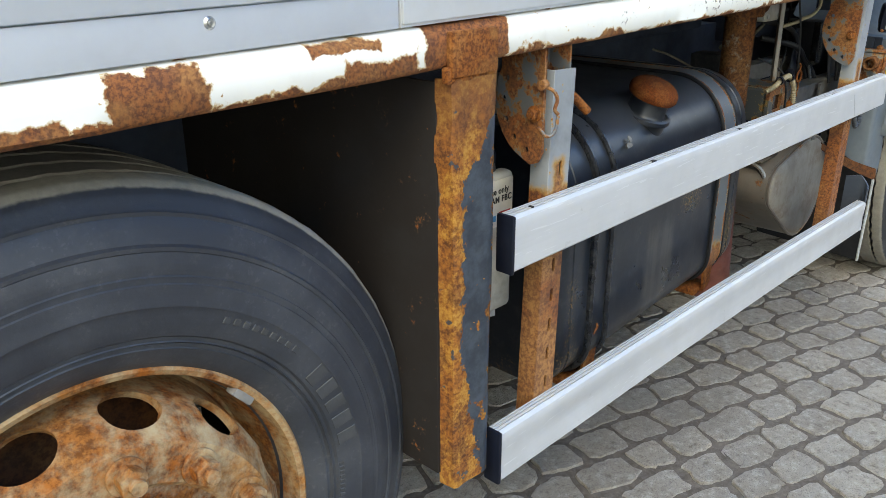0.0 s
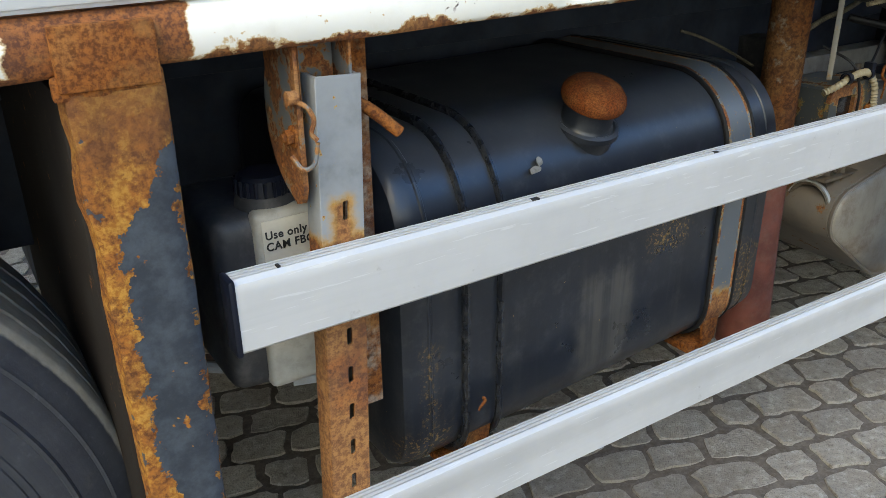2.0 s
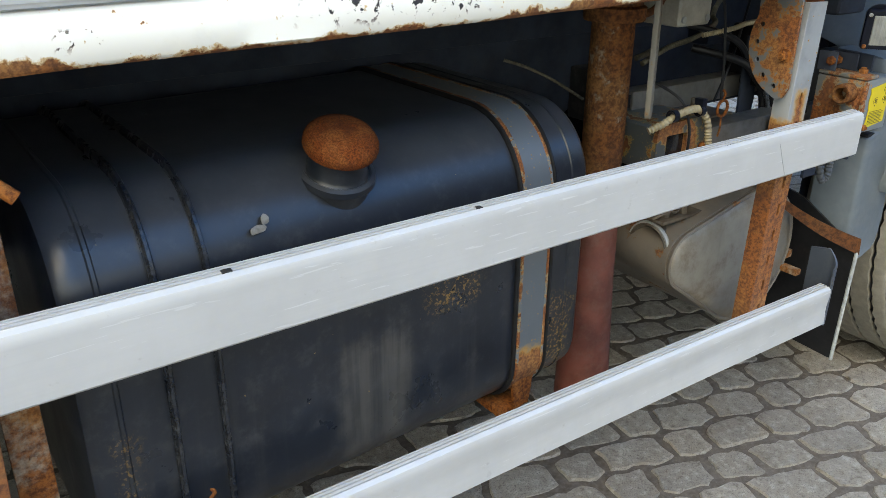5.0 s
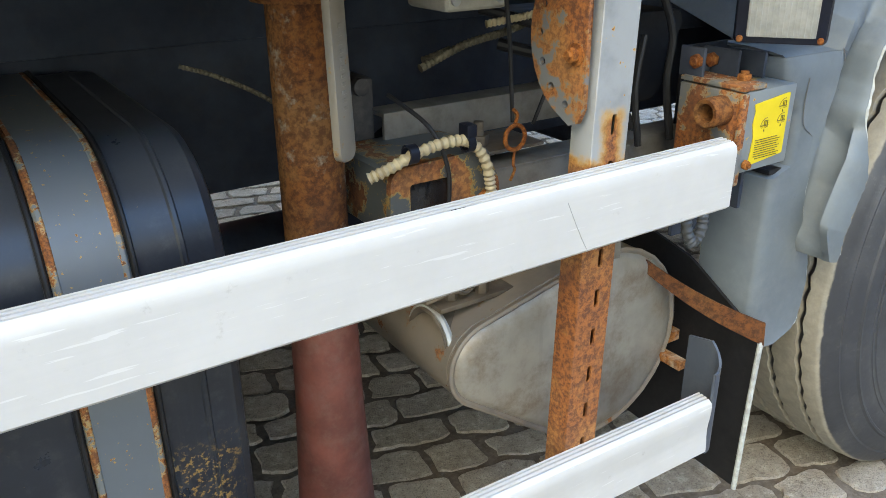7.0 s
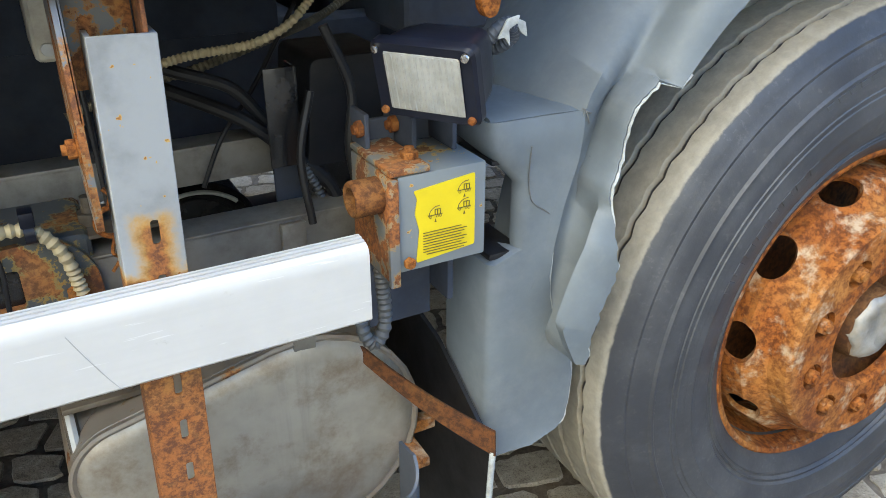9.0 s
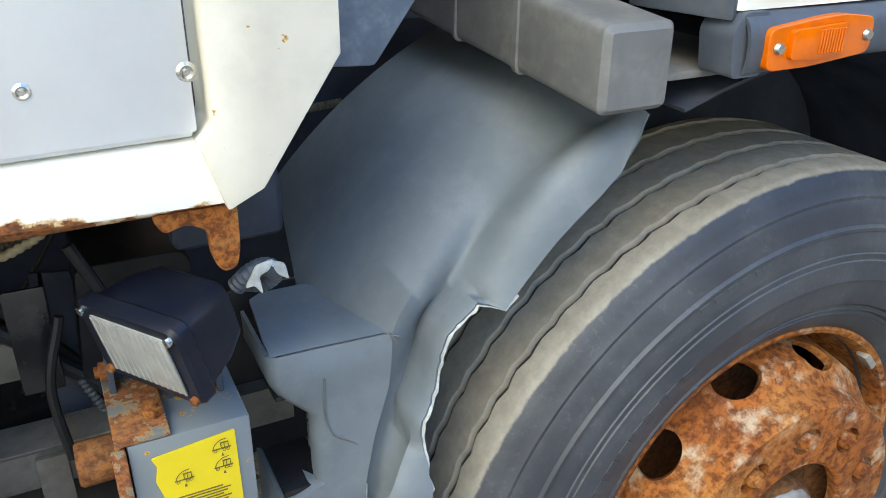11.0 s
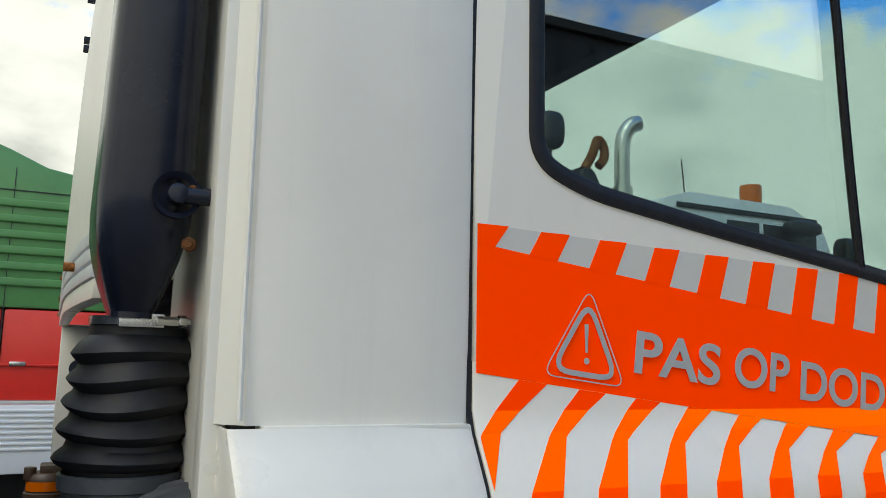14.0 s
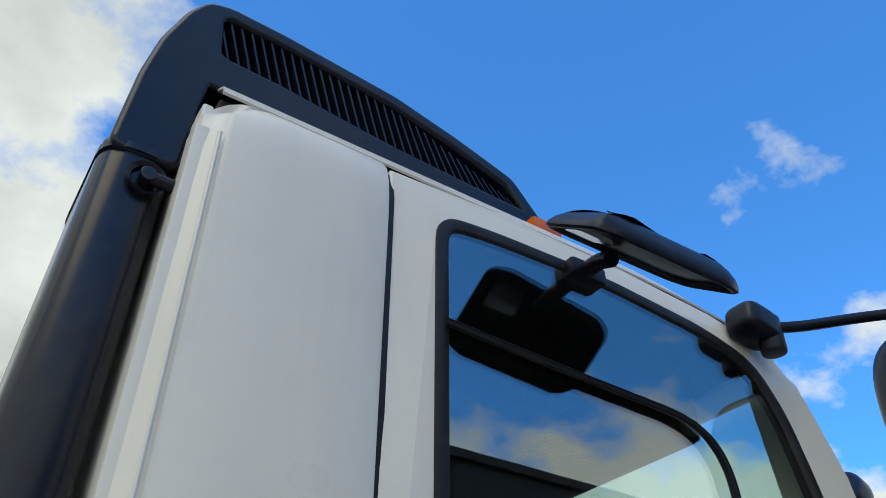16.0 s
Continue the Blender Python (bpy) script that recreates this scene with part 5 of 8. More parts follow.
    v = [[bm.verts.new((x, *p)) for p in loop] for x, loop in sections]
    m = len(v[0])
    for a, b in zip(v, v[1:]):
        for i in range(m):
            bm.faces.new((a[i], a[(i + 1) % m], b[(i + 1) % m], b[i]))
    bm.faces.new(v[0]), bm.faces.new(v[-1])
    bmesh.ops.recalc_face_normals(bm, faces=bm.faces)
    return bm


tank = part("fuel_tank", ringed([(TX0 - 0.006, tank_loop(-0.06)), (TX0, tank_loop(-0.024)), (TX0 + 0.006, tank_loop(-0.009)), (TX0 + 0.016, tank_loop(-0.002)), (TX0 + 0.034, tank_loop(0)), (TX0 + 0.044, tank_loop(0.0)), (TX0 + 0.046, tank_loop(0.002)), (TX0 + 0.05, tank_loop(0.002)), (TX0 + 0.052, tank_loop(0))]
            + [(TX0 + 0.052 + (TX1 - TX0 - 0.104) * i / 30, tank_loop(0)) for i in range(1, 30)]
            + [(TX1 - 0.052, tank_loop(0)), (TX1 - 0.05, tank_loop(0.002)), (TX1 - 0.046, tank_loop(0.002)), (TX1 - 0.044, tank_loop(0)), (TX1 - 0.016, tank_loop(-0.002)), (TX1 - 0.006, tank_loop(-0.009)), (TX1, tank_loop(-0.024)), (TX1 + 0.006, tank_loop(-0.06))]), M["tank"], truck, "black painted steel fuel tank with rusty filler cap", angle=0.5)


def band(x0, x1, out, material, label=""):
    w = min(0.0025, (x1 - x0) * 0.3)
    sec = [(x0, tank_loop(-0.002)), (x0, tank_loop(out * 0.6)), (x0 + w, tank_loop(out)), (x1 - w, tank_loop(out)), (x1, tank_loop(out * 0.6)), (x1, tank_loop(-0.002))]
    bm = ringed(sec)
    return part("strap", bm, material, tank, label, angle=0.4)


band(1.193, 1.257, 0.0035, M["tank"], "black steel tank strap")
band(1.1885, 1.1975, 0.013, M["strap_rubber"])
band(1.2525, 1.2615, 0.013, M["strap_rubber"])
band(1.790, 1.855, 0.006, M["strap"], "grey steel tank strap with rusty edges")
band(1.7875, 1.7965, 0.0072, M["strap_edge"])
band(1.8485, 1.8575, 0.0072, M["strap_edge"])
band(1.7805, 1.7865, 0.0085, M["rubber"])
band(1.8585, 1.8645, 0.0085, M["rubber"])
for x in (1.225, 1.822):
    part("strap_foot", merge(prism([(x - 0.032, 0.47), (x + 0.032, 0.47), (x + 0.018, 0.375), (x - 0.018, 0.36)], "y", 1.018, 1.026, 0.002), tube([(x - 0.004, 1.014, 0.50), (x + 0.006, 1.008, 0.488), (x - 0.004, 1.010, 0.476), (x - 0.003, 1.014, 0.462)], 0.003, 8, 5), box(x - 0.05, x + 0.03, 1.03, 1.36, 0.355, 0.372, 0.003)), M["rust"], tank, "rusty strap bracket")
# filler neck leans outwards
lean = Matrix.Translation((1.474, 1.066, 0.873)) @ Matrix.Rotation(radians(20), 4, "X") @ Matrix.Diagonal((0.90, 0.90, 0.95, 1))
neck = lathe([(0.058, -0.03), (0.056, 0.0), (0.050, 0.006), (0.047, 0.010), (0.045, 0.045)], (0, 0, 0), "z", 40)
neck.transform(lean)
part("filler_neck", neck, M["tank"], tank)
capm = lathe([(0, 0.079), (0.020, 0.078), (0.040, 0.074), (0.049, 0.069), (0.0565, 0.061), (0.0585, 0.055), (0.0585, 0.046), (0.056, 0.041), (0.045, 0.040)], (0, 0, 0), "z", 56)
for v in capm.verts:
    r = math.hypot(v.co.x, v.co.y)
    if r > 0.057:
        v.co.xy *= 1 + 0.012 * math.cos(28 * math.atan2(v.co.y, v.co.x))
capm.transform(lean)
part("filler_cap", capm, M["cap"], tank, "brown rusted filler cap")
part("neck_flange", (lambda b: (b.transform(lean), b)[1])(lathe([(0.064, -0.004), (0.062, 0.004), (0.055, 0.007), (0.050, 0.004)], (0, 0, 0), "z", 40)), M["tank"], tank)
k = plain("worn_paint_flake", (0.20, 0.19, 0.17), 0.7, 0, 0.5, 90)
part("bare_patch", merge(*[(lambda b: (b.transform(T((1.325 + dx, 1.0215 + dy, 0.838 + dz)) @ Matrix.Rotation(radians(-38), 4, "X")), b)[1])(prism(rounded([(-w, -h), (w * 0.7, -h * 0.7), (w, h * 0.3), (0, h), (-w * 0.9, h * 0.4)], 0.003, 2), "y", -0.0004, 0.0015)) for dx, dy, dz, w, h in ((0.008, 0, 0, 0.012, 0.006), (0.020, 0.006, 0.009, 0.006, 0.008))]), k, tank, smooth=False)

# the tank hangs slightly askew: its front end lies further in
for ob in [tank, *tank.children]:
    for v in ob.data.vertices:
        v.co.y += (v.co.x - 1.22) * 0.062

# ---- chassis between the axles ----
each("chassis_rail", [box(-1.2, 4.5, 1.62, 1.70, 0.660, 0.92, 0.006), box(-1.2, 4.5, 2.42, 2.50, 0.715, 0.92, 0.006), box(-1.2, 2.7, 1.58, 1.74, 0.92, 1.05, 0.004), *[box(x, x + 0.1, 1.70, 2.42, 0.72, 0.88, 0.004) for x in (0.6, 1.6, 2.75)]], M["chassis"], truck, "dirty black steel chassis rail")
each("axle_tube", [cyl((0.235, 1.2, 0.495), (0.235, 2.9, 0.495), 0.075, 24), cyl((3.43, 1.15, 0.47), (3.43, 2.9, 0.47), 0.055, 20), cyl((0.235, 1.95, 0.495), (0.235, 2.2, 0.495), 0.17, 24, 0.02)], M["chassis"], truck)
for x, y in ((0.235, 2.83), (3.43, 2.90)):
    part("far_tyre", lathe([(0.27, 0.0), (0.30, -0.02), (0.42, -0.03), (0.48, 0.0), (0.50, 0.03), (0.50, 0.25), (0.48, 0.28), (0.30, 0.29)], (x, y, 0.498), "y", 56), TYRE_R if x < 1 else TYRE_F, truck)
each("far_locker", [box(1.16, 2.02, 2.55, 3.10, 0.36, 0.88, 0.04, 3), box(2.52, 2.86, 2.60, 3.05, 0.34, 0.80, 0.03, 3), box(0.765, 0.995, 2.60, 3.0, 0.12, 0.75, 0.02)], M["chassis"], truck, "dark box on the far side of the frame")
part("air_tank", merge(lathe([(0, 0.0), (0.06, 0.004), (0.10, 0.02), (0.115, 0.05), (0.115, 0.60), (0.10, 0.63), (0.0, 0.65)], (2.225, 2.08, 0.300), "x", 36)), M["chassis"], truck)

# standing pipe with its red sleeve
part("support_pipe", merge(lathe([(0.0, 0.0), (0.040, 0.0), (0.040, 0.18), (0.0395, 0.5), (0.0, 0.5)], (2.106, 1.178, 0.615), "z", 36), lathe([(0.040, -0.012), (0.055, -0.012), (0.057, -0.008), (0.057, 0.012), (0.050, 0.016), (0.050, 0.04)], (2.106, 1.178, 1.034), "z", 28)), M["pipe"], truck, "rusty vertical steel support pipe")
part("red_sleeve", lathe([(0.042, 0.0), (0.044, -0.004), (0.046, -0.12), (0.056, -0.33), (0.058, -0.40), (0.05, -0.40)], (2.106, 1.176, 0.625), "z", 36), M["pipe_red"], truck, "flared red oxide sleeve")
lev = part("lever_bar", prism(rounded([(2.092, 0.874), (2.124, 0.874), (2.121, 1.16), (2.094, 1.16)], 0.014, 5), "y", 1.062, 1.072, 0.003), M["lever"], truck, "worn grey and rusty steel lever with embossed marks")
lev.data.transform(T((2.0965, 1.067, 0.866)) @ Matrix.Rotation(radians(-1.5), 4, "Y") @ Matrix.Rotation(radians(32), 4, "Z") @ T((-2.108, -1.067, -0.876)))
marks = [box(2.1045, 2.1125, 1.0614, 1.0625, 0.93 + 0.0085 * i, 0.9345 + 0.0085 * i, 0.0004, 1) for i in range(11)]
for mark in marks:
    mark.transform(T((2.0965, 1.067, 0.866)) @ Matrix.Rotation(radians(-1.5), 4, "Y") @ Matrix.Rotation(radians(32), 4, "Z") @ T((-2.108, -1.067, -0.876)))
each("embossed_mark", marks, M["lever"], lev)

# silencer with its oval shell
def hull2(c0, r0, c1, r1, n=18):
    d = Vector(c1) - Vector(c0)
    base, off = math.atan2(d.y, d.x), math.acos((r0 - r1) / d.length)
    out = [(c0[0] + r0 * math.cos(a), c0[1] + r0 * math.sin(a)) for a in [base + off + (2 * math.pi - 2 * off) * i / n for i in range(n + 1)]]
    return out + [(c1[0] + r1 * math.cos(a), c1[1] + r1 * math.sin(a)) for a in [base - off + 2 * off * i / n for i in range(n + 1)]]


oval2d = hull2((2.540, 0.476), 0.160, (2.318, 0.520), 0.066)


def grown(loop, d):
    return inset(loop, -d)


def stacked(loops):
    """Loops (y, list of x, z) joined along y."""
    bm = bmesh.new()
    v = [[bm.verts.new((x, y, z)) for x, z in loop] for y, loop in loops]
    m = len(v[0])
    for a, b in zip(v, v[1:]):
        for i in range(m):
            bm.faces.new((a[i], a[(i + 1) % m], b[(i + 1) % m], b[i]))
    bm.faces.new(v[0]), bm.faces.new(v[-1])
    bmesh.ops.recalc_face_normals(bm, faces=bm.faces)
    return bm


sil = part("silencer", stacked([(1.086, grown(oval2d, -0.030)), (1.088, grown(oval2d, -0.014)), (1.094, grown(oval2d, -0.004)), (1.10, oval2d), (1.40, oval2d)]), M["oval"], truck, "dull stainless oval silencer with rusty seam", angle=0.5)
part("shell", stacked([(1.103, grown(oval2d, 0.0006)), (1.104, grown(oval2d, 0.0015)), (1.38, grown(oval2d, 0.0015)), (1.401, grown(oval2d, -0.004))]), M["seam"], sil, "sooty brown silencer shell", angle=0.5)
part("seam", stacked([(1.094, grown(oval2d, -0.006)), (1.090, grown(oval2d, 0.000)), (1.092, grown(oval2d, 0.004)), (1.098, grown(oval2d, 0.0035)), (1.101, grown(oval2d, 0.001))]), M["seam"], sil)
part("inlet", merge(lathe([(0.0, 0.02), (0.0426, 0.02), (0.0443, 0.0), (0.0492, -0.004), (0.0525, 0.0), (0.0525, 0.008), (0.0476, 0.012), (0.0459, 0.06), (0.0492, 0.09)], (2.262, 1.165, 0.540), "x", 40)), M["sooty"], sil)
part("clamp_ring", lathe([(0.0492, -0.005), (0.0549, -0.005), (0.0566, 0.0), (0.0549, 0.005), (0.0492, 0.005)], (2.266, 1.165, 0.540), "x", 40, closed=True), M["galv_plain"], sil, "shiny clamp ring")
part("top_bracket", merge(box(2.26, 2.42, 1.13, 1.24, 0.598, 0.606, 0.002), *[hexnut((x, y, 0.606), (0, 0, 1), 0.020, 0.02) for x, y in ((2.29, 1.15), (2.34, 1.145), (2.385, 1.18))], tube([(2.25, 1.15, 0.61), (2.28, 1.13, 0.628), (2.31, 1.14, 0.615), (2.35, 1.15, 0.63)], 0.003, 8, 5)), M["sooty"], sil)

# cross members, brackets and hoses behind the guard
each("cross_channel", [box(2.235, 2.74, 1.225, 1.232, 0.815, 0.862, 0.002), box(2.235, 2.74, 1.225, 1.27, 0.857, 0.864, 0.002), box(2.27, 2.80, 1.108, 1.114, 0.752, 0.800, 0.002), box(2.27, 2.80, 1.108, 1.16, 0.795, 0.801, 0.002), box(2.53, 2.56, 1.09, 1.098, 0.45, 0.80, 0.002)], M["channel"], truck, "grimy grey steel cross channel")
part("vacuum_drum", merge(lathe([(0.0, 0.006), (0.080, 0.006), (0.088, 0.0), (0.100, -0.004), (0.106, 0.002), (0.108, 0.012), (0.104, 0.03), (0.104, 0.20), (0.0, 0.22)], (2.49, 1.412, 0.635), "y", 48)), M["oily"], truck, "oily black drum with a drawn glint on its rim")
# pale partial ring drawn for the glint along the rim's upper side
part("drum_rim", lathe([(0.0935, 0.0), (0.0955, -0.004), (0.0985, -0.004), (0.1005, 0.0)], (2.49, 1.406, 0.635), "y", 40, a0=48, a1=150), M["galv_plain"], truck, "pale arc drawn as the glint on the drum rim")
part("hanger_bracket", prism([(2.557, 0.955), (2.596, 0.950), (2.614, 0.810), (2.594, 0.690), (2.560, 0.690), (2.557, 0.870)], "y", 1.196, 1.202, 0.002), M["chassis"], truck, "dark steel hanger bracket")
part("bracket_eye", cyl((2.574, 1.1945, 0.752), (2.574, 1.199, 0.752), 0.006, 14), M["chassis"], truck)
each("brake_hose", [tube([(2.40, 1.24, 0.985), (2.451, 1.19, 0.968), (2.513, 1.185, 0.942), (2.548, 1.18, 0.899), (2.591, 1.17, 0.842), (2.60, 1.16, 0.775), (2.605, 1.15, 0.70)], 0.0075, 10, 8), tube([(2.45, 1.26, 0.93), (2.52, 1.18, 0.905), (2.57, 1.165, 0.86), (2.615, 1.15, 0.814), (2.63, 1.13, 0.74)], 0.009, 10, 8), tube([(2.60, 1.10, 1.02), (2.625, 1.09, 0.95), (2.618, 1.085, 0.88), (2.63, 1.08, 0.80)], 0.006, 10, 8)], M["rubber"], truck, "black rubber brake hose")
part("spring_guard", tube([(2.585, 1.155, 0.845), (2.602, 1.150, 0.80), (2.612, 1.145, 0.755)], 0.006, 10, 8, 0.0018, 0.005), M["grey_hose"], truck)
part("conduit", tube([(2.36, 1.17, 0.975), (2.424, 1.15, 0.985), (2.469, 1.15, 0.992), (2.528, 1.15, 0.996), (2.562, 1.15, 1.006), (2.588, 1.15, 1.022), (2.62, 1.16, 1.05)], 0.0055, 10, 8, 0.0016, 0.005), M["cream"], truck, "yellowed corrugated conduit")
part("guard_end_cap", sheet([[(2.598 + 0.034 * math.sin(a), 0.957 - 0.036 * math.cos(a), z - 0.030 * math.cos(a) * up_) for a in [math.pi / 2 * q / 7 for q in range(8)]] + [(2.633, 1.0, z - 0.01 * up_)] for z, up_ in ((0.350, 0.0), (0.354, 0.0), (0.40, 0.1), (0.45, 0.4), (0.495, 0.8), (0.515, 1.0), (0.519, 1.0))], 0.004), M["trim"], truck, "grey plastic end piece of the lower rail")
br = part("tow_bracket", plate2d("tmp_bracket", rounded([(2.165, 0.72), (2.335, 0.72), (2.33, 0.80), (2.30, 0.835), (2.17, 0.83)], 0.02, 4), [rounded([(2.196, 0.765), (2.256, 0.765), (2.256, 0.808), (2.196, 0.808)], 0.004, 2)], 1.098, 0.010, M["bracket"], None).data and box(2.172, 2.33, 1.110, 1.25, 0.735, 0.828, 0.012, 3), M["bracket"], truck, "rusty bracket with a square hole")
tmp = bpy.data.objects["tmp_bracket"]
tmp.name, tmp.parent = "bracket_face", br
# near-black plate stands in for the shade inside the square opening
part("bracket_hole", box(2.192, 2.260, 1.1065, 1.1095, 0.761, 0.812, 0.001), M["oily"], br)
part("valve_block", merge(box(2.165, 2.235, 1.25, 1.34, 0.80, 0.908, 0.006), cyl((2.21, 1.25, 0.90), (2.21, 1.235, 0.90), 0.012, 12, 0.002)), M["can_dark"], truck, "black valve block")
part("bracket_bolt", hexnut((2.305, 1.098, 0.770), (0, -1, 0), 0.022, 0.010), M["rust"], br)
part("mount_plate", merge(box(2.30, 2.42, 1.115, 1.20, 0.818, 0.823, 0.002), hexnut((2.335, 1.15, 0.823), (0, 0, 1), 0.028, 0.014), cyl((2.335, 1.15, 0.82), (2.335, 1.15, 0.855), 0.007, 10)), M["sooty"], truck)
part("corrugated_hose", merge(tube([(2.142, 1.10, 0.826), (2.165, 1.088, 0.838), (2.20, 1.085, 0.851), (2.245, 1.088, 0.856), (2.278, 1.09, 0.850), (2.300, 1.086, 0.822), (2.310, 1.085, 0.775)], 0.0078, 12, 8, 0.0022, 0.006)), M["cream"], truck, "cream corrugated cable hose")
each("hose_tie", [lathe([(0.0095, -0.006), (0.012, -0.006), (0.012, 0.006), (0.0095, 0.006)], (2.190, 1.085, 0.851), "x", 16, closed=True), lathe([(0.0095, -0.005), (0.012, -0.005), (0.012, 0.005), (0.0095, 0.005)], (2.275, 1.09, 0.850), "x", 16, closed=True), box(2.268, 2.282, 1.080, 1.10, 0.858, 0.874, 0.002)], M["black"], truck)
each("cable", [tube([(2.205, 1.16, 0.905), (2.225, 1.10, 0.875), (2.242, 1.085, 0.825), (2.240, 1.08, 0.77)], 0.0028, 8, 8), tube([(2.345, 1.13, 1.09), (2.350, 1.11, 0.98), (2.352, 1.100, 0.862)], 0.0028, 8, 8),
     tube([(2.62, 1.25, 1.02), (2.55, 1.22, 0.93), (2.50, 1.20, 0.88), (2.47, 1.20, 0.82)], 0.003, 8, 8), tube([(2.58, 1.10, 0.95), (2.56, 1.09, 0.88), (2.565, 1.08, 0.80)], 0.005, 8, 8)], M["rubber"], truck, "black rubber cable")
each("upper_hose", [tube([(2.02, 1.38, 0.926), (2.06, 1.36, 0.912), (2.11, 1.33, 0.885), (2.15, 1.28, 0.85)], 0.0036, 10, 8, 0.0012, 0.005), tube([(2.34, 1.30, 0.90), (2.42, 1.30, 0.927), (2.50, 1.30, 0.940), (2.60, 1.32, 0.962), (2.70, 1.40, 0.968), (2.80, 1.45, 0.997), (2.90, 1.45, 1.014), (3.0, 1.46, 1.02)], 0.0065, 10, 8, 0.0018, 0.006), tube([(2.377, 1.35, 0.90), (2.405, 1.35, 0.906), (2.425, 1.35, 0.911)], 0.007, 10, 8, 0.002, 0.006)], M["shaded_hose"], truck)
part("pull_ring", merge(lathe([(0.016 + 0.003 * math.cos(a), 0.003 * math.sin(a)) for a in [2 * math.pi * k / 8 for k in range(8)]], (2.352, 1.094, 0.843), "y", 24, closed=True), tube([(2.352, 1.095, 0.86), (2.355, 1.094, 0.872), (2.349, 1.096, 0.88)], 0.0025, 6, 4), tube([(2.352, 1.094, 0.827), (2.347, 1.09, 0.81), (2.353, 1.094, 0.80), (2.343, 1.09, 0.788)], 0.002, 6, 4)), M["rust"], truck, "rusty pull ring on a cable")
vb = part("valve_box", box(2.318, 2.42, 1.20, 1.30, 0.988, 1.08, 0.010, 3), M["can"], truck, "dirty white valve box")
each("box_screw", [cyl((2.332, 1.20, 1.003), (2.332, 1.196, 1.003), 0.007, 16, 0.001), cyl((2.405, 1.20, 1.003), (2.405, 1.196, 1.003), 0.007, 16, 0.001)], M["galv_plain"], vb)
part("hook_bar", tube([(2.08, 1.16, 1.06), (2.12, 1.14, 1.035), (2.17, 1.14, 1.04), (2.21, 1.15, 1.07)], 0.007, 10, 8), M["rust_dark"], truck)
part("bent_pipe", merge(tube([(0.40, 1.40, 0.60), (0.60, 1.22, 0.62), (0.80, 1.20, 0.60), (0.95, 1.12, 0.585)], 0.009, 10, 6), cyl((0.985, 1.08, 0.585), (0.955, 1.09, 0.585), 0.012, 6)), M["galv_plain"], truck)

# control box with the yellow sticker
cb = part("control_box", merge(box(2.613, 2.718, 0.947, 1.045, 0.784, 0.894, 0.003)), M["box"], truck, "grey control box with yellow instruction sticker")
part("yellow_sticker", prism(rounded([(2.632, 0.793), (2.636, 0.83), (2.631, 0.85), (2.634, 0.866), (2.630, 0.876), (2.703, 0.884), (2.7035, 0.800)], 0.002, 2), "y", 0.9452, 0.9465), M["yellow"], cb, "torn yellow sticker with small pictograms", smooth=False)
ink = []
for i in range(9):
    ink.append(box(2.640 + (0.004 if i == 0 else 0), 2.690 + 0.004 * math.sin(i * 2.1), 0.9442, 0.9455, 0.8005 + 0.0032 * i, 0.8012 + 0.0032 * i, 0))
for cx, cz in ((2.690, 0.869), (2.690, 0.849), (2.655, 0.847)):
    ink += [box(cx - 0.009, cx + 0.008, 0.9443, 0.9455, cz - 0.0022, cz - 0.0015, 0), box(cx - 0.001, cx + 0.006, 0.9443, 0.9455, cz + 0.0040, cz + 0.0047, 0), box(cx - 0.001, cx - 0.0003, 0.9443, 0.9455, cz - 0.002, cz + 0.0045, 0), box(cx + 0.0055, cx + 0.0062, 0.9443, 0.9455, cz - 0.002, cz + 0.0045, 0), box(cx + 0.002, cx + 0.0026, 0.9443, 0.9455, cz - 0.002, cz + 0.0045, 0),
            prism([(cx - 0.0012, cz - 0.010), (cx + 0.0012, cz - 0.010), (cx, cz - 0.0065)], "y", 0.9443, 0.9455), tube([(cx - 0.008, 0.945, cz - 0.002), (cx - 0.006, 0.945, cz + 0.003), (cx - 0.001, 0.945, cz + 0.007), (cx + 0.005, 0.945, cz + 0.008)], 0.0005, 5, 4),
            *[lathe([(0.0011, -0.0006), (0.0017, -0.0006)], (cx + d, 0.945, cz - 0.0035), "y", 10) for d in (-0.006, 0.002, 0.0055)]]
part("sticker_print", merge(*ink), M["olive"], cb, smooth=False)
each("side_plate", [box(2.604, 2.612, 0.950, 1.05, 0.770, 0.893, 0.003), box(2.604, 2.650, 0.946, 1.05, 0.895, 0.902, 0.002), box(2.600, 2.612, 0.942, 0.949, 0.77, 0.893, 0.002)], M["box_rust"], cb, "rusted side plate")
part("tube_socket", lathe([(0.013, 0.0), (0.013, -0.002), (0.018, -0.003), (0.020, 0.0), (0.020, 0.045), (0.013, 0.045)], (2.575, 0.978, 0.866), "x", 28, closed=True), M["pipe"], cb)
each("box_bolt", [hexnut((2.622, 0.944, 0.797), (0, -1, 0), 0.014, 0.006), hexnut((2.640, 0.975, 0.902), (0, 0, 1), 0.020, 0.008), hexnut((2.612, 1.03, 0.922), (-1, 0, 0), 0.02, 0.008), hexnut((2.656, 1.04, 0.918), (-1, 0, 0), 0.02, 0.008)], M["rust"], cb)
each("mount_angle", [box(2.616, 2.70, 1.045, 1.053, 0.66, 0.925, 0.002), box(2.61, 2.616, 1.02, 1.06, 0.90, 0.940, 0.002), box(2.70, 2.708, 1.0, 1.053, 0.70, 0.79, 0.002), box(2.656, 2.662, 1.0, 1.06, 0.895, 0.935, 0.002), box(2.70, 2.706, 0.99, 1.05, 0.895, 0.930, 0.002)], M["chassis"], cb, "dark mounting angle")
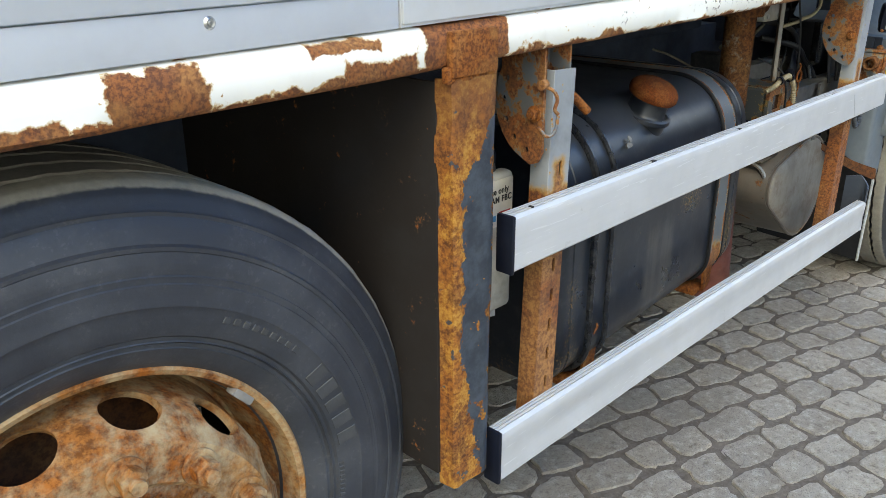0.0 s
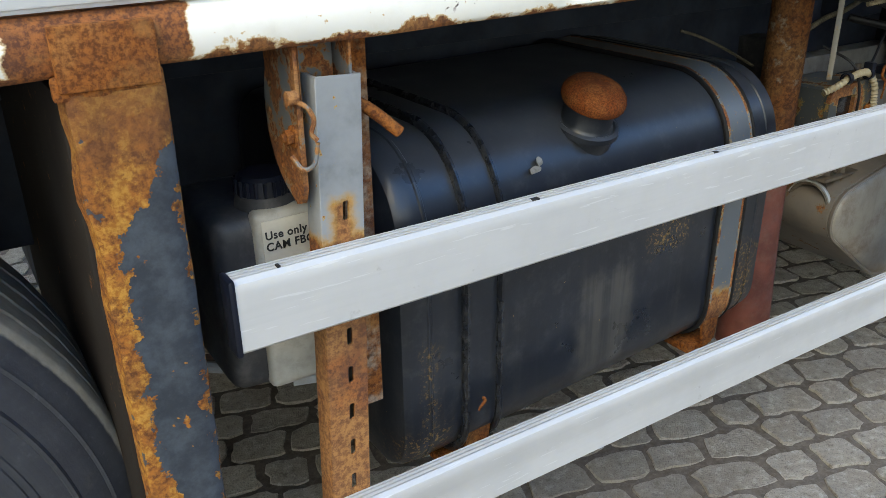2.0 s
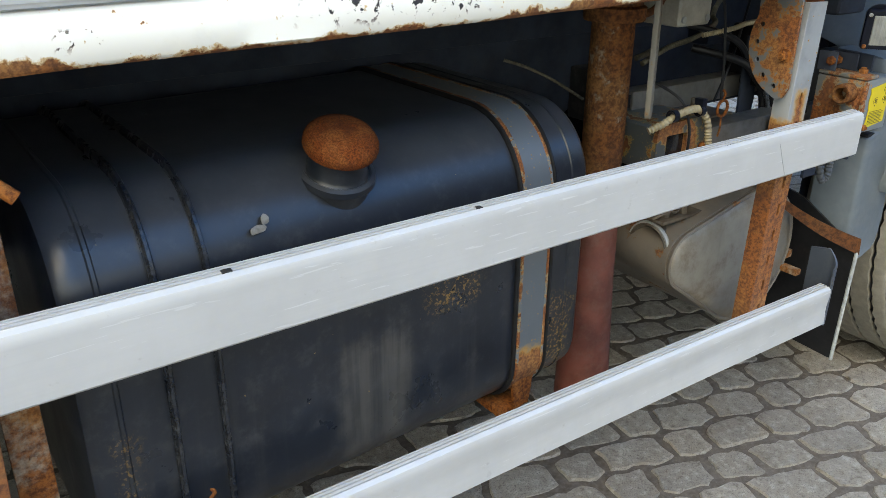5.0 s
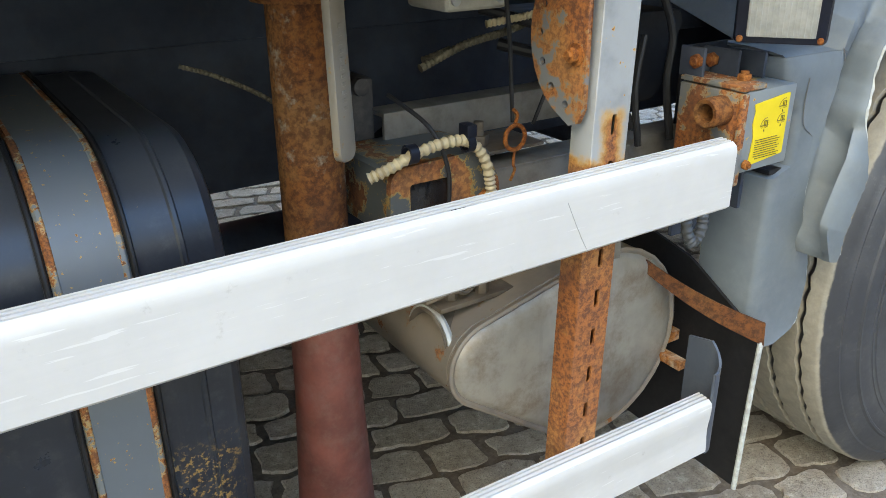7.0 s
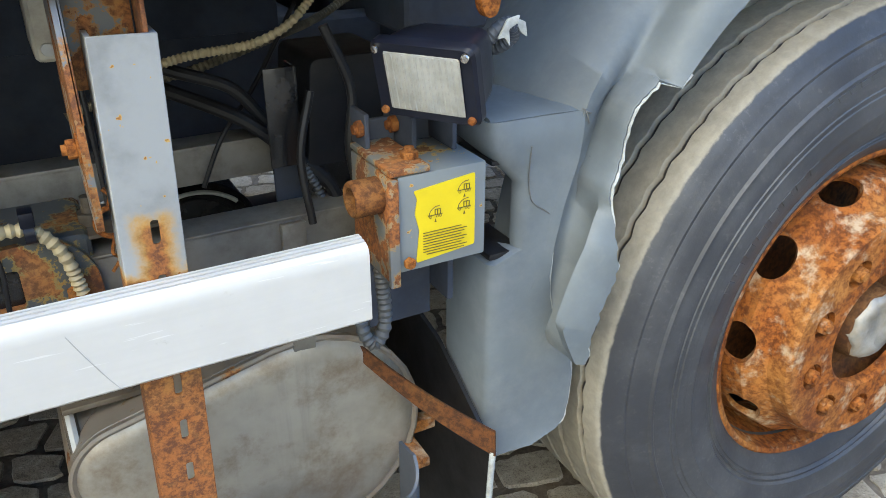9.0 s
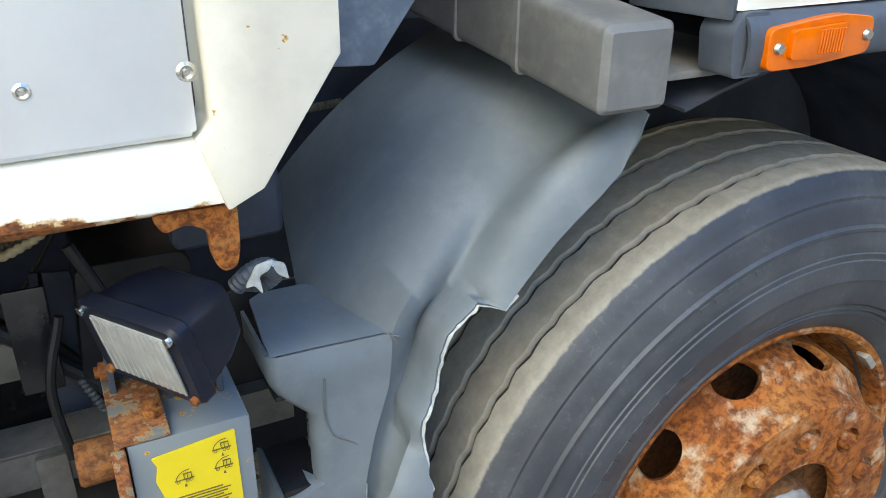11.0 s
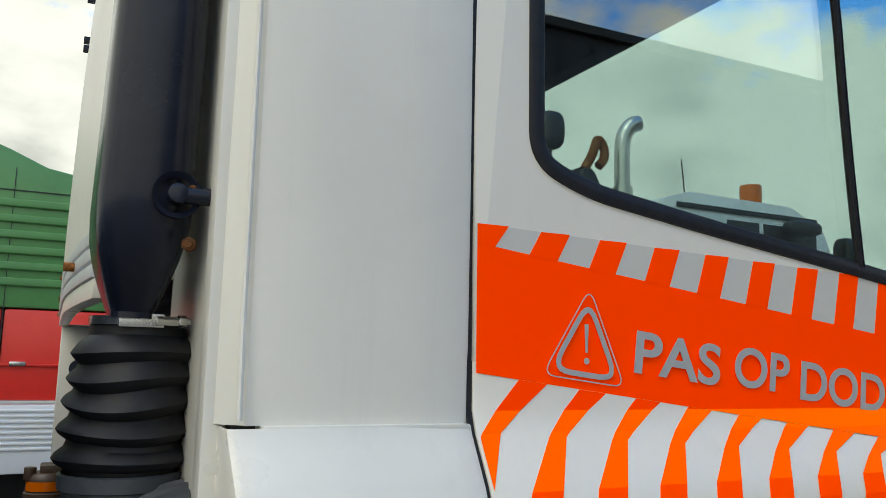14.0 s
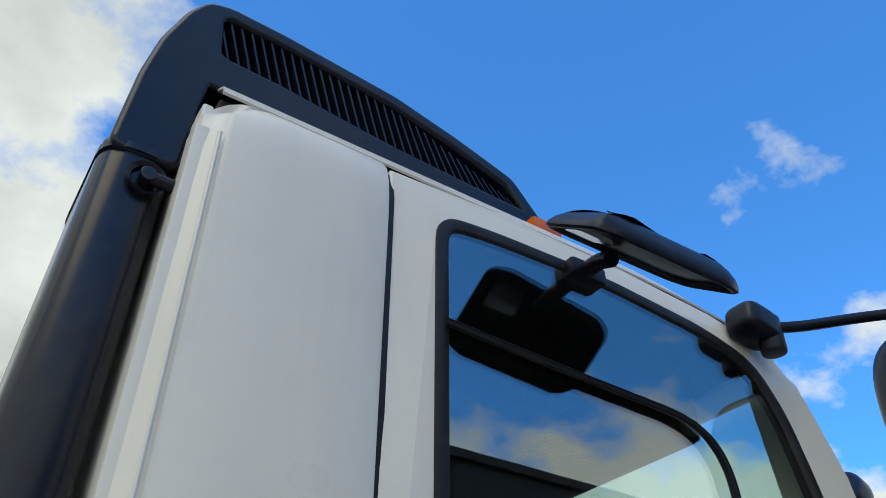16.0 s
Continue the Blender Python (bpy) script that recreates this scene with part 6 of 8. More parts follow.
part("loop_hose", merge(tube([(2.585, 1.0, 0.76), (2.585, 0.995, 0.70), (2.597, 0.99, 0.675), (2.612, 0.99, 0.70), (2.613, 1.0, 0.77)], 0.009, 10, 8, 0.002, 0.006)), M["grey_hose"], cb)

# work lamp on its rusty hook
U = Vector((0.052, -0.076, 0.001)).normalized()
F = Vector((-0.80, -0.548, -0.244)).normalized()
W = U.cross(F).normalized()
if W.z < 0:
    W = -W
LC = Vector((2.637, 0.931, 0.9915))
LM = Matrix(((U.x, W.x, F.x, LC.x), (U.y, W.y, F.y, LC.y), (U.z, W.z, F.z, LC.z), (0, 0, 0, 1)))


def lamped(bm):
    bm.transform(LM)
    return bm


def lamp_loop(w, h, r=0.012):
    return rounded([(-w, -h), (w, -h), (w, h), (-w, h)], r)


house = stacked([(-0.002, lamp_loop(0.0530, 0.0385, 0.010)), (0.002, lamp_loop(0.0555, 0.0405, 0.010)), (0.012, lamp_loop(0.0555, 0.0405, 0.010)), (0.016, lamp_loop(0.051, 0.037)), (0.045, lamp_loop(0.048, 0.034, 0.014)), (0.066, lamp_loop(0.041, 0.029, 0.014)), (0.076, lamp_loop(0.028, 0.019, 0.012))])
house.transform(Matrix(((1, 0, 0, 0), (0, 0, 1, 0), (0, -1, 0, 0), (0, 0, 0, 1))))
lamp = part("work_lamp", lamped(house), M["black"], truck, "black square work lamp with ribbed glass lens", angle=0.5)
glassy = part("lens", lamped(box(-0.0405, 0.0405, -0.0305, 0.0305, -0.002, 0.004, 0.004)), M["lens"], lamp, "clear ribbed lens")
each("lens_rib", [lamped(box(-0.039 + 0.0065 * i, -0.0365 + 0.0065 * i, -0.029, 0.029, 0.003, 0.0045, 0.0004, 1)) for i in range(13)], M["lens"], glassy)
for sx, sz in ((-1, -1), (1, -1), (-1, 1), (1, 1)):
    part("lamp_screw", lamped(merge(cyl((sx * 0.0475, sz * 0.0325, 0.001), (sx * 0.0475, sz * 0.0325, 0.006), 0.0042, 10, 0.001))), M["rust"] if sz < 0 else M["chrome"], lamp)
part("lamp_hook", merge(prism(rounded([(2.660, bz(2.68)), (2.726, bz(2.68)), (2.725, 1.062), (2.721, 1.046), (2.710, 1.043), (2.703, 1.054), (2.701, 1.082), (2.686, 1.090), (2.668, 1.084)], 0.006, 3), "y", 0.938, 0.952, 0.003)), M["rust"], lamp, "rusty hanging bracket")
part("lamp_cable", tube([(2.722, 0.962, 1.016), (2.735, 0.956, 1.030), (2.749, 0.958, 1.031), (2.757, 0.967, 1.018), (2.749, 0.978, 1.006), (2.738, 0.995, 1.000)], 0.0085, 12, 8, 0.001, 0.012), M["trim"], lamp)
part("loose_tape", merge(prism(rounded([(2.726, 1.021), (2.737, 1.040), (2.752, 1.043), (2.748, 1.034), (2.739, 1.030), (2.741, 1.012), (2.734, 1.022)], 0.002, 2), "y", 0.9445, 0.947, 0.0006), prism(rounded([(2.748, 1.040), (2.763, 1.034), (2.766, 1.018), (2.757, 1.024)], 0.002, 2), "y", 0.951, 0.954, 0.0006)), M["torn"], lamp, "torn pale tape round the cable")
part("junction_box", prism(rounded([(2.588, 0.84), (2.67, 0.84), (2.716, 0.955), (2.705, 0.972), (2.60, 0.972)], 0.012, 3), "y", 1.15, 1.27, 0.008, 3), M["rubber"], truck, "black plastic junction housing")
part("steel_angle", merge(box(2.534, 2.572, 1.118, 1.122, 0.86, 0.975, 0.001), box(2.568, 2.572, 1.118, 1.15, 0.86, 0.975, 0.001)), M["oily"], truck, "black steel angle")
part("cable_box", merge(box(2.69, 2.80, 1.08, 1.20, 1.0, 1.072, 0.012, 3)), M["chassis"], truck, "dark plastic cable box")

# ---- front mudguard, torn at its outer lip ----
FX, FZ = 3.39, 0.505
LIP = ((110, 0.668), (112.8, 0.668), (114.2, 0.647), (117.0, 0.630), (120, 0.622), (125.4, 0.615), (133.6, 0.599), (134.6, 0.622), (138.9, 0.627), (142.7, 0.606), (147.3, 0.600), (151.4, 0.573), (155.6, 0.546), (161, 0.545), (166, 0.546), (170, 0.541))


def lip(d):
    for (p, rp), (q, rq) in zip(LIP, LIP[1:]):
        if d <= q:
            return rp + (rq - rp) * max(0.0, (d - p) / (q - p))
    return LIP[-1][1]


rows = []
NA = 90
for i in range(NA + 1):
    d = 112.6 + (169.5 - 112.6) * i / NA
    th = radians(d)
    low = max(0.0, min(1.0, (d - 118) / 24))
    low = low * low * (3 - 2 * low)       # towards the bottom the guard hugs the tyre
    rag = (0.006 * noise.noise(Vector((d * 0.9, 0, 0))) + 0.004 * noise.noise(Vector((d * 2.7, 5, 0)))) if d > 134 else 0.0
    e = lip(d) + rag
    out = max(0.0, min(1.0, (d - 142) / 12))
    cut = (0.010 if d > 134 else 0.0) - 0.028 * out
    pts = [(1.33, 0.778), (1.24, 0.752), (1.16, 0.722), (1.10, 0.694), (1.06, 0.670), (1.03, 0.654), (1.01, 0.649), (0.99, 0.653), (0.972, 0.663), (0.960, 0.664)]
    flat = [(1.055, 0.690), (1.035, 0.686), (1.012, 0.682), (0.992, 0.676), (0.984, 0.664), (0.986, 0.650), (1.000, 0.634), (1.002, 0.622), (0.988, 0.612), (0.968, 0.606)]
    sink = 0.055 * max(0.0, min(1.0, (d - 140) / 18))
    fast = max(0.0, min(1.0, (d - 139) / 7))
    blend = [fast, fast, fast, (fast + low) / 2] + [low] * 6
    pts = [(y + (fy - y) * w, r + (fr - sink - r) * w) for (y, r), (fy, fr), w in zip(pts, flat, blend)]
    pts = [(y - 0.030 * out * max(0.0, (q - 5) / 4), r) for q, (y, r) in enumerate(pts)]
    rim = 0.70 if d < 150 else 0.649 - 0.0075 * (d - 156.7)
    pts = [(y, min(max(r, e + 0.004), max(rim, e + 0.004))) for y, r in pts]
    edge = [(0.950 + cut, max(e + 0.003, min(rim, 0.658 - 0.062 * low))), (0.943 + cut, max(e + 0.002, min(rim, 0.640 - 0.05 * low))), (0.939 + cut, e)]
    rows.append([(FX + r * math.cos(th), y, FZ + r * math.sin(th)) for y, r in pts + edge])
fend = part("mudguard", sheet(rows, 0.004), M["fender"], truck, "grey plastic mudguard with torn outer edge", angle=1.1)
rip = random.Random(8)
strip = []
for i in range(30, NA + 1):
    p, q = Vector(rows[i][-1]), Vector(rows[i][-3])
    u = (q - p).normalized()
    w = 0.004 + 0.010 * max(0.0, noise.noise(Vector((i * 0.21, 9, 0)))) + rip.uniform(0, 0.003)
    strip.append([tuple(p + Vector((0, -0.0016, 0)) - u * rip.uniform(0.0, 0.003)), tuple(p + Vector((0, -0.0030, 0)) + u * w * 0.5), tuple(p + Vector((0, -0.0012, 0)) + u * w)])
part("torn_edge", sheet(strip, 0.0012), M["torn"], fend, "pale torn plastic edge")
# rear part: step on top, recess, panel down to the flap, cracked off along one line
CR = [(2.873, 0.915), (2.868, 0.86), (2.850, 0.80), (2.838, 0.74), (2.836, 0.69), (2.845, 0.645), (2.872, 0.60), (2.884, 0.55), (2.882, 0.50), (2.874, 0.458), (2.822, 0.440)]


def crack_x(z):
    for (xa, za), (xb, zb) in zip(CR, CR[1:]):
        if z >= zb:
            return xa + (xb - xa) * (za - z) / (za - zb)
    return CR[-1][0]


rows2 = []
for i in range(33):
    z = 0.916 - (0.916 - 0.440) * i / 32
    xr = crack_x(min(z, 0.915)) + (0.003 * noise.noise(Vector((z * 60, 0, 0))) if z < 0.72 else 0)
    hole = 0.752 < z < 0.872
    x0 = (2.790 - 0.030 * max(0.0, (z - 0.842) / 0.03)) if hole else 2.752
    y0 = 0.988 + 0.5 * max(0.0, z - 0.907)
    rows2.append([(x0, y0 + (0.012 if hole else 0.102), z), (x0, y0 + 0.006, z), (x0 + 0.006, y0, z)] + [(x0 + 0.006 + (xr - x0 - 0.006) * q / 5, y0 - 0.006 * (q / 5) ** 1.6, z) for q in range(1, 6)])
part("guard_panel", sheet(rows2, 0.004), M["fender"], fend, angle=0.9)
part("step_top", sheet([[(2.751 + 0.001 * q, 0.9935, 0.9165), (2.752, 0.999, 0.9195), (2.752, 1.02, 0.922), (2.756, 1.06, 0.924), (2.760, 1.10, 0.924)] if q == 0 else [(xs, 0.9935 - 0.006 * ((xs - 2.752) / 0.121) ** 1.6, 0.9165), (xs, 0.999, 0.9195), (xs, 1.02, 0.9215), (xs - 0.001, 1.06, 0.9235), (xs - 0.006, 1.11, 0.924)] for q, xs in enumerate((2.752, 2.78, 2.81, 2.84, 2.86, 2.873))], 0.004, True), M["fender"], fend, "moulded step of the mudguard", angle=0.9)
# black back and edges stand in for the shade deep in the recess
part("recess_back", box(2.70, 2.82, 1.13, 1.135, 0.70, 0.92, 0.001), M["rubber"], fend)
each("recess_edge", [box(2.752, 2.80, 0.99, 1.07, 0.866, 0.872, 0.002), box(2.752, 2.80, 0.99, 1.07, 0.744, 0.752, 0.002)], M["rubber"], fend)
part("crack", tube([(x, 0.9815, z) for x, z in ((2.800, 0.885), (2.798, 0.845), (2.805, 0.815), (2.826, 0.798), (2.836, 0.785), (2.834, 0.75), (2.833, 0.72))], 0.0009, 6, 5), M["greybox"], fend)
part("broken_edge", tube([(crack_x(z) + 0.001, 0.981, z) for z in [0.74 - 0.295 * q / 16 for q in range(17)]], 0.0020, 6, 2), M["torn"], fend)
part("star_crack", merge(*[tube([(2.873, 0.981, 0.917), (2.873 + a * 0.5, 0.981 - 0.002, 0.917 + b * 0.5), (2.873 + a, 0.980, 0.917 + b)], 0.0009, 6, 3) for a, b in ((0.006, -0.016), (-0.006, 0.004), (0.008, -0.004))]), M["greybox"], fend)
rnd0 = random.Random(3)
for i in range(26):
    row = rows[rnd0.randrange(5, 60)]
    c = rnd0.randrange(1, 8)
    p = Vector(row[c]).lerp(Vector(row[c + 1]), rnd0.random())
    r = rnd0.uniform(0.0012, 0.0036)
    part("dirt_fleck", (lambda b: (b.transform(T(p)), b)[1])(box(-r, r, -r * 0.7, r * 0.7, -r * 0.6, r * 0.6, r * 0.3, 1)), M["chassis"] if i % 3 else M["torn"], fend)

# mud flap
flap = part("mud_flap", prism(rounded([(0.952, 0.20), (1.30, 0.22), (1.30, 0.62), (1.10, 0.575), (0.952, 0.49)], 0.01, 3), "x", 2.738, 2.744), M["rubber"], truck, "black rubber mud flap with pale edge strip")
part("flap_edge", tube([(2.741, 0.950, 0.485), (2.737, 0.949, 0.42), (2.735, 0.949, 0.33), (2.735, 0.95, 0.20)], 0.0045, 8, 5), M["torn"], flap, "pale worn edge strip")
part("flap_strap", sheet([[(2.600 + 0.141 * t, 1.115 - 0.168 * t, 0.625 - 0.107 * t - 0.012 * math.sin(math.pi * t)), (2.602 + 0.139 * t, 1.108 - 0.164 * t, 0.602 - 0.122 * t - 0.012 * math.sin(math.pi * t))] for t in [q / 12 for q in range(13)]], 0.004), M["rust_dark"], flap, "bent rusty steel strap")
part("flap_bracket", merge(box(2.66, 2.735, 1.10, 1.12, 0.42, 0.44, 0.002), box(2.68, 2.70, 1.05, 1.25, 0.40, 0.415, 0.002), box(2.55, 2.72, 1.14, 1.16, 0.40, 0.43, 0.002)), M["rust_pale"], flap)

# ---- behind the cab ----


def cross_box(y, lo=1.136, hi=1.217, grow=0.0):
    k = (y - 0.91) / 0.43
    return rounded([(3.048 - 0.034 * k - grow, lo + 0.05 * k - grow), (3.127 - 0.034 * k + grow, lo + 0.05 * k - grow), (3.127 - 0.034 * k + grow, hi + 0.05 * k + grow), (3.048 - 0.034 * k - grow, hi + 0.05 * k + grow)], 0.010, 4)


gbox = part("cab_support_box", stacked([(0.908, [tuple(p) for p in inset(cross_box(0.908), 0.006)]), (0.914, cross_box(0.914)), (1.0, cross_box(1.0))] + [(1.0 + 0.06 * i, cross_box(1.0 + 0.06 * i)) for i in range(1, 12)]), M["greybox"], truck, "weathered grey plastic box beam behind the cab", angle=0.5)
for y in (1.035, 1.15):
    part("rib_band", stacked([(y, cross_box(y, grow=0.0005)), (y + 0.001, cross_box(y, grow=0.0024)), (y + 0.007, cross_box(y + 0.007, grow=0.0024)), (y + 0.010, cross_box(y + 0.008, grow=0.0005))]), M["greybox"], gbox)
part("box_lid", prism(rounded([(3.125, 0.93), (3.30, 0.93), (3.30, 1.35), (3.10, 1.35)], 0.02, 3), "z", 1.155, 1.163, 0.002), M["greybox"], truck)

bp = part("corner_column", prism([(2.80, 1.192), (2.858, 1.188), (2.900, 1.245), (2.896, 1.30), (2.893, 1.8), (2.80, 1.8)], "y", 0.968, 1.35, 0.006), M["bluepost"], truck, "blue-grey steel column with chalky stains")
part("weld_line", tube([(2.822, 0.966, 1.262), (2.85, 0.965, 1.268), (2.868, 0.965, 1.262), (2.898, 0.966, 1.245)], 0.003, 6, 5), M["chassis"], bp)
crank = part("crank_handle", tube([(2.822, 0.955, 1.60), (2.820, 0.953, 1.51), (2.820, 0.952, 1.475), (2.823, 0.949, 1.457), (2.833, 0.945, 1.447), (2.846, 0.94, 1.447)], 0.0085, 14, 6), M["rust_dark"], bp, "rusty spring-loaded crank handle")
part("crank_knob", lathe([(0.0, 0.034), (0.011, 0.034), (0.0135, 0.030), (0.0135, 0.003), (0.011, 0.0), (0.0, 0.0)], (2.838, 0.942, 1.447), "x", 20), M["bluepost"], crank)
each("spring_coil", [lathe([(0.010, 0.0), (0.0145, 0.002), (0.010, 0.004)], (2.821, 0.954, 1.505 + 0.0055 * i), "z", 18) for i in range(9)], M["rust"], crank)

# air filter: drum with radial ribs, ribbed housing, pipe, bellows
AX, AZ, AY = 3.166, 1.402, 1.046
drum = part("air_filter", lathe([(0.0, 0.016), (0.050, 0.016), (0.052, 0.012), (0.122, 0.012), (0.124, 0.002), (0.128, -0.001), (0.134, 0.0), (0.141, 0.006), (0.146, 0.016), (0.147, 0.03), (0.151, 0.031), (0.153, 0.036), (0.151, 0.042), (0.147, 0.043), (0.148, 0.06), (0.152, 0.064), (0.150, 0.07), (0.140, 0.075), (0.138, 0.38), (0.0, 0.40)], (AX, AY, AZ), "y", 96), M["filter"], truck, "grey plastic air filter drum with radial ribs", angle=0.5)
for i in range(24):
    a = 2 * math.pi * (i + 0.5) / 24
    rib = box(0.050, 0.124, 0.0035, 0.014, -0.0013, 0.0013, 0.0005, 1)
    rib.transform(T((AX, AY, AZ)) @ Matrix.Rotation(-a, 4, "Y"))
    part("rib", rib, M["filter"], drum)
for i in range(9):
    y = AY + 0.095 + 0.030 * i
    part("housing_rib", lathe([(0.136, 0.0), (0.152, 0.001), (0.152, 0.0035), (0.136, 0.0045)], (AX - 0.006, y, AZ), "y", 60, a0=95, a1=275), M["filter"], drum)
for d in (176, 189, 202, 216):
    a = radians(d)
    bar = box(0.136, 0.158, 0.075, 0.36, -0.0018, 0.0018, 0.0006, 1)
    bar.transform(T((AX - 0.006, AY, AZ)) @ Matrix.Rotation(-a, 4, "Y"))
    part("housing_bar", bar, M["filter"], drum)
part("housing_neck", prism([(3.030, 1.40), (3.075, 1.55), (3.15, 1.55), (3.16, 1.40)], "y", 1.125, 1.235, 0.02, 3), M["filter"], drum)
part("clip", merge(tube([(3.018, 1.030, 1.452), (3.008, 1.028, 1.462), (3.012, 1.06, 1.466), (3.03, 1.07, 1.463)], 0.0022, 6, 5), tube([(3.012, 1.028, 1.447), (3.006, 1.05, 1.452), (3.03, 1.06, 1.455), (3.035, 1.03, 1.45)], 0.0022, 6, 5)), M["chrome"], drum, "wire spring clip")
part("clip_block", box(3.024, 3.034, 1.024, 1.05, 1.446, 1.464, 0.002), M["filter"], drum)
part("rusty_clip", merge(tube([(3.064, 1.030, 1.310), (3.056, 1.026, 1.300), (3.062, 1.024, 1.290), (3.072, 1.026, 1.296), (3.078, 1.026, 1.282), (3.072, 1.026, 1.272)], 0.0012, 6, 6), tube([(3.072, 1.028, 1.308), (3.082, 1.024, 1.298), (3.086, 1.026, 1.286)], 0.0012, 6, 6)), M["rust_dark"], drum)
part("foot_plate", merge(prism([(3.030, 1.238), (3.115, 1.238), (3.105, 1.30), (3.030, 1.38)], "y", 1.11, 1.118, 0.002), box(3.02, 3.10, 1.118, 1.25, 1.236, 1.242, 0.002)), M["filter"], drum)
BX, BY = 3.086, 1.168
part("intake_pipe", lathe([(0.066, -0.03), (0.064, 0.09), (0.069, 0.092), (0.070, 0.108), (0.066, 0.110)], (BX, BY, 1.448), "z", 40), M["filter"], drum)
prof = [(0.062, -0.004)]
for i in range(5):
    z = 0.006 + i * 0.0305
    w = 0.078 - 0.001 * i
    prof += [(0.064, z), (w - 0.004, z + 0.006), (w, z + 0.0115), (w - 0.003, z + 0.017), (0.066, z + 0.024)]
prof += [(0.056, 0.160), (0.055, 0.172)]
bel = lathe(prof, (BX, BY, 1.556), "z", 48)
for v in bel.verts:
    t = (v.co.z - 1.556) / 0.17
    v.co.x += 0.010 * math.sin(t * 2.2) * t
    v.co.z += 0.006 * math.sin(math.atan2(v.co.y - BY, v.co.x - BX) * 2 + t * 5) * (1 - abs(2 * t - 1))
part("bellows", bel, M["rubber"], truck, "black rubber intake bellows")
part("hose_clamp", merge(lathe([(0.0555, -0.005), (0.0575, -0.005), (0.0575, 0.005), (0.0555, 0.005)], (BX + 0.008, BY, 1.733), "z", 40, closed=True), cyl((BX + 0.02, BY - 0.062, 1.733), (BX + 0.055, BY - 0.052, 1.733), 0.006, 10), hexnut((BX + 0.045, BY - 0.055, 1.733), (1, 0.2, 0), 0.016, 0.010), box(BX - 0.02, BX + 0.03, BY - 0.062, BY - 0.054, 1.725, 1.741, 0.002)), M["chrome"], truck, "steel hose clamp with screw")
# snorkel: tall duct up the back of the cab, then across the roof
def duct_loop(z):
    t = max(0.0, min(1.0, (z - 1.742) / 0.12))
    k = 0.45 + 0.55 * math.sin(t * math.pi / 2)
    u = (z - 1.74) / 1.0
    cx, cy = 3.080 + 0.019 * u, 1.150
    w, d = 0.053 * k * (1 - 0.12 * max(0.0, u)), 0.118 * k
    return [(cx + p, cy + q, z) for p, q in rounded([(-w, -d), (w, -d), (w, d), (-w, d)], 0.045 * k, 6)]


def stack3(loops):
    bm = bmesh.new()
    v = [[bm.verts.new(p) for p in loop] for loop in loops]
    m = len(v[0])
    for a, b in zip(v, v[1:]):
        for i in range(m):
            bm.faces.new((a[i], a[(i + 1) % m], b[(i + 1) % m], b[i]))
    bm.faces.new(v[0]), bm.faces.new(v[-1])
    bmesh.ops.recalc_face_normals(bm, faces=bm.faces)
    return bm


snork = part("intake_duct", stack3([duct_loop(z) for z in (1.735, 1.742, 1.75, 1.762, 1.78, 1.80, 1.83, 1.865, 1.95, 2.1, 2.3, 2.45, 2.58)]), M["duct"], truck, "satin black intake duct up the cab back", angle=0.6)
part("duct_collar", stack3([[(x + (x - 3.09) * g, y + (y - 1.15) * g, z) for x, y, _ in duct_loop(2.56)] for z, g in ((2.555, 0.0), (2.556, 0.05), (2.567, 0.05), (2.568, 0.0))]), M["duct"], snork)
for z in (1.868, 2.515):
    part("duct_lug", merge(lathe([(0.020, 0.0), (0.026, -0.004), (0.026, 0.006), (0.020, 0.008)], (3.110, 1.026, z), "y", 28), cyl((3.11, 1.04, z), (3.11, 1.012, z), 0.011, 16, 0.002), cyl((3.11, 1.022, z), (3.145, 1.022, z), 0.010, 12)), M["duct"], snork)
each("duct_bolt", [hexnut((3.128, 1.030, 1.872), (-0.3, -1, 0), 0.017, 0.010), hexnut((3.128, 1.034, 1.815), (-0.3, -1, 0), 0.017, 0.010)], M["rust_dark"], snork)

# ---- cab ----
REAR, GAP = 3.146, 3.436


def side_y(z):
    """How far out the cab's side lies at a height."""
    pts = [(1.05, 0.897), (1.20, 0.892), (1.50, 0.886), (1.530, 0.888), (1.555, 0.896), (1.615, 0.934), (1.64, 0.943), (1.70, 0.946), (2.20, 0.953), (2.55, 0.957), (2.62, 0.961), (2.66, 0.972), (2.70, 0.998), (2.73, 1.04), (2.75, 1.12), (2.76, 1.3)]
    for (a, ya), (b, yb) in zip(pts, pts[1:]):
        if z <= b:
            t = max(0.0, (z - a) / (b - a))
            return ya + (yb - ya) * t
    return 1.3


ZS = [1.224, 1.30, 1.40, 1.48, 1.51, 1.53, 1.545, 1.56, 1.58, 1.60, 1.615, 1.624]
rows = []
for z in ZS:                                            # lower corner panel bulges out over the wheel
    t = max(0.0, min(1.0, (z - 1.42) / 0.2))
    xl = 3.181 - 0.018 * t
    y = side_y(z)
    rows.append([(REAR, 1.02, z), (REAR, 0.998, z), (REAR + 0.006, 0.992, z), (REAR + 0.014, 0.984, z), (xl - 0.005, y + 0.010 + 0.008 * t, z), (xl - 0.001, y + 0.004, z), (xl + 0.006, y, z), (3.30, y - 0.001, z), (3.40, y, z), (GAP - 0.010, y, z), (GAP - 0.0035, y + 0.003, z), (GAP - 0.003, y + 0.03, z)])
cab = part("cab_corner_panel", sheet(rows, 0.003), M["white"], truck, "off-white painted cab corner panel", angle=0.5)
rows = []
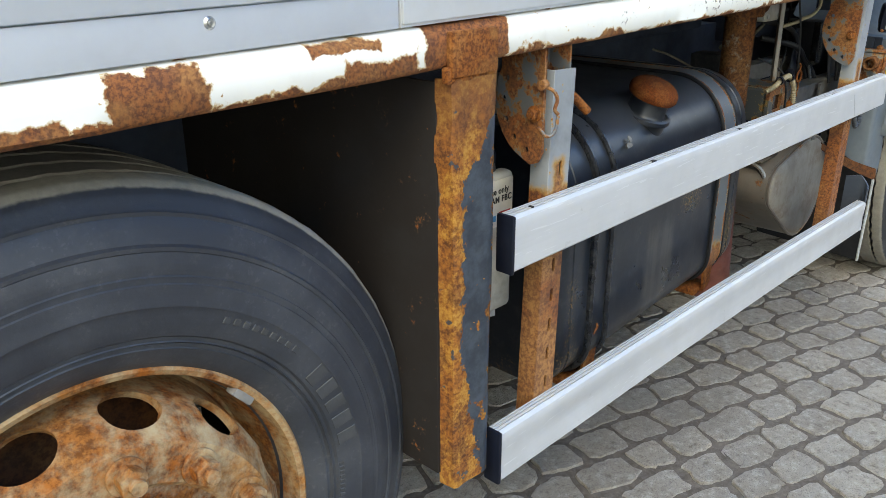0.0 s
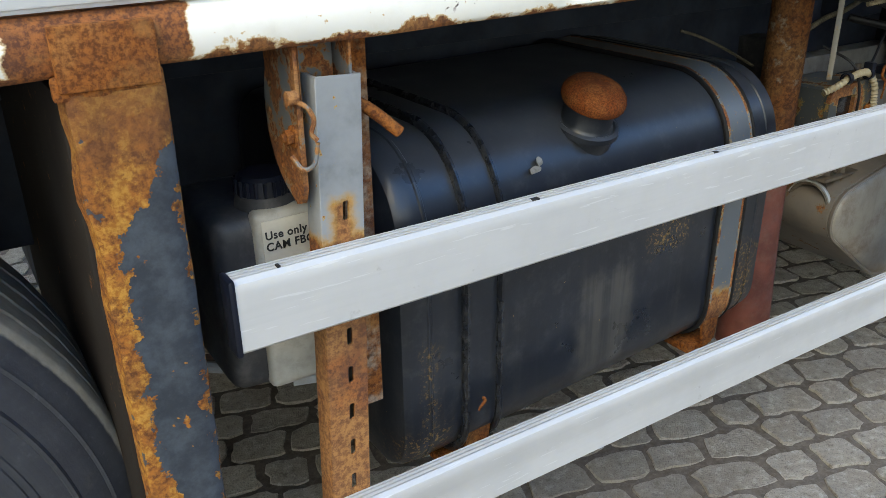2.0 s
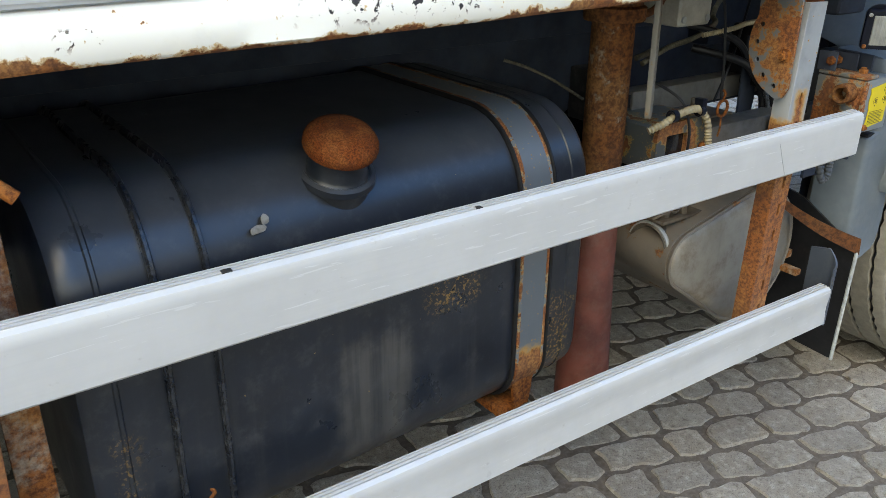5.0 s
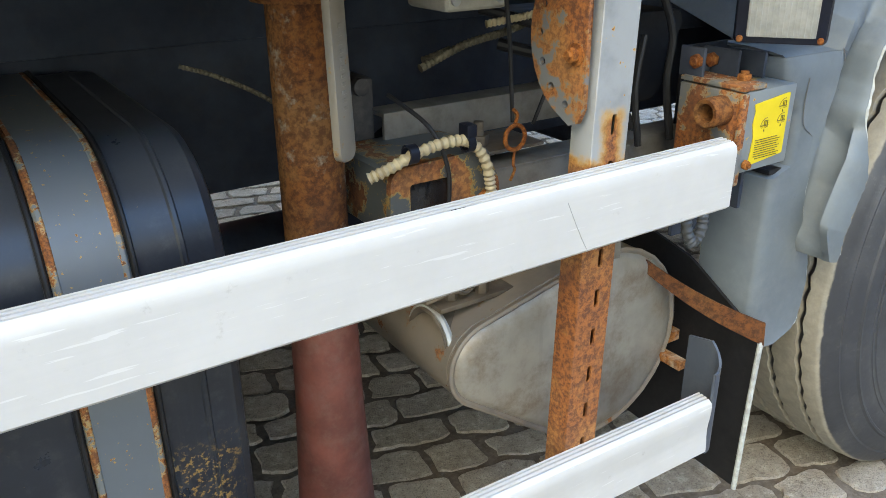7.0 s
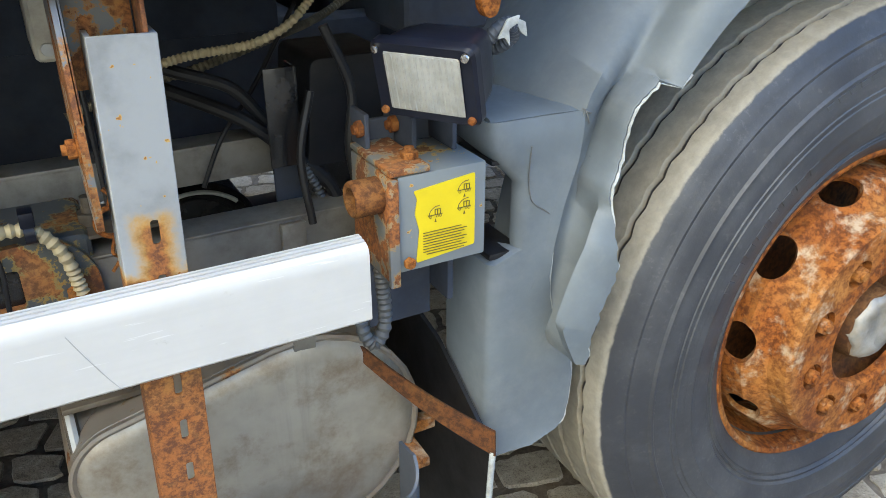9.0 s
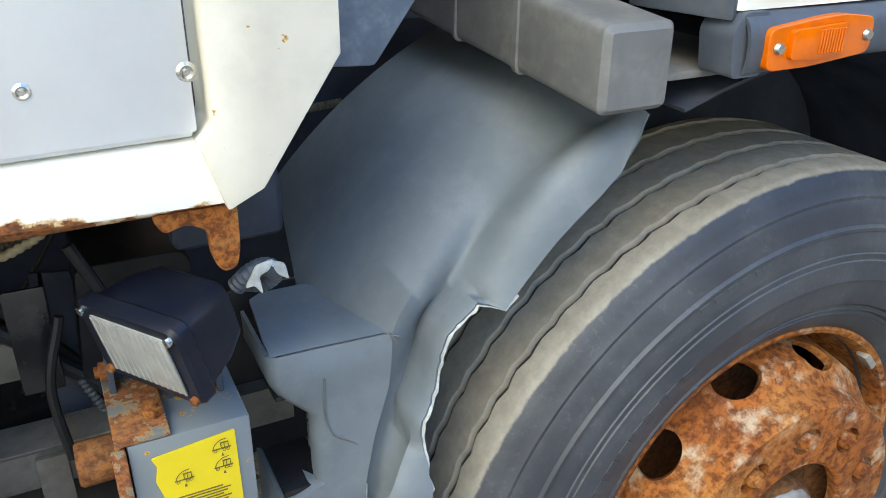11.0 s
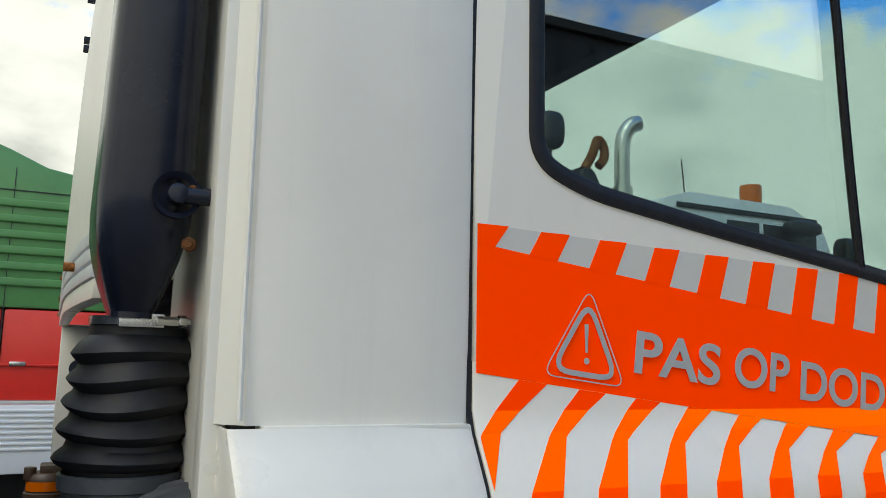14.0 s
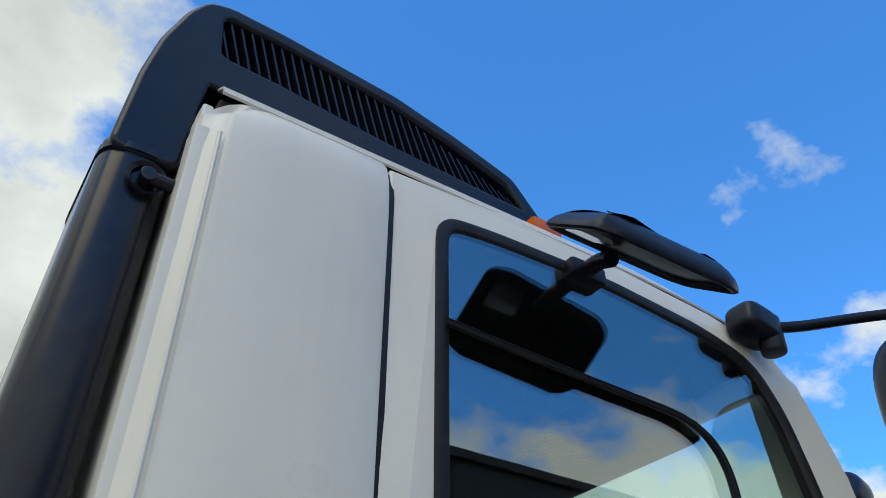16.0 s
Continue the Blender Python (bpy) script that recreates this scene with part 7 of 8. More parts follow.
for z in [1.626, 1.64, 1.75, 1.9, 2.1, 2.3, 2.5, 2.56, 2.60, 2.625, 2.645, 2.66, 2.68, 2.70, 2.72, 2.735, 2.745, 2.752, 2.757]:
    y = max(side_y(z), 0.948)
    s = max(0.0, (z - 2.63))
    rows.append([(REAR + s, max(1.02, y + 0.03), z), (REAR + s, max(0.998, y + 0.012), z), (REAR + 0.006 + s, max(0.985, y + 0.008), z), (REAR + 0.018 + s, y + 0.020 if z < 2.66 else y + 0.004, z), (REAR + 0.030 + s, y + 0.012 if z < 2.66 else y, z), (REAR + 0.036 + s, y + 0.004, z), (REAR + 0.044 + s, y + 0.001, z), (3.26, y, z), (3.35, y, z), (GAP - 0.010, y, z), (GAP - 0.0035, y + 0.003, z), (GAP - 0.003, y + 0.03, z)])
up = part("cab_upper_corner", sheet(rows, 0.003), M["white"], truck, "off-white painted cab rear quarter", angle=0.5)
part("pressed_bead", tube([(3.173, side_y(z) + 0.0012, z) for z in (1.632, 1.75, 1.95, 2.15, 2.35, 2.5, 2.58)], 0.0034, 8, 3), M["white"], up)
part("bulge_top", prism([(3.196, side_y(1.62) + 0.002), (GAP - 0.006, side_y(1.62)), (GAP - 0.006, 0.96), (3.196, 0.970)], "z", 1.6205, 1.626, 0.0015), M["white"], cab)
part("rear_flange", box(REAR - 0.002, REAR + 0.022, 0.980, 1.02, 1.262, 2.60, 0.003), M["white"], cab)
gapm = M["rubber"]
part("door_gap_seal", sheet([[(GAP - 0.0045, side_y(z) + 0.006, z), (GAP + 0.0075, side_y(z) + 0.006, z)] for z in ZS + [1.64, 1.8, 2.2, 2.6, 2.65]], 0.004), gapm, cab)
# rear wall and roof
BACK = [(3.022, 1.80), (3.023, 1.90), (3.025, 2.10), (3.029, 2.30), (3.037, 2.48), (3.046, 2.60), (3.062, 2.70), (3.083, 2.78), (3.104, 2.87), (3.134, 2.98), (3.19, 3.04), (3.40, 3.07)]


def wall_point(k, x, z, q):
    """The rear wall is ribbed upright; towards its near end it curves forward and its top is lower."""
    y = 1.33 + 0.06 * q + (0.02 if q % 2 else 0)
    near = max(0.0, (2.1 - y) / 0.77)
    return (x - (0.012 if 0 < k < 6 and q % 2 and near < 0.9 else 0.0) + 0.034 * near * near, y, z - (z - 1.8) * 0.23 * min(1.0, 1.6 * near))


crw = part("cab_rear_wall", sheet([[wall_point(k, x, z, q) for q in range(30)] for k, (x, z) in enumerate(BACK)], 0.006, True), M["white"], truck, "white ribbed cab rear wall", angle=0.4)
part("wall_return", merge(box(3.066, REAR + 0.02, 1.322, 1.332, 1.80, 2.62, 0.003), box(REAR + 0.004, REAR + 0.02, 1.0, 1.34, 1.40, 2.66, 0.004)), M["white"], crw)
foot = [1.36 + 0.15 * q for q in range(12)]
bend = [3.020 + 0.034 * max(0.0, (2.1 - y) / 0.77) ** 2 for y in foot]
each("wall_strip", [prism([(x - 0.010, y) for x, y in zip(bend, foot)] + [(x + 0.004, y) for x, y in zip(bend[::-1], foot[::-1])], "z", z, z + 0.020, 0.002) for z in (1.800, 1.826, 1.852)], M["alu"], crw)
part("wall_foot", prism([(x - 0.006, y) for x, y in zip(bend, foot)] + [(x + 0.02, y) for x, y in zip(bend[::-1], foot[::-1])], "z", 1.770, 1.799, 0.002), M["white"], crw)
each("wall_stud", [cyl((3.024, y, z), (3.006, y, z), 0.008, 10, 0.002) for y, z in ((1.62, 1.836), (3.05, 1.81), (3.06, 1.86), (3.07, 1.93))], M["rust"], crw)
each("wall_clip", [box(3.012, 3.034, y - 0.010, y + 0.010, z - 0.010, z + 0.010, 0.003) for y, z in ((2.70, 2.626), (2.65, 2.582), (2.62, 2.725))], M["black"], crw)
roof_rows = []
for i in range(15):
    x = 3.17 + (4.30 - 3.17) * i / 14
    drop = 0.10 * max(0.0, (x - 3.9) / 0.4) ** 2
    roof_rows.append([(x, 0.985, 2.675 - drop * 0.3), (x, 1.0, 2.70 - drop * 0.5), (x, 1.04, 2.73 - drop * 0.7), (x, 1.12, 2.75 - drop), (x, 1.4, 2.77 - drop), (x, 2.08, 2.79 - drop), (x, 2.8, 2.77 - drop), (x, 3.1, 2.74 - drop), (x, 3.18, 2.68 - drop * 0.5)])
part("cab_roof", sheet(roof_rows, 0.004), M["white"], truck, "white cab roof")
# door skin with its window opening
WIN = [(3.515, 1.94), (3.60, 1.906), (3.80, 1.878), (4.05, 1.846), (4.30, 1.812), (4.372, 1.806), (4.375, 1.95), (4.352, 2.15), (4.318, 2.33), (4.275, 2.475), (4.215, 2.560), (4.10, 2.592), (3.85, 2.612), (3.62, 2.606), (3.515, 2.595)]
win = rounded(WIN, 0.075, 6)
DOOR = [(GAP + 0.0055, 1.70), (4.50, 1.70), (4.47, 2.09), (4.425, 2.38), (4.36, 2.52), (4.28, 2.605), (4.14, 2.640), (3.92, 2.660), (3.66, 2.665), (GAP + 0.0055, 2.655)]
door = plate2d("door_panel", DOOR, [inset(win, -0.004)], 0.949, 0.02, M["white"], truck, "off-white cab door with orange-red warning film", 0.004)
for v in door.data.vertices:
    v.co.y += side_y(min(v.co.z, 2.66)) - 0.949
rows = []
for z in [1.072, 1.10, 1.15, 1.20, 1.235] + ZS[1:] + [1.64, 1.67, 1.699]:
    y = side_y(z)
    s = max(0.0, (1.235 - z))
    x0 = GAP + 0.002 if z >= 1.232 else 3.47 + 2.05 * s
    rows.append([(x0, y + 0.03, z), (x0, y + 0.003, z), (x0 + 0.007, y, z)] + [(x0 + 0.007 + (4.46 - x0) * q / 8, y - 0.001 * math.sin(q), z) for q in range(1, 9)])
dl = part("door_lower", sheet(rows, 0.004), M["white"], door, angle=0.5)
part("door_nick", prism(rounded([(3.778, 1.262), (3.788, 1.260), (3.790, 1.268), (3.780, 1.270)], 0.002, 2), "y", side_y(1.26) - 0.0016, side_y(1.26) + 0.001), M["sooty"], door)
part("arch_rust", prism(rounded([(3.745, 1.135), (3.752, 1.122), (3.775, 1.105), (3.782, 1.088), (3.80, 1.084), (3.806, 1.066), (3.785, 1.072), (3.765, 1.092), (3.745, 1.115)], 0.003, 2), "y", 0.8935, 0.8965), M["rust"], door, "rusted-through lower door corner")
part("door_front", box(4.44, 4.50, 0.93, 0.98, 1.07, 1.64, 0.01), M["white"], door)

# warning film
def on_door(poly, material, name="film", lift=0.0012):
    """A thin film laid on the cab side: the polygon is cut at the heights where the side bends, and at the door's edge."""
    bm = bmesh.new()
    bm.faces.new([bm.verts.new((x, 0, z)) for x, z in poly])
    for h in (1.53, 1.545, 1.555, 1.585, 1.615, 1.628, 1.64, 1.67, 1.70):
        bmesh.ops.bisect_plane(bm, geom=bm.verts[:] + bm.edges[:] + bm.faces[:], plane_co=(0, 0, h), plane_no=(0, 0, 1))
    bmesh.ops.bisect_plane(bm, geom=bm.verts[:] + bm.edges[:] + bm.faces[:], plane_co=(3.4405, 0, 0), plane_no=(1, 0, 0), clear_inner=True)
    bmesh.ops.bisect_plane(bm, geom=bm.verts[:] + bm.edges[:] + bm.faces[:], plane_co=(4.45, 0, 0), plane_no=(1, 0, 0), clear_outer=True)
    for v in bm.verts:
        v.co.y = side_y(v.co.z) - lift
    low = list(bm.verts)
    back = {v: bm.verts.new(v.co + Vector((0, 0.0006, 0))) for v in low}
    for e in [e for e in bm.edges if len(e.link_faces) == 1]:
        p, q = e.verts
        bm.faces.new((p, q, back[q], back[p]))
    return part(name, bm, material, door, smooth=False)


def film_low(x):
    return 1.681 - 0.125 * (x - 3.454)


def film_high(x):
    return 1.8325 - 0.120 * (x - 3.45)


film = on_door([(3.42, film_low(3.42)), (4.46, film_low(4.46)), (4.46, film_high(4.46)), (3.42, film_high(3.42))], M["orange"], "warning_film")
on_door([(3.42, film_high(3.42)), (4.46, film_high(4.46)), (4.46, 1.857 - 0.029 * 1.02), (3.42, 1.857 + 0.0006)], M["film_white"], "white_film", 0.0007)
film["label"] = "orange-red reflective warning film with white stripes"
for i in range(-1, 11):
    x = 3.529 + 0.0882 * i
    on_door([(x - 0.018, film_high(x) + 0.0003), (x + 0.023, film_high(x + 0.03) + 0.0003), (x + 0.042, 1.857 - 0.029 * (x - 3.44)), (x, 1.857 - 0.029 * (x - 3.44))], M["orange"], "film_stripe")
for i in range(-1, 11):
    x, xt = 3.473 + 0.0893 * i, 3.583 + 0.0857 * i
    zb = 1.516 - 0.032 * (x - 3.47)
    kink = min(1.555, film_low(xt) - 0.02)
    on_door([(x, zb), (x + 0.042, zb), (x + 0.055, kink), (x + 0.014, kink)], M["orange"], "film_stripe")
    mid = 0.5 * (kink + film_low(xt))
    on_door([(x + 0.014, kink), (x + 0.055, kink), (xt + 0.5 * (x + 0.094 - xt - 0.040), mid), (xt + 0.5 * (x + 0.014 - xt) - 0.004, mid)], M["orange"], "film_stripe")
    on_door([(xt + 0.5 * (x + 0.094 - xt - 0.040), mid), (xt + 0.039, film_low(xt + 0.039) - 0.0003), (xt, film_low(xt) - 0.0003), (xt + 0.5 * (x + 0.014 - xt) - 0.004, mid)], M["orange"], "film_stripe")
YT = side_y(1.66) - 0.0030


def ring2d(name, outer, width, y, thick, material, parent):
    """A flat closed outline of even width in x and z."""
    inner = inset(outer, width)
    bm = bmesh.new()
    v = [[bm.verts.new((x, yy, z)) for x, z in loop] for loop, yy in ((outer, y + thick), (outer, y), (inner, y), (inner, y + thick))]
    n = len(outer)
    for k in range(4):
        p, q = v[k], v[(k + 1) % 4]
        for i in range(n):
            bm.faces.new((p[i], p[(i + 1) % n], q[(i + 1) % n], q[i]))
    bmesh.ops.recalc_face_normals(bm, faces=bm.faces)
    return part(name, bm, material, parent, smooth=False)


def word(text, x0, x1, z0, slope, height):
    """Lettering stretched to run from x0 to x1, its baseline starting at z0."""
    ob = lettering("film_lettering", text, Matrix.Identity(4), 0.08, M["silver"], door, 0.0016, 0.0004)
    xs, ys = [v.co.x for v in ob.data.vertices], [v.co.y for v in ob.data.vertices]
    m = T((x0, YT, z0)) @ R90 @ Matrix.Rotation(radians(slope), 4, "Z") @ Matrix.Diagonal(((x1 - x0) / (max(xs) - min(xs)), height / (max(ys) - min(ys)), 1, 1)) @ T((-min(xs), -min(ys), 0))
    ob.data.transform(m)


line = rounded([(3.527, 1.6815), (3.651, 1.6665), (3.597, 1.791)], 0.020, 5)
ring2d("triangle_line", line, 0.0016, YT, 0.0006, M["silver"], door)
ring2d("warning_triangle", rounded(inset([(3.527, 1.6815), (3.651, 1.6665), (3.597, 1.791)], 0.0050), 0.034, 6), 0.0068, YT, 0.0008, M["silver"], door)
part("exclamation", prism(rounded([(3.5905, 1.709), (3.5935, 1.709), (3.595, 1.744), (3.589, 1.744)], 0.001, 2), "y", YT, YT + 0.0008), M["silver"], door)
part("dot", prism([(3.592 + 0.004 * math.cos(a), 1.699 + 0.004 * math.sin(a)) for a in [2 * math.pi * q / 16 for q in range(16)]], "y", YT, YT + 0.0008), M["silver"], door)
word("PAS", 3.664, 3.808, 1.6855, -6.4, 0.055)
word("OP", 3.833, 3.936, 1.671, -6.4, 0.055)
word("DODE", 3.958, 4.178, 1.652, -6.4, 0.056)

# window: seal, panes, dividing bar
bm = bmesh.new()
loops = [[bm.verts.new((x, y + side_y(z) - 0.955, z)) for x, z in inset(win, d)] for y, d in ((0.962, -0.005), (0.9515, -0.003), (0.949, 0.006), (0.9515, 0.016), (0.957, 0.021), (0.972, 0.022))]
for a, b in zip(loops, loops[1:]):
    for i in range(len(a)):
        bm.faces.new((a[i], a[(i + 1) % len(a)], b[(i + 1) % len(a)], b[i]))
bmesh.ops.recalc_face_normals(bm, faces=bm.faces)
part("window_seal", bm, M["rubber"], door, "black rubber window seal")
pane = plate2d("door_window", inset(win, 0.012), [], 0.960, 0.005, M["glass"], door, "tinted door window reflecting clouds")
pane.visible_shadow = False
bar = [(3.528, 0.953, 2.408), (3.62, 0.952, 2.402), (3.75, 0.952, 2.396), (3.90, 0.952, 2.391), (3.98, 0.952, 2.386), (4.035, 0.952, 2.366), (4.068, 0.952, 2.325), (4.080, 0.952, 2.26), (4.088, 0.952, 2.12), (4.098, 0.952, 1.98), (4.110, 0.952, 1.85)]
part("window_bar", tube(bar, 0.012, 10, 6, flat=0.5), M["rubber"], door, "black window divider")
part("divider_line", tube([(p[0], p[1] - 0.008, p[2] - 0.001) for p in bar], 0.0018, 6, 6), M["black"], door)

# grip, lock, badge, marker lamp, trim
gy = side_y(1.37)
left = rounded([(3.354, 1.455), (3.343, 1.286), (3.424, 1.284), (3.4345, 1.318), (3.4345, 1.455)], 0.020, 6)
pocket = rounded([(3.385, 1.437), (3.379, 1.310), (3.4285, 1.314), (3.4305, 1.33), (3.4305, 1.437)], 0.012, 4)
grip = plate2d("door_handle", left, [pocket], gy - 0.0115, 0.012, M["black"], door, "black plastic door handle with recessed grip", 0.003)
part("lock_plate", prism(rounded([(3.4365, 1.318), (3.440, 1.286), (3.537, 1.289), (3.548, 1.300), (3.502, 1.436), (3.476, 1.456), (3.4365, 1.455)], 0.018, 6), "y", gy - 0.0115, gy + 0.001, 0.003), M["black"], grip)
part("grip_recess", box(3.374, 3.434, gy - 0.0022, gy - 0.0012, 1.303, 1.444, 0), M["black"], grip)
part("grip_bar", merge(box(3.409, 3.416, gy - 0.008, gy - 0.002, 1.325, 1.425, 0.0025, 3), box(3.4185, 3.430, gy - 0.014, gy - 0.002, 1.322, 1.437, 0.004, 3), box(3.404, 3.431, gy - 0.008, gy - 0.002, 1.314, 1.327, 0.0025)), M["black"], grip)
part("grip_flap", prism(rounded([(3.442, 1.440), (3.476, 1.440), (3.494, 1.405), (3.494, 1.305), (3.442, 1.303)], 0.01, 4), "y", gy - 0.0135, gy - 0.011, 0.001), M["black"], grip)
part("lock", lathe([(0.0, -0.0095), (0.0065, -0.0095), (0.0075, -0.0085), (0.0085, -0.0095), (0.0095, -0.008), (0.0095, 0.0)], (3.526, gy - 0.0055, 1.3195), "y", 28), M["chrome"], grip, "round metal lock")
part("key_slot", box(3.5252, 3.5268, gy - 0.0157, gy - 0.0145, 1.3145, 1.3235, 0), M["ink"], grip, smooth=False)
badge = part("dealer_badge", prism(rounded([(3.2025, 1.2355), (3.2785, 1.2345), (3.2780, 1.2615), (3.2020, 1.2630)], 0.001, 2), "y", side_y(1.25) - 0.003, side_y(1.25) - 0.0005, 0.0005), M["silver"], truck, "silver dealer badge with black emblem")
by = side_y(1.25)
part("badge_emblem", box(3.2040, 3.2285, by - 0.0036, by - 0.0026, 1.2370, 1.2615, 0), M["ink"], badge, smooth=False)
part("badge_shape", merge(prism([(3.2085, 1.2500), (3.2240, 1.2580), (3.2240, 1.2500), (3.2150, 1.2500)], "y", by - 0.0042, by - 0.0034), prism([(3.2085, 1.2400), (3.2240, 1.2400), (3.2240, 1.2475), (3.2085, 1.2480)], "y", by - 0.0042, by - 0.0034)), M["silver"], badge, smooth=False)
each("badge_bar", [box(3.234, 3.271, by - 0.0036, by - 0.0026, 1.2495, 1.2585, 0), box(3.234, 3.271, by - 0.0036, by - 0.0026, 1.2395, 1.2445, 0)], M["ink"], badge, smooth=False)
ml = part("marker_lamp", merge(prism(rounded([(3.2025, 1.2090), (3.2055, 1.1700), (3.260, 1.1700), (3.343, 1.1770), (3.343, 1.2120), (3.300, 1.2170), (3.262, 1.2150)], 0.010, 4), "y", 0.872, 0.893, 0.005, 3), prism(rounded([(3.228, 1.2075), (3.262, 1.2085), (3.300, 1.2105), (3.300, 1.182), (3.262, 1.178), (3.228, 1.180)], 0.005, 3), "y", 0.866, 0.873, 0.003)), M["amber"], truck, "amber side marker lamp")
each("lens_flute", [box(3.262 + 0.0038 * i, 3.2642 + 0.0038 * i, 0.8645, 0.867, 1.1835, 1.206, 0.0004, 1) for i in range(9)], M["amber"], ml)
each("lamp_screw", [lathe([(0, -0.004), (0.0045, -0.004), (0.006, 0.0)], c, "y", 16) for c in ((3.216, 0.8715, 1.191), (3.334, 0.8715, 1.195))], M["chrome"], ml)
top = [(3.184, 1.2235), (3.30, 1.2225), (3.432, 1.2225), (3.50, 1.2285), (3.56, 1.2225), (3.615, 1.2065), (3.655, 1.186), (3.70, 1.155), (3.740, 1.120), (3.775, 1.089), (3.790, 1.074)]
bot = [(3.190, 1.1635), (3.30, 1.170), (3.427, 1.1705), (3.49, 1.171), (3.55, 1.1655), (3.60, 1.150), (3.638, 1.132), (3.675, 1.105), (3.71, 1.078), (3.74, 1.052), (3.757, 1.034)]
top, bot = [[(v.x, v.z) for v in smooth_path([(x, 0, z) for x, z in line2], 4)] for line2 in (top, bot)]
rows = []
for (xa, za), (xb, zb) in zip(top, bot):
    sec2 = ((0.0, 0.902), (0.0, 0.894), (0.03, 0.889), (0.09, 0.8845), (0.18, 0.8805), (0.32, 0.8782), (0.5, 0.8775), (0.7, 0.8785), (0.86, 0.881), (0.95, 0.8845), (1.0, 0.889), (1.0, 0.90), (1.0, 0.94))
    rows.append([(xa + (xb - xa) * f, y, za + (zb - za) * f) for f, y in sec2])
tr = part("arch_trim", sheet(rows, 0.004), M["trim"], truck, "blue-grey plastic wheel arch trim", angle=1.3)
part("trim_joint", box(3.4295, 3.4315, 0.8772, 0.90, 1.172, 1.222, 0), M["ink"], tr, smooth=False)
part("trim_corner", merge(prism([(3.150, 1.01), (3.152, 0.985), (3.174, 0.892), (3.190, 0.90), (3.17, 1.01)], "z", 1.215, 1.258, 0.003), prism(rounded([(3.184, 1.2235), (3.172, 1.205), (3.178, 1.163), (3.215, 1.163), (3.215, 1.2235)], 0.006, 3), "y", 0.886, 0.93, 0.004)), M["trim"], tr)
def well(a):
    t = max(0.0, min(1.0, (a - 18) / 30))
    return 0.60 + 0.062 * t * t * (3 - 2 * t)


part("wheel_well", merge(sheet([[(FX + well(a) * math.cos(radians(a)), y, FZ + well(a) * math.sin(radians(a))) for y in (0.925, 1.1, 1.4)] for a in range(6, 112, 4)], 0.004), box(3.2, 4.3, 1.35, 1.37, 0.3, 1.2, 0.004)), M["chassis"], truck, "dark wheel arch liner")
part("arch_liner_edge", sheet([[(3.885 + 0.05 * t + 0.02 * math.sin(t * 7), 0.93 + 0.04 * k + 0.01 * noise.noise(Vector((t * 4, k, 2))), 1.06 - 0.55 * t) for k in (0, 1, 2, 3)] for t in [q / 14 for q in range(15)]], 0.004), M["rubber"], truck)
st = plate2d("entry_step", [(3.98, 0.55), (4.62, 0.55), (4.62, 0.935), (3.98, 0.935)], [rounded([(4.03 + 0.095 * i, 0.88 - 0.075 * j), (4.085 + 0.095 * i, 0.88 - 0.075 * j), (4.085 + 0.095 * i, 0.90 - 0.075 * j), (4.03 + 0.095 * i, 0.90 - 0.075 * j)], 0.006, 3) for i in range(6) for j in range(5)], 0.0, 0.006, M["galv_plain"], truck, "pierced steel entry step")
st.data.transform(T((0, 0.345, 0.734)) @ Matrix.Rotation(radians(-90), 4, "X") @ T((0, 0, 0)))
part("lower_front", merge(box(3.95, 4.66, 1.285, 1.33, 0.60, 1.20, 0.01), box(4.50, 4.75, 0.93, 3.2, 0.35, 1.1, 0.03)), M["chassis"], truck)

# cab shell: floor, far side, front pillars and screen, dark lining
part("cab_floor", box(3.40, 4.6, 0.99, 3.15, 1.20, 1.26, 0.01), M["interior"], truck)
far = plate2d("far_door", [(3.17, 1.25), (4.60, 1.25), (4.47, 2.09), (4.425, 2.38), (4.28, 2.6), (3.92, 2.66), (3.17, 2.655)], [[(3.75, 1.86), (4.33, 1.8), (4.32, 2.0), (4.3, 2.1), (3.75, 2.1)]], 3.17, 0.03, M["white"], truck, "far cab door")
part("lining", merge(box(3.17, 3.19, 1.0, 3.15, 1.79, 2.68, 0.004), box(3.40, 3.42, 1.0, 3.15, 1.25, 1.79, 0.004), box(3.17, 3.42, 1.0, 3.15, 1.775, 1.79, 0.004), sheet([[(x, y, 2.652 - 0.09 * max(0, (x - 3.8) / 0.5) ** 2) for y in (0.99, 2.0, 3.16)] for x in (3.18, 3.5, 3.8, 4.0, 4.15, 4.27)], 0.01), box(4.10, 4.16, 1.05, 3.1, 2.42, 2.60, 0.02), box(4.35, 4.62, 1.0, 3.1, 1.25, 1.62, 0.05), box(3.50, 4.45, 0.985, 1.03, 1.25, 1.80, 0.02)), M["interior"], truck, "dark cab lining")
each("seat", [merge(box(3.35, 3.85, y, y + 0.50, 1.40, 1.62, 0.05, 4), box(3.28, 3.42, y + 0.02, y + 0.48, 1.55, 2.10, 0.05, 4), box(3.29, 3.40, y + 0.14, y + 0.36, 2.08, 2.33, 0.04, 4)) for y in (1.10, 2.45)], M["interior"], truck, "dark cab seat")
part("screen_pillar", merge(prism([(4.44, 1.60), (4.56, 1.60), (4.37, 2.56), (4.28, 2.60)], "y", 0.965, 1.035, 0.012), prism([(4.44, 1.60), (4.56, 1.60), (4.37, 2.56), (4.28, 2.60)], "y", 3.10, 3.17, 0.012), box(4.26, 4.36, 0.99, 3.15, 2.56, 2.66, 0.02)), M["white"], truck, "cab front pillars")
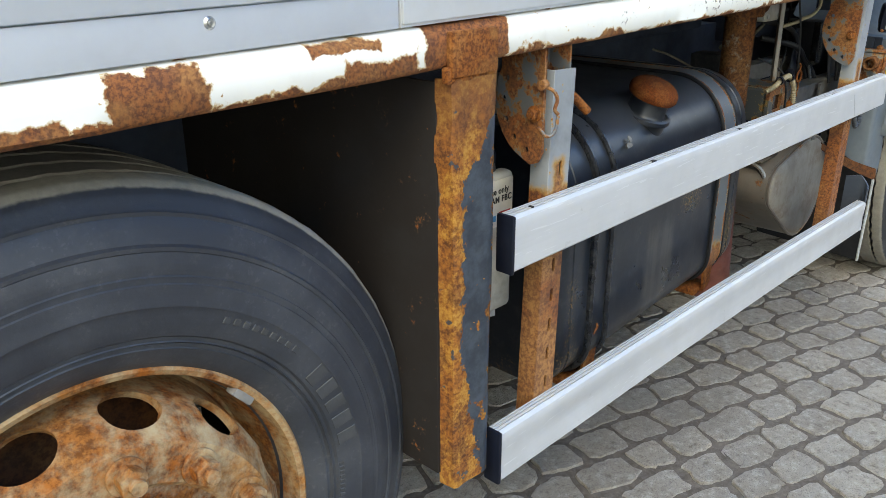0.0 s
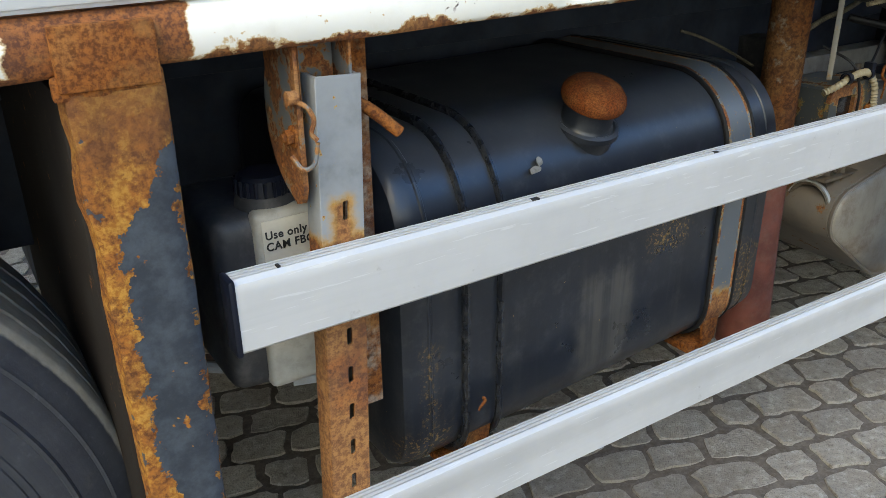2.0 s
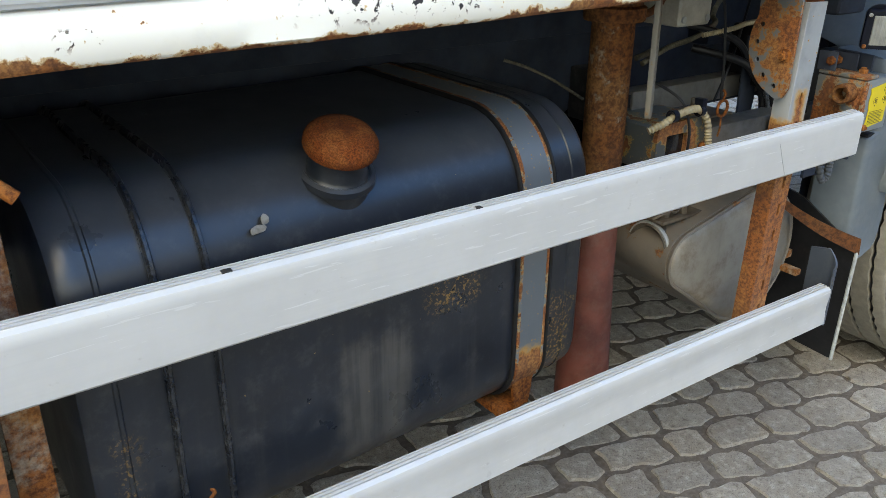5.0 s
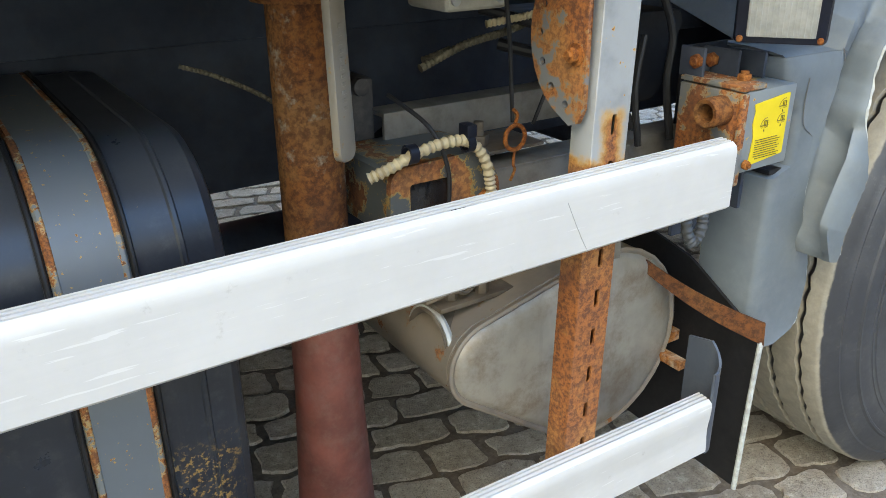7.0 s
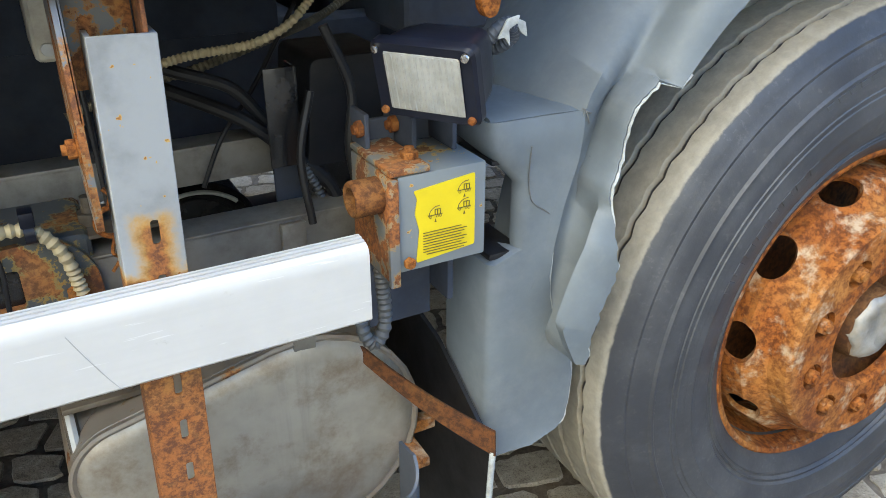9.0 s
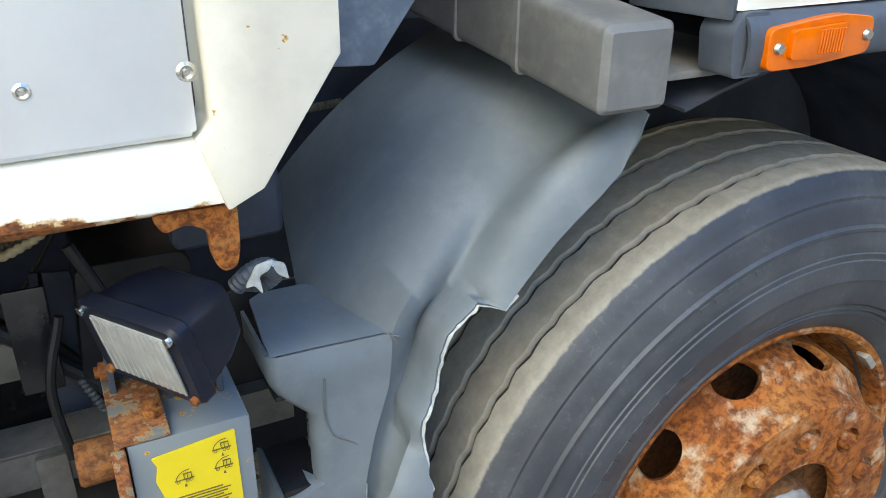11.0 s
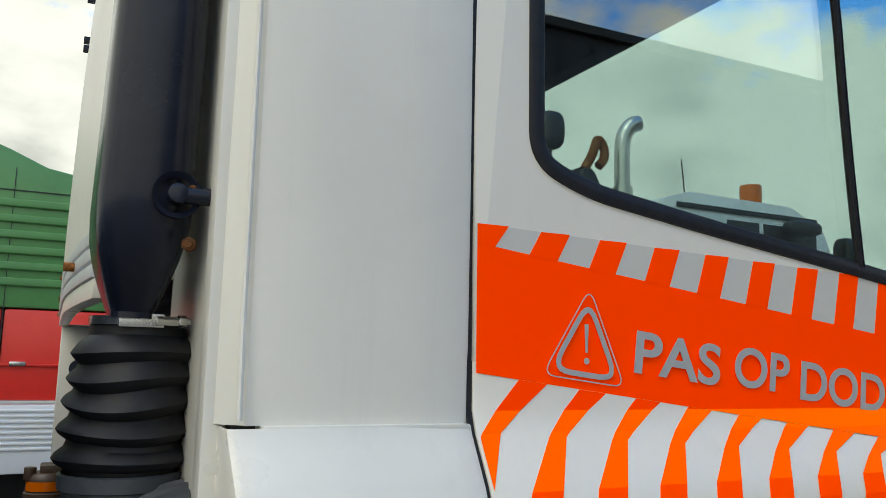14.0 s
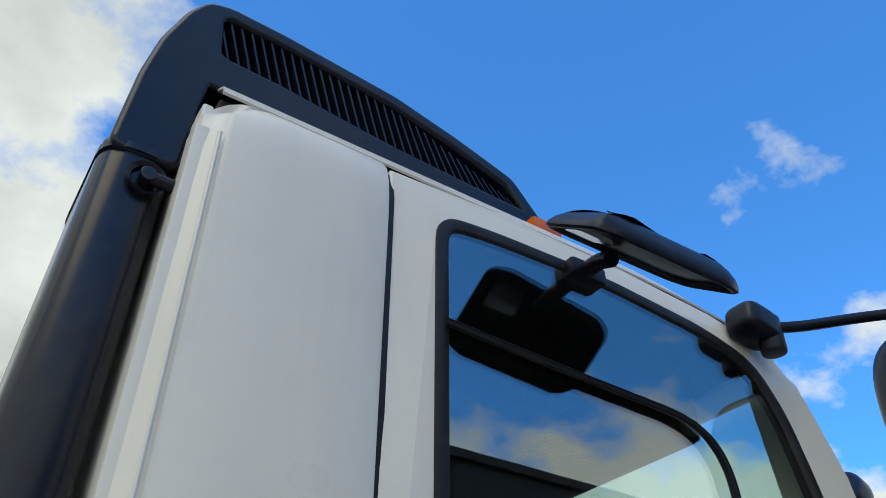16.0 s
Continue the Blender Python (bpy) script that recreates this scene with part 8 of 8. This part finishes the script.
ws = part("windscreen", prism([(4.565, 1.60), (4.570, 1.60), (4.375, 2.57), (4.370, 2.57)], "y", 1.03, 3.11), M["screen"], truck, "clear windscreen")
ws.visible_shadow = False
part("cab_front", prism([(4.44, 1.0), (4.66, 1.0), (4.60, 1.60), (4.44, 1.62)], "y", 0.96, 3.18, 0.02), M["white"], truck)

# roof intake with slanted slats
sec = rounded([(3.060, 2.56), (3.140, 2.56), (3.150, 2.735), (3.50, 2.722), (3.785, 2.715), (3.785, 2.752), (3.722, 2.822), (3.60, 2.858), (3.47, 2.888), (3.255, 2.906), (3.160, 2.908), (3.128, 2.898), (3.105, 2.860), (3.080, 2.78), (3.068, 2.70)], 0.012, 3)
hole = rounded([(3.156, 2.800), (3.170, 2.791), (3.268, 2.787), (3.476, 2.767), (3.700, 2.758), (3.758, 2.757), (3.716, 2.808), (3.60, 2.844), (3.47, 2.874), (3.255, 2.893), (3.162, 2.894), (3.146, 2.880)], 0.008, 3)
intake = plate2d("roof_intake", sec, [hole], 1.028, 0.05, M["duct"], truck, "black roof air intake with slanted slats", 0.008)
part("intake_body", stacked([(1.076, inset(sec, 0.001)), (1.20, inset(sec, 0.002)), (1.27, inset(sec, 0.012)), (1.31, inset(sec, 0.03))]), M["duct"], intake)
for i in range(34):
    x = 3.15 + 0.0178 * i
    zt = 2.903 - 0.09 * max(0, x - 3.2) - 0.28 * max(0.0, x - 3.45)
    zb = 2.790 - 0.065 * (x - 3.17)
    if zt - zb > 0.008 and x < 3.74:
        part("slat", prism([(x - 0.010, zt), (x - 0.006, zt), (x + 0.030, zb), (x + 0.026, zb)], "y", 1.035, 1.060), M["duct"], intake, smooth=False)
part("roof_marker", merge(box(3.745, 3.81, 1.00, 1.06, 2.700, 2.732, 0.006)), M["amber"], truck, "amber roof marker lamp")

# kerb mirror, mirror arm, main mirror
def blob(c, ax, mats, power=2.4, n=24):
    bm = bmesh.new()
    bmesh.ops.create_uvsphere(bm, u_segments=n * 2, v_segments=n, radius=1)
    for v in bm.verts:
        for k in range(3):
            v.co[k] = math.copysign(abs(v.co[k]) ** (2 / power), v.co[k])
    bm.transform(Matrix.Translation(c) @ mats @ Matrix.Diagonal((*ax, 1)))
    return bm


KM = Matrix(((0.997, 0.0774, 0.0072, 3.806), (-0.0572, 0.793, -0.6065, 0.8252), (-0.0527, 0.6043, 0.795, 2.5503), (0, 0, 0, 1)))
KERB = rounded([(-0.146, -0.074), (-0.110, -0.088), (0.110, -0.084), (0.146, -0.060), (0.146, 0.060), (0.110, 0.084), (-0.110, 0.088), (-0.146, 0.074)], 0.034, 6)


def mirror_loop(d, h):
    return [(u, v, h) for u, v in inset(KERB, d)]


km = stack3([mirror_loop(0.020, 0.006), mirror_loop(0.012, -0.001), mirror_loop(0.005, -0.002), mirror_loop(0.0, 0.001), mirror_loop(0.002, 0.008), mirror_loop(0.010, 0.018), mirror_loop(0.022, 0.027), mirror_loop(0.036, 0.034), mirror_loop(0.052, 0.038), mirror_loop(0.070, 0.040)])
km.transform(KM)
mir = part("kerb_mirror", km, M["black"], truck, "black kerb mirror over the side window")
part("mirror_stem", merge(tube([(3.80, 0.965, 2.60), (3.795, 0.935, 2.592), (3.79, 0.90, 2.585), (3.785, 0.87, 2.57)], 0.014, 12, 5), box(3.765, 3.84, 0.935, 0.968, 2.578, 2.612, 0.008)), M["black"], mir)
mg = prism(rounded([(-0.118, 0.010), (-0.118, 0.058), (-0.060, 0.062), (-0.050, 0.012)], 0.010, 4), "z", 0.0025, 0.0060)
mg.transform(KM)
part("mirror_glass", mg, M["mirror"], mir, "mirror face")
arm = part("mirror_arm", merge(blob((4.205, 0.925, 2.620), (0.048, 0.036, 0.032), Matrix.Rotation(radians(10), 4, "Y"), 4), cyl((4.235, 0.915, 2.565), (4.235, 0.915, 2.640), 0.024, 20, 0.006), tube([(4.24, 0.91, 2.62), (4.30, 0.88, 2.63), (4.42, 0.83, 2.665), (4.54, 0.75, 2.685), (4.60, 0.70, 2.68)], 0.011, 12, 6)), M["black"], truck, "black mirror arm on the roof edge")
part("main_mirror", blob((4.55, 0.765, 2.40), (0.06, 0.15, 0.27), Matrix.Rotation(radians(-12), 4, "Z"), 4.5), M["duct"], arm, "large black main mirror housing")
part("front_mirror", blob((4.75, 1.15, 2.462), (0.05, 0.045, 0.060), Matrix.Rotation(radians(25), 4, "Y"), 3), M["duct"], truck, "black front mirror")

# clutter between cab and body
cl = part("steering_reservoir", merge(lathe([(0, 0.030), (0.030, 0.030), (0.034, 0.026), (0.037, 0.018), (0.037, -0.004), (0.040, -0.006), (0.040, -0.014), (0.035, -0.016), (0.034, -0.070), (0.0, -0.075)], (3.012, 1.85, 1.437), "z", 32), box(2.998, 3.045, 1.83, 1.875, 1.466, 1.482, 0.004), cyl((2.982, 1.84, 1.455), (2.982, 1.84, 1.478), 0.011, 16, 0.003)), M["reservoir"], truck, "oily brown fluid reservoir with orange label")
part("reservoir_label", lathe([(0.0378, -0.001), (0.0378, 0.016)], (3.012, 1.85, 1.437), "z", 32, a0=200, a1=345), M["amber"], cl, "orange warning label")
part("far_corner_panel", merge(box(3.022, 3.398, 2.93, 2.96, 1.33, 1.774, 0.006)), M["white"], truck, "white far cab corner with round holes")
for hx, hz, hr in ((3.079, 1.637, 0.023), (3.094, 1.512, 0.011), (3.138, 1.715, 0.010)):
    part("panel_hole", lathe([(0.0, 0.0), (hr, 0.0), (hr * 1.15, -0.002), (hr * 1.2, 0.001)], (hx, 2.928, hz), "y", 28), M["chassis"], truck)
part("mount_block", merge(box(3.006, 3.03, 1.50, 1.60, 1.335, 1.405, 0.004), box(3.004, 3.032, 1.495, 1.60, 1.392, 1.402, 0.002), cyl((3.018, 1.5, 1.40), (3.018, 1.55, 1.425), 0.010, 14)), M["galv"], truck, "grey cab lock block")
part("bracket_plate", prism(rounded([(2.995, 1.349), (3.024, 1.330), (3.026, 1.254), (3.006, 1.250)], 0.003, 2), "y", 1.45, 1.456, 0.001), M["rust"], truck, "rusty cab bracket with bolt holes")
each("bracket_hole", [cyl((3.006, 1.4502, 1.315), (3.006, 1.4485, 1.315), 0.004, 14), cyl((3.014, 1.4502, 1.285), (3.014, 1.4485, 1.285), 0.004, 14)], M["chassis"], truck)
part("cross_beam", merge(box(2.950, 2.974, 1.45, 2.6, 1.150, 1.246, 0.004), box(2.950, 3.02, 1.44, 1.452, 1.19, 1.253, 0.003), box(2.974, 3.02, 1.44, 1.50, 1.244, 1.25, 0.002)), M["rust_dark"], truck, "dark rusty steel cross beam")
part("brass_fitting", merge(tube([(2.985, 1.62, 1.395), (2.998, 1.61, 1.397), (3.01, 1.60, 1.394)], 0.007, 10, 5), tube([(2.984, 1.61, 1.392), (2.986, 1.60, 1.365), (2.992, 1.59, 1.35), (3.005, 1.58, 1.347)], 0.0035, 8, 6), cyl((2.992, 1.585, 1.385), (2.996, 1.58, 1.355), 0.007, 12, 0.001)), M["reservoir"], truck, "dull pipe fitting with thin bent pipe")
part("engine_block", merge(box(2.95, 4.1, 1.75, 2.5, 0.75, 1.20, 0.03), box(2.90, 3.3, 1.55, 1.75, 0.85, 1.12, 0.02), cyl((2.97, 1.82, 1.10), (2.97, 2.3, 1.10), 0.05, 20, 0.008), box(2.85, 3.0, 2.0, 2.5, 0.92, 1.04, 0.02)), M["chassis"], truck, "dirty engine block")
gear = part("gearbox_casting", box(2.885, 2.995, 1.70, 1.76, 0.96, 1.095, 0.008), M["channel"], truck, "grimy cast gearbox housing with ribs")
each("casting_rib", [box(2.880 + 0.026 * i, 2.886 + 0.026 * i, 1.685, 1.702, 0.965, 1.10, 0.002) for i in range(5)] + [box(2.885, 2.995, 1.688, 1.702, z, z + 0.006, 0.002) for z in (1.0, 1.045, 1.09)], M["channel"], gear)
part("brake_pipe", cyl((2.70, 2.0, 1.066), (2.965, 2.0, 1.106), 0.016, 16, 0.002), M["bluepost"], truck, "blue-grey pipe behind the cab")
each("engine_hose", [*[tube([(2.90 + 0.02 * i, 1.52 + 0.12 * i, 1.27), (2.92, 1.45 + 0.07 * i, 1.24 - 0.02 * i), (2.97, 1.52 + 0.06 * i, 1.12), (3.05, 1.6, 1.02)], 0.006 + 0.002 * (i % 2), 8, 8) for i in range(5)], tube([(2.90, 2.4, 1.30), (2.96, 2.0, 1.29), (3.02, 1.7, 1.26)], 0.022, 12, 8)], M["rubber"], truck, "black engine hose")
part("far_mudguard", sheet([[(FX + r * math.cos(radians(d)), y, FZ + r * math.sin(radians(d))) for y, r in ((2.60, 0.86), (2.75, 0.83), (2.9, 0.79), (3.0, 0.74), (3.06, 0.68))] for d in range(112, 160, 4)], 0.004), M["alu"], truck, "grey far mudguard")

# ---- other vehicles in the yard ----
def lorry_green():
    t = thing("green_red_lorry", "parked lorry with green upper and red lower bodywork", "truck", at=(0, 0, 0))
    y = 4.95
    part("lower_body", box(0.6, 2.746, y, y + 2.3, 1.42, 1.90, 0.02), M["red"], t, "red painted lower bodywork")
    part("door", box(2.754, 4.2, y, y + 2.3, 1.42, 1.90, 0.02), M["red"], t, "red painted door")
    part("moulding", box(0.6, 4.2, y - 0.012, y, 1.60, 1.612, 0.004), M["red"], t)
    ribs = [box(0.6, 4.2, y - 0.018, y + 0.01, 2.02 + 0.085 * i, 2.065 + 0.085 * i, 0.014, 3) for i in range(6)]
    each("rib", ribs, M["green"], t)
    part("upper_body", prism([(0.6, 1.905), (4.2, 1.905), (4.2, 2.45), (2.9, 2.68), (2.72, 2.76), (2.3, 2.92), (1.4, 3.1), (0.6, 3.1)], "y", y, y + 2.3, 0.02), M["green"], t, "green upper bodywork")
    each("door_line", [box(2.748, 2.752, y - 0.004, y + 0.02, 1.42, 2.66, 0), box(2.0, 4.2, y - 0.006, y + 0.01, 2.535, 2.54, 0)], M["far_dark"], t)
    part("door_grip", box(2.80, 2.88, y - 0.02, y, 1.60, 1.625, 0.006), M["chrome"], t)
    for x in (1.4, 3.6):
        part("tyre", lathe([(0.25, 0), (0.30, -0.02), (0.46, -0.01), (0.52, 0.04), (0.52, 0.3), (0.3, 0.32)], (x, y + 0.05, 0.52), "y", 40), TYRE_F, t)
    part("under_frame", box(0.7, 4.1, y + 0.3, y + 2.0, 0.5, 1.05, 0.02), M["far_dark"], t)
    skirt = part("side_skirt", box(0.6, 4.2, y - 0.05, y + 0.1, 1.05, 1.40, 0.01), M["white_far"], t, "white slatted side board")
    each("slat", [box(0.6, 4.2, y - 0.058, y - 0.045, 1.17 + 0.028 * i, 1.182 + 0.028 * i, 0.002) for i in range(8)], M["white_far"], skirt)


def lorry_white():
    t = thing("white_lorry", "parked white lorry with exhaust stack and amber beacon", "truck")
    y = 6.9
    part("cab", merge(prism(rounded([(8.9, 1.0), (11.75, 1.0), (11.75, 2.6), (11.45, 3.35), (10.9, 3.60), (9.3, 3.62), (8.9, 3.5)], 0.08, 4), "y", y, y + 2.4, 0.04), *[box(9.0, 9.35, y - 0.03, y, 2.2 + 0.12 * i, 2.26 + 0.12 * i, 0.02) for i in range(9)]), M["white_far"], t, "white cab")
    each("side_window", [box(8.96, 9.2, y - 0.012, y + 0.01, 2.8, 3.3, 0.03), box(9.85, 10.35, y - 0.012, y + 0.01, 2.65, 3.35, 0.05), box(10.42, 11.3, y - 0.012, y + 0.01, 2.65, 3.35, 0.05)], M["far_dark"], t, "dark side window")
    part("sun_strip", box(9.1, 11.3, y - 0.03, y, 3.42, 3.48, 0.01), M["far_dark"], t)
    part("beacon", merge(cyl((10.55, y + 0.3, 3.60), (10.55, y + 0.3, 3.88), 0.13, 20, 0.02)), M["amber"], t, "amber roof beacon")
    part("aerial", cyl((9.6, y + 0.4, 3.6), (9.55, y + 0.4, 4.1), 0.008, 8), M["far_dark"], t)
    part("exhaust_stack", merge(cyl((8.36, y, 2.0), (8.36, y, 3.55), 0.11, 24), tube([(8.36, y, 3.5), (8.36, y, 3.9), (8.38, y, 4.1), (8.46, y - 0.02, 4.24), (8.56, y - 0.04, 4.28)], 0.085, 20, 6)), M["steel"], t, "bright exhaust stack")
    part("mirror", merge(blob((11.55, y - 0.2, 3.0), (0.09, 0.12, 0.25), Matrix.Identity(4), 4), blob((10.9, y - 0.15, 3.32), (0.28, 0.1, 0.09), Matrix.Identity(4), 3)), M["far_dark"], t)
    part("chassis", box(5.0, 11.5, y + 0.3, y + 2.1, 0.5, 1.0, 0.02), M["far_dark"], t)
    for x in (6.5, 10.6):
        part("tyre", lathe([(0.25, 0), (0.30, -0.02), (0.46, -0.01), (0.52, 0.04), (0.52, 0.3), (0.3, 0.32)], (x, y + 0.05, 0.52), "y", 40), TYRE_F, t)
    part("crane_column", merge(prism(rounded([(7.55, 2.2), (8.05, 2.2), (8.10, 3.5), (7.98, 3.72), (7.75, 3.70), (7.55, 3.2)], 0.08, 4), "y", y, y + 0.35, 0.04), prism(rounded([(7.45, 2.4), (7.75, 2.6), (7.95, 3.6), (7.80, 3.70)], 0.05, 3), "y", y - 0.1, y, 0.02)), M["far_dark"], t, "dark crane column")
    part("crane_hook", tube([(7.85, y - 0.02, 3.68), (7.95, y - 0.02, 3.85), (8.02, y - 0.02, 4.02), (8.10, y - 0.02, 3.95), (8.10, y - 0.02, 3.82), (8.03, y - 0.02, 3.74)], 0.05, 12, 6), M["rust_wheel"], t, "rusty red crane hook")
    part("lamp_rig", merge(blob((7.45, y, 4.05), (0.14, 0.1, 0.2), Matrix.Identity(4), 3), cyl((7.4, y, 2.5), (7.42, y, 4.0), 0.04, 12)), M["far_dark"], t)


def warehouse():
    """A dark clad hall across the yard; it shows in the cab's window."""
    t = thing("warehouse", "dark grey clad hall across the yard", "building")
    part("wall", box(7.0, 60.0, -20.0, -8.0, 0.0, 6.70, 0.02), M["far_dark"], t, "dark ribbed sheet cladding")
    each("rib", [box(7.1 + 0.6 * i, 7.25 + 0.6 * i, -8.012, -8.0, 0.2, 6.60, 0.004) for i in range(60)], M["far_dark"], t)
    part("roof_edge", box(6.9, 60.1, -20.1, -7.9, 6.70, 6.85, 0.02), M["far_dark"], t)


lorry_green()
lorry_white()
warehouse()

# ---- ground: joint sand, then pavers laid in rows ----
ground = part("ground", prism([(-600, -600), (600, -600), (600, 600), (-600, 600)], "z", -0.5, 0.0), M["sand"], None, smooth=False)
tagged(ground, "dark sandy joints under block paving", "ground", kind="structure")
pav = thing("paving", "worn interlocking concrete block paving with dark joints", "paving", kind="structure")

PW, PD, PH = 0.147, 0.106, 0.0065
rnd = random.Random(5)
ANG = radians(-17)
ca, sa = math.cos(ANG), math.sin(ANG)
ends = {}
for j in range(-48, 94):
    for i in range(-54, 75):
        ends[i, j] = ((i + (0.5 if j % 2 else 0.0)) * PW + rnd.uniform(-0.026, 0.026), rnd.uniform(-0.010, 0.010))


def row_line(u, j):
    """Where the joint below row j runs: it waves to and fro as the blocks interlock."""
    n = noise.noise(Vector((u * 8.5, j * 3.7, 1.3))) * 0.017 + noise.noise(Vector((u * 26, j * 5.1, 7.0))) * 0.008
    return j * PD + n + 0.0015 * math.sin(2 * math.pi * u / PW + (math.pi if j % 2 else 0))


def stone(i, j):
    """One hewn-edged block between two waving row joints, with rough sides and a flat worn top; points and faces."""
    (ua, la), (ub, lb) = ends[i, j], ends[i + 1, j]
    g, gv = rnd.uniform(0.0045, 0.0115), rnd.uniform(0.004, 0.010)
    ring = []
    a0, b0, a1, b1 = ua - la + g, ub - lb - g, ua + la + g, ub + lb - g
    along_u, along_v = (0.07, 0.20, 0.34, 0.50, 0.66, 0.80, 0.93), (0.12, 0.38, 0.62, 0.88)
    for t in along_u:
        u = a0 + (b0 - a0) * t
        ring.append((u, row_line(u, j) + gv + (0.005 if t in (0.07, 0.93) else 0)))
    for t in along_v:
        u = b0 + (b1 - b0) * t
        lo, hi = row_line(u, j) + gv, row_line(u, j + 1) - gv
        ring.append((u + rnd.uniform(-0.004, 0.004), lo + (hi - lo) * t))
    for t in along_u:
        u = b1 + (a1 - b1) * t
        ring.append((u, row_line(u, j + 1) - gv - (0.005 if t in (0.07, 0.93) else 0)))
    for t in along_v[::-1]:
        u = a0 + (a1 - a0) * t
        lo, hi = row_line(u, j) + gv, row_line(u, j + 1) - gv
        ring.append((u + rnd.uniform(-0.004, 0.004), lo + (hi - lo) * t))
    ring = [(a + rnd.uniform(-0.0028, 0.0028), b + rnd.uniform(-0.0028, 0.0028)) for a, b in ring]
    u, v = (ua + ub) / 2, (j + 0.5) * PD
    n, lift = len(ring), rnd.uniform(-0.004, 0.002)
    ta, tb = rnd.uniform(-0.03, 0.03), rnd.uniform(-0.03, 0.03)
    pts = []
    for k, h in ((1.0, -0.02), (0.985, PH * 0.35), (0.95, PH)):
        for a, b in ring:
            x, y = u + (a - u) * k, v + (b - v) * k
            pts.append((x * ca - y * sa, x * sa + y * ca, h + lift + (x - u) * ta + (y - v) * tb + (rnd.uniform(-0.0016, 0.0016) if h > 0 else 0)))
    faces = [[lv * n + q, lv * n + (q + 1) % n, (lv + 1) * n + (q + 1) % n, (lv + 1) * n + q] for lv in (0, 1) for q in range(n)]
    return pts, faces + [list(range(2 * n, 3 * n))]


near, rest_v, rest_f = [], [], []
for i, j in list(ends):
    if (i + 1, j) not in ends:
        continue
    u, v = ends[i, j][0] + PW / 2, (j + 0.5) * PD
    x, y = u * ca - v * sa, u * sa + v * ca
    if not (-2.0 < x < 6.0 and -2.0 < y < 7.0):
        continue
    pts, faces = stone(i, j)
    if 1.05 < x < 2.95 and 0.75 < y < 2.9 and len(near) < 300:
        me = bpy.data.meshes.new("block")
        me.from_pydata([(px - x, py - y, pz) for px, py, pz in pts], [], faces)
        me.shade_smooth()
        me.set_sharp_from_angle(angle=0.6)
        me.materials.append(M["paver"])
        ob = new("block", me)
        ob.location, ob.parent = (x, y, 0), pav
        near.append(ob)
    else:
        k0 = len(rest_v)
        rest_v += pts
        rest_f += [[k0 + a for a in f] for f in faces]
me = bpy.data.meshes.new("outer_blocks")
me.from_pydata(rest_v, [], rest_f)
me.shade_smooth()
me.set_sharp_from_angle(angle=0.6)
me.materials.append(M["paver"])
outer = new("outer_blocks", me)
outer.parent = pav
tagged(outer, kind="stuff")
far_ground = part("far_paving", merge(box(-300, 300, 7.0, 300, -0.01, 0.006, 0), box(-300, 300, -300, -2.0, -0.01, 0.006, 0), box(6.0, 300, -2.0, 7.0, -0.01, 0.006, 0), box(-300, -2.0, -2.0, 7.0, -0.01, 0.006, 0)), M["paver"], pav, smooth=False)
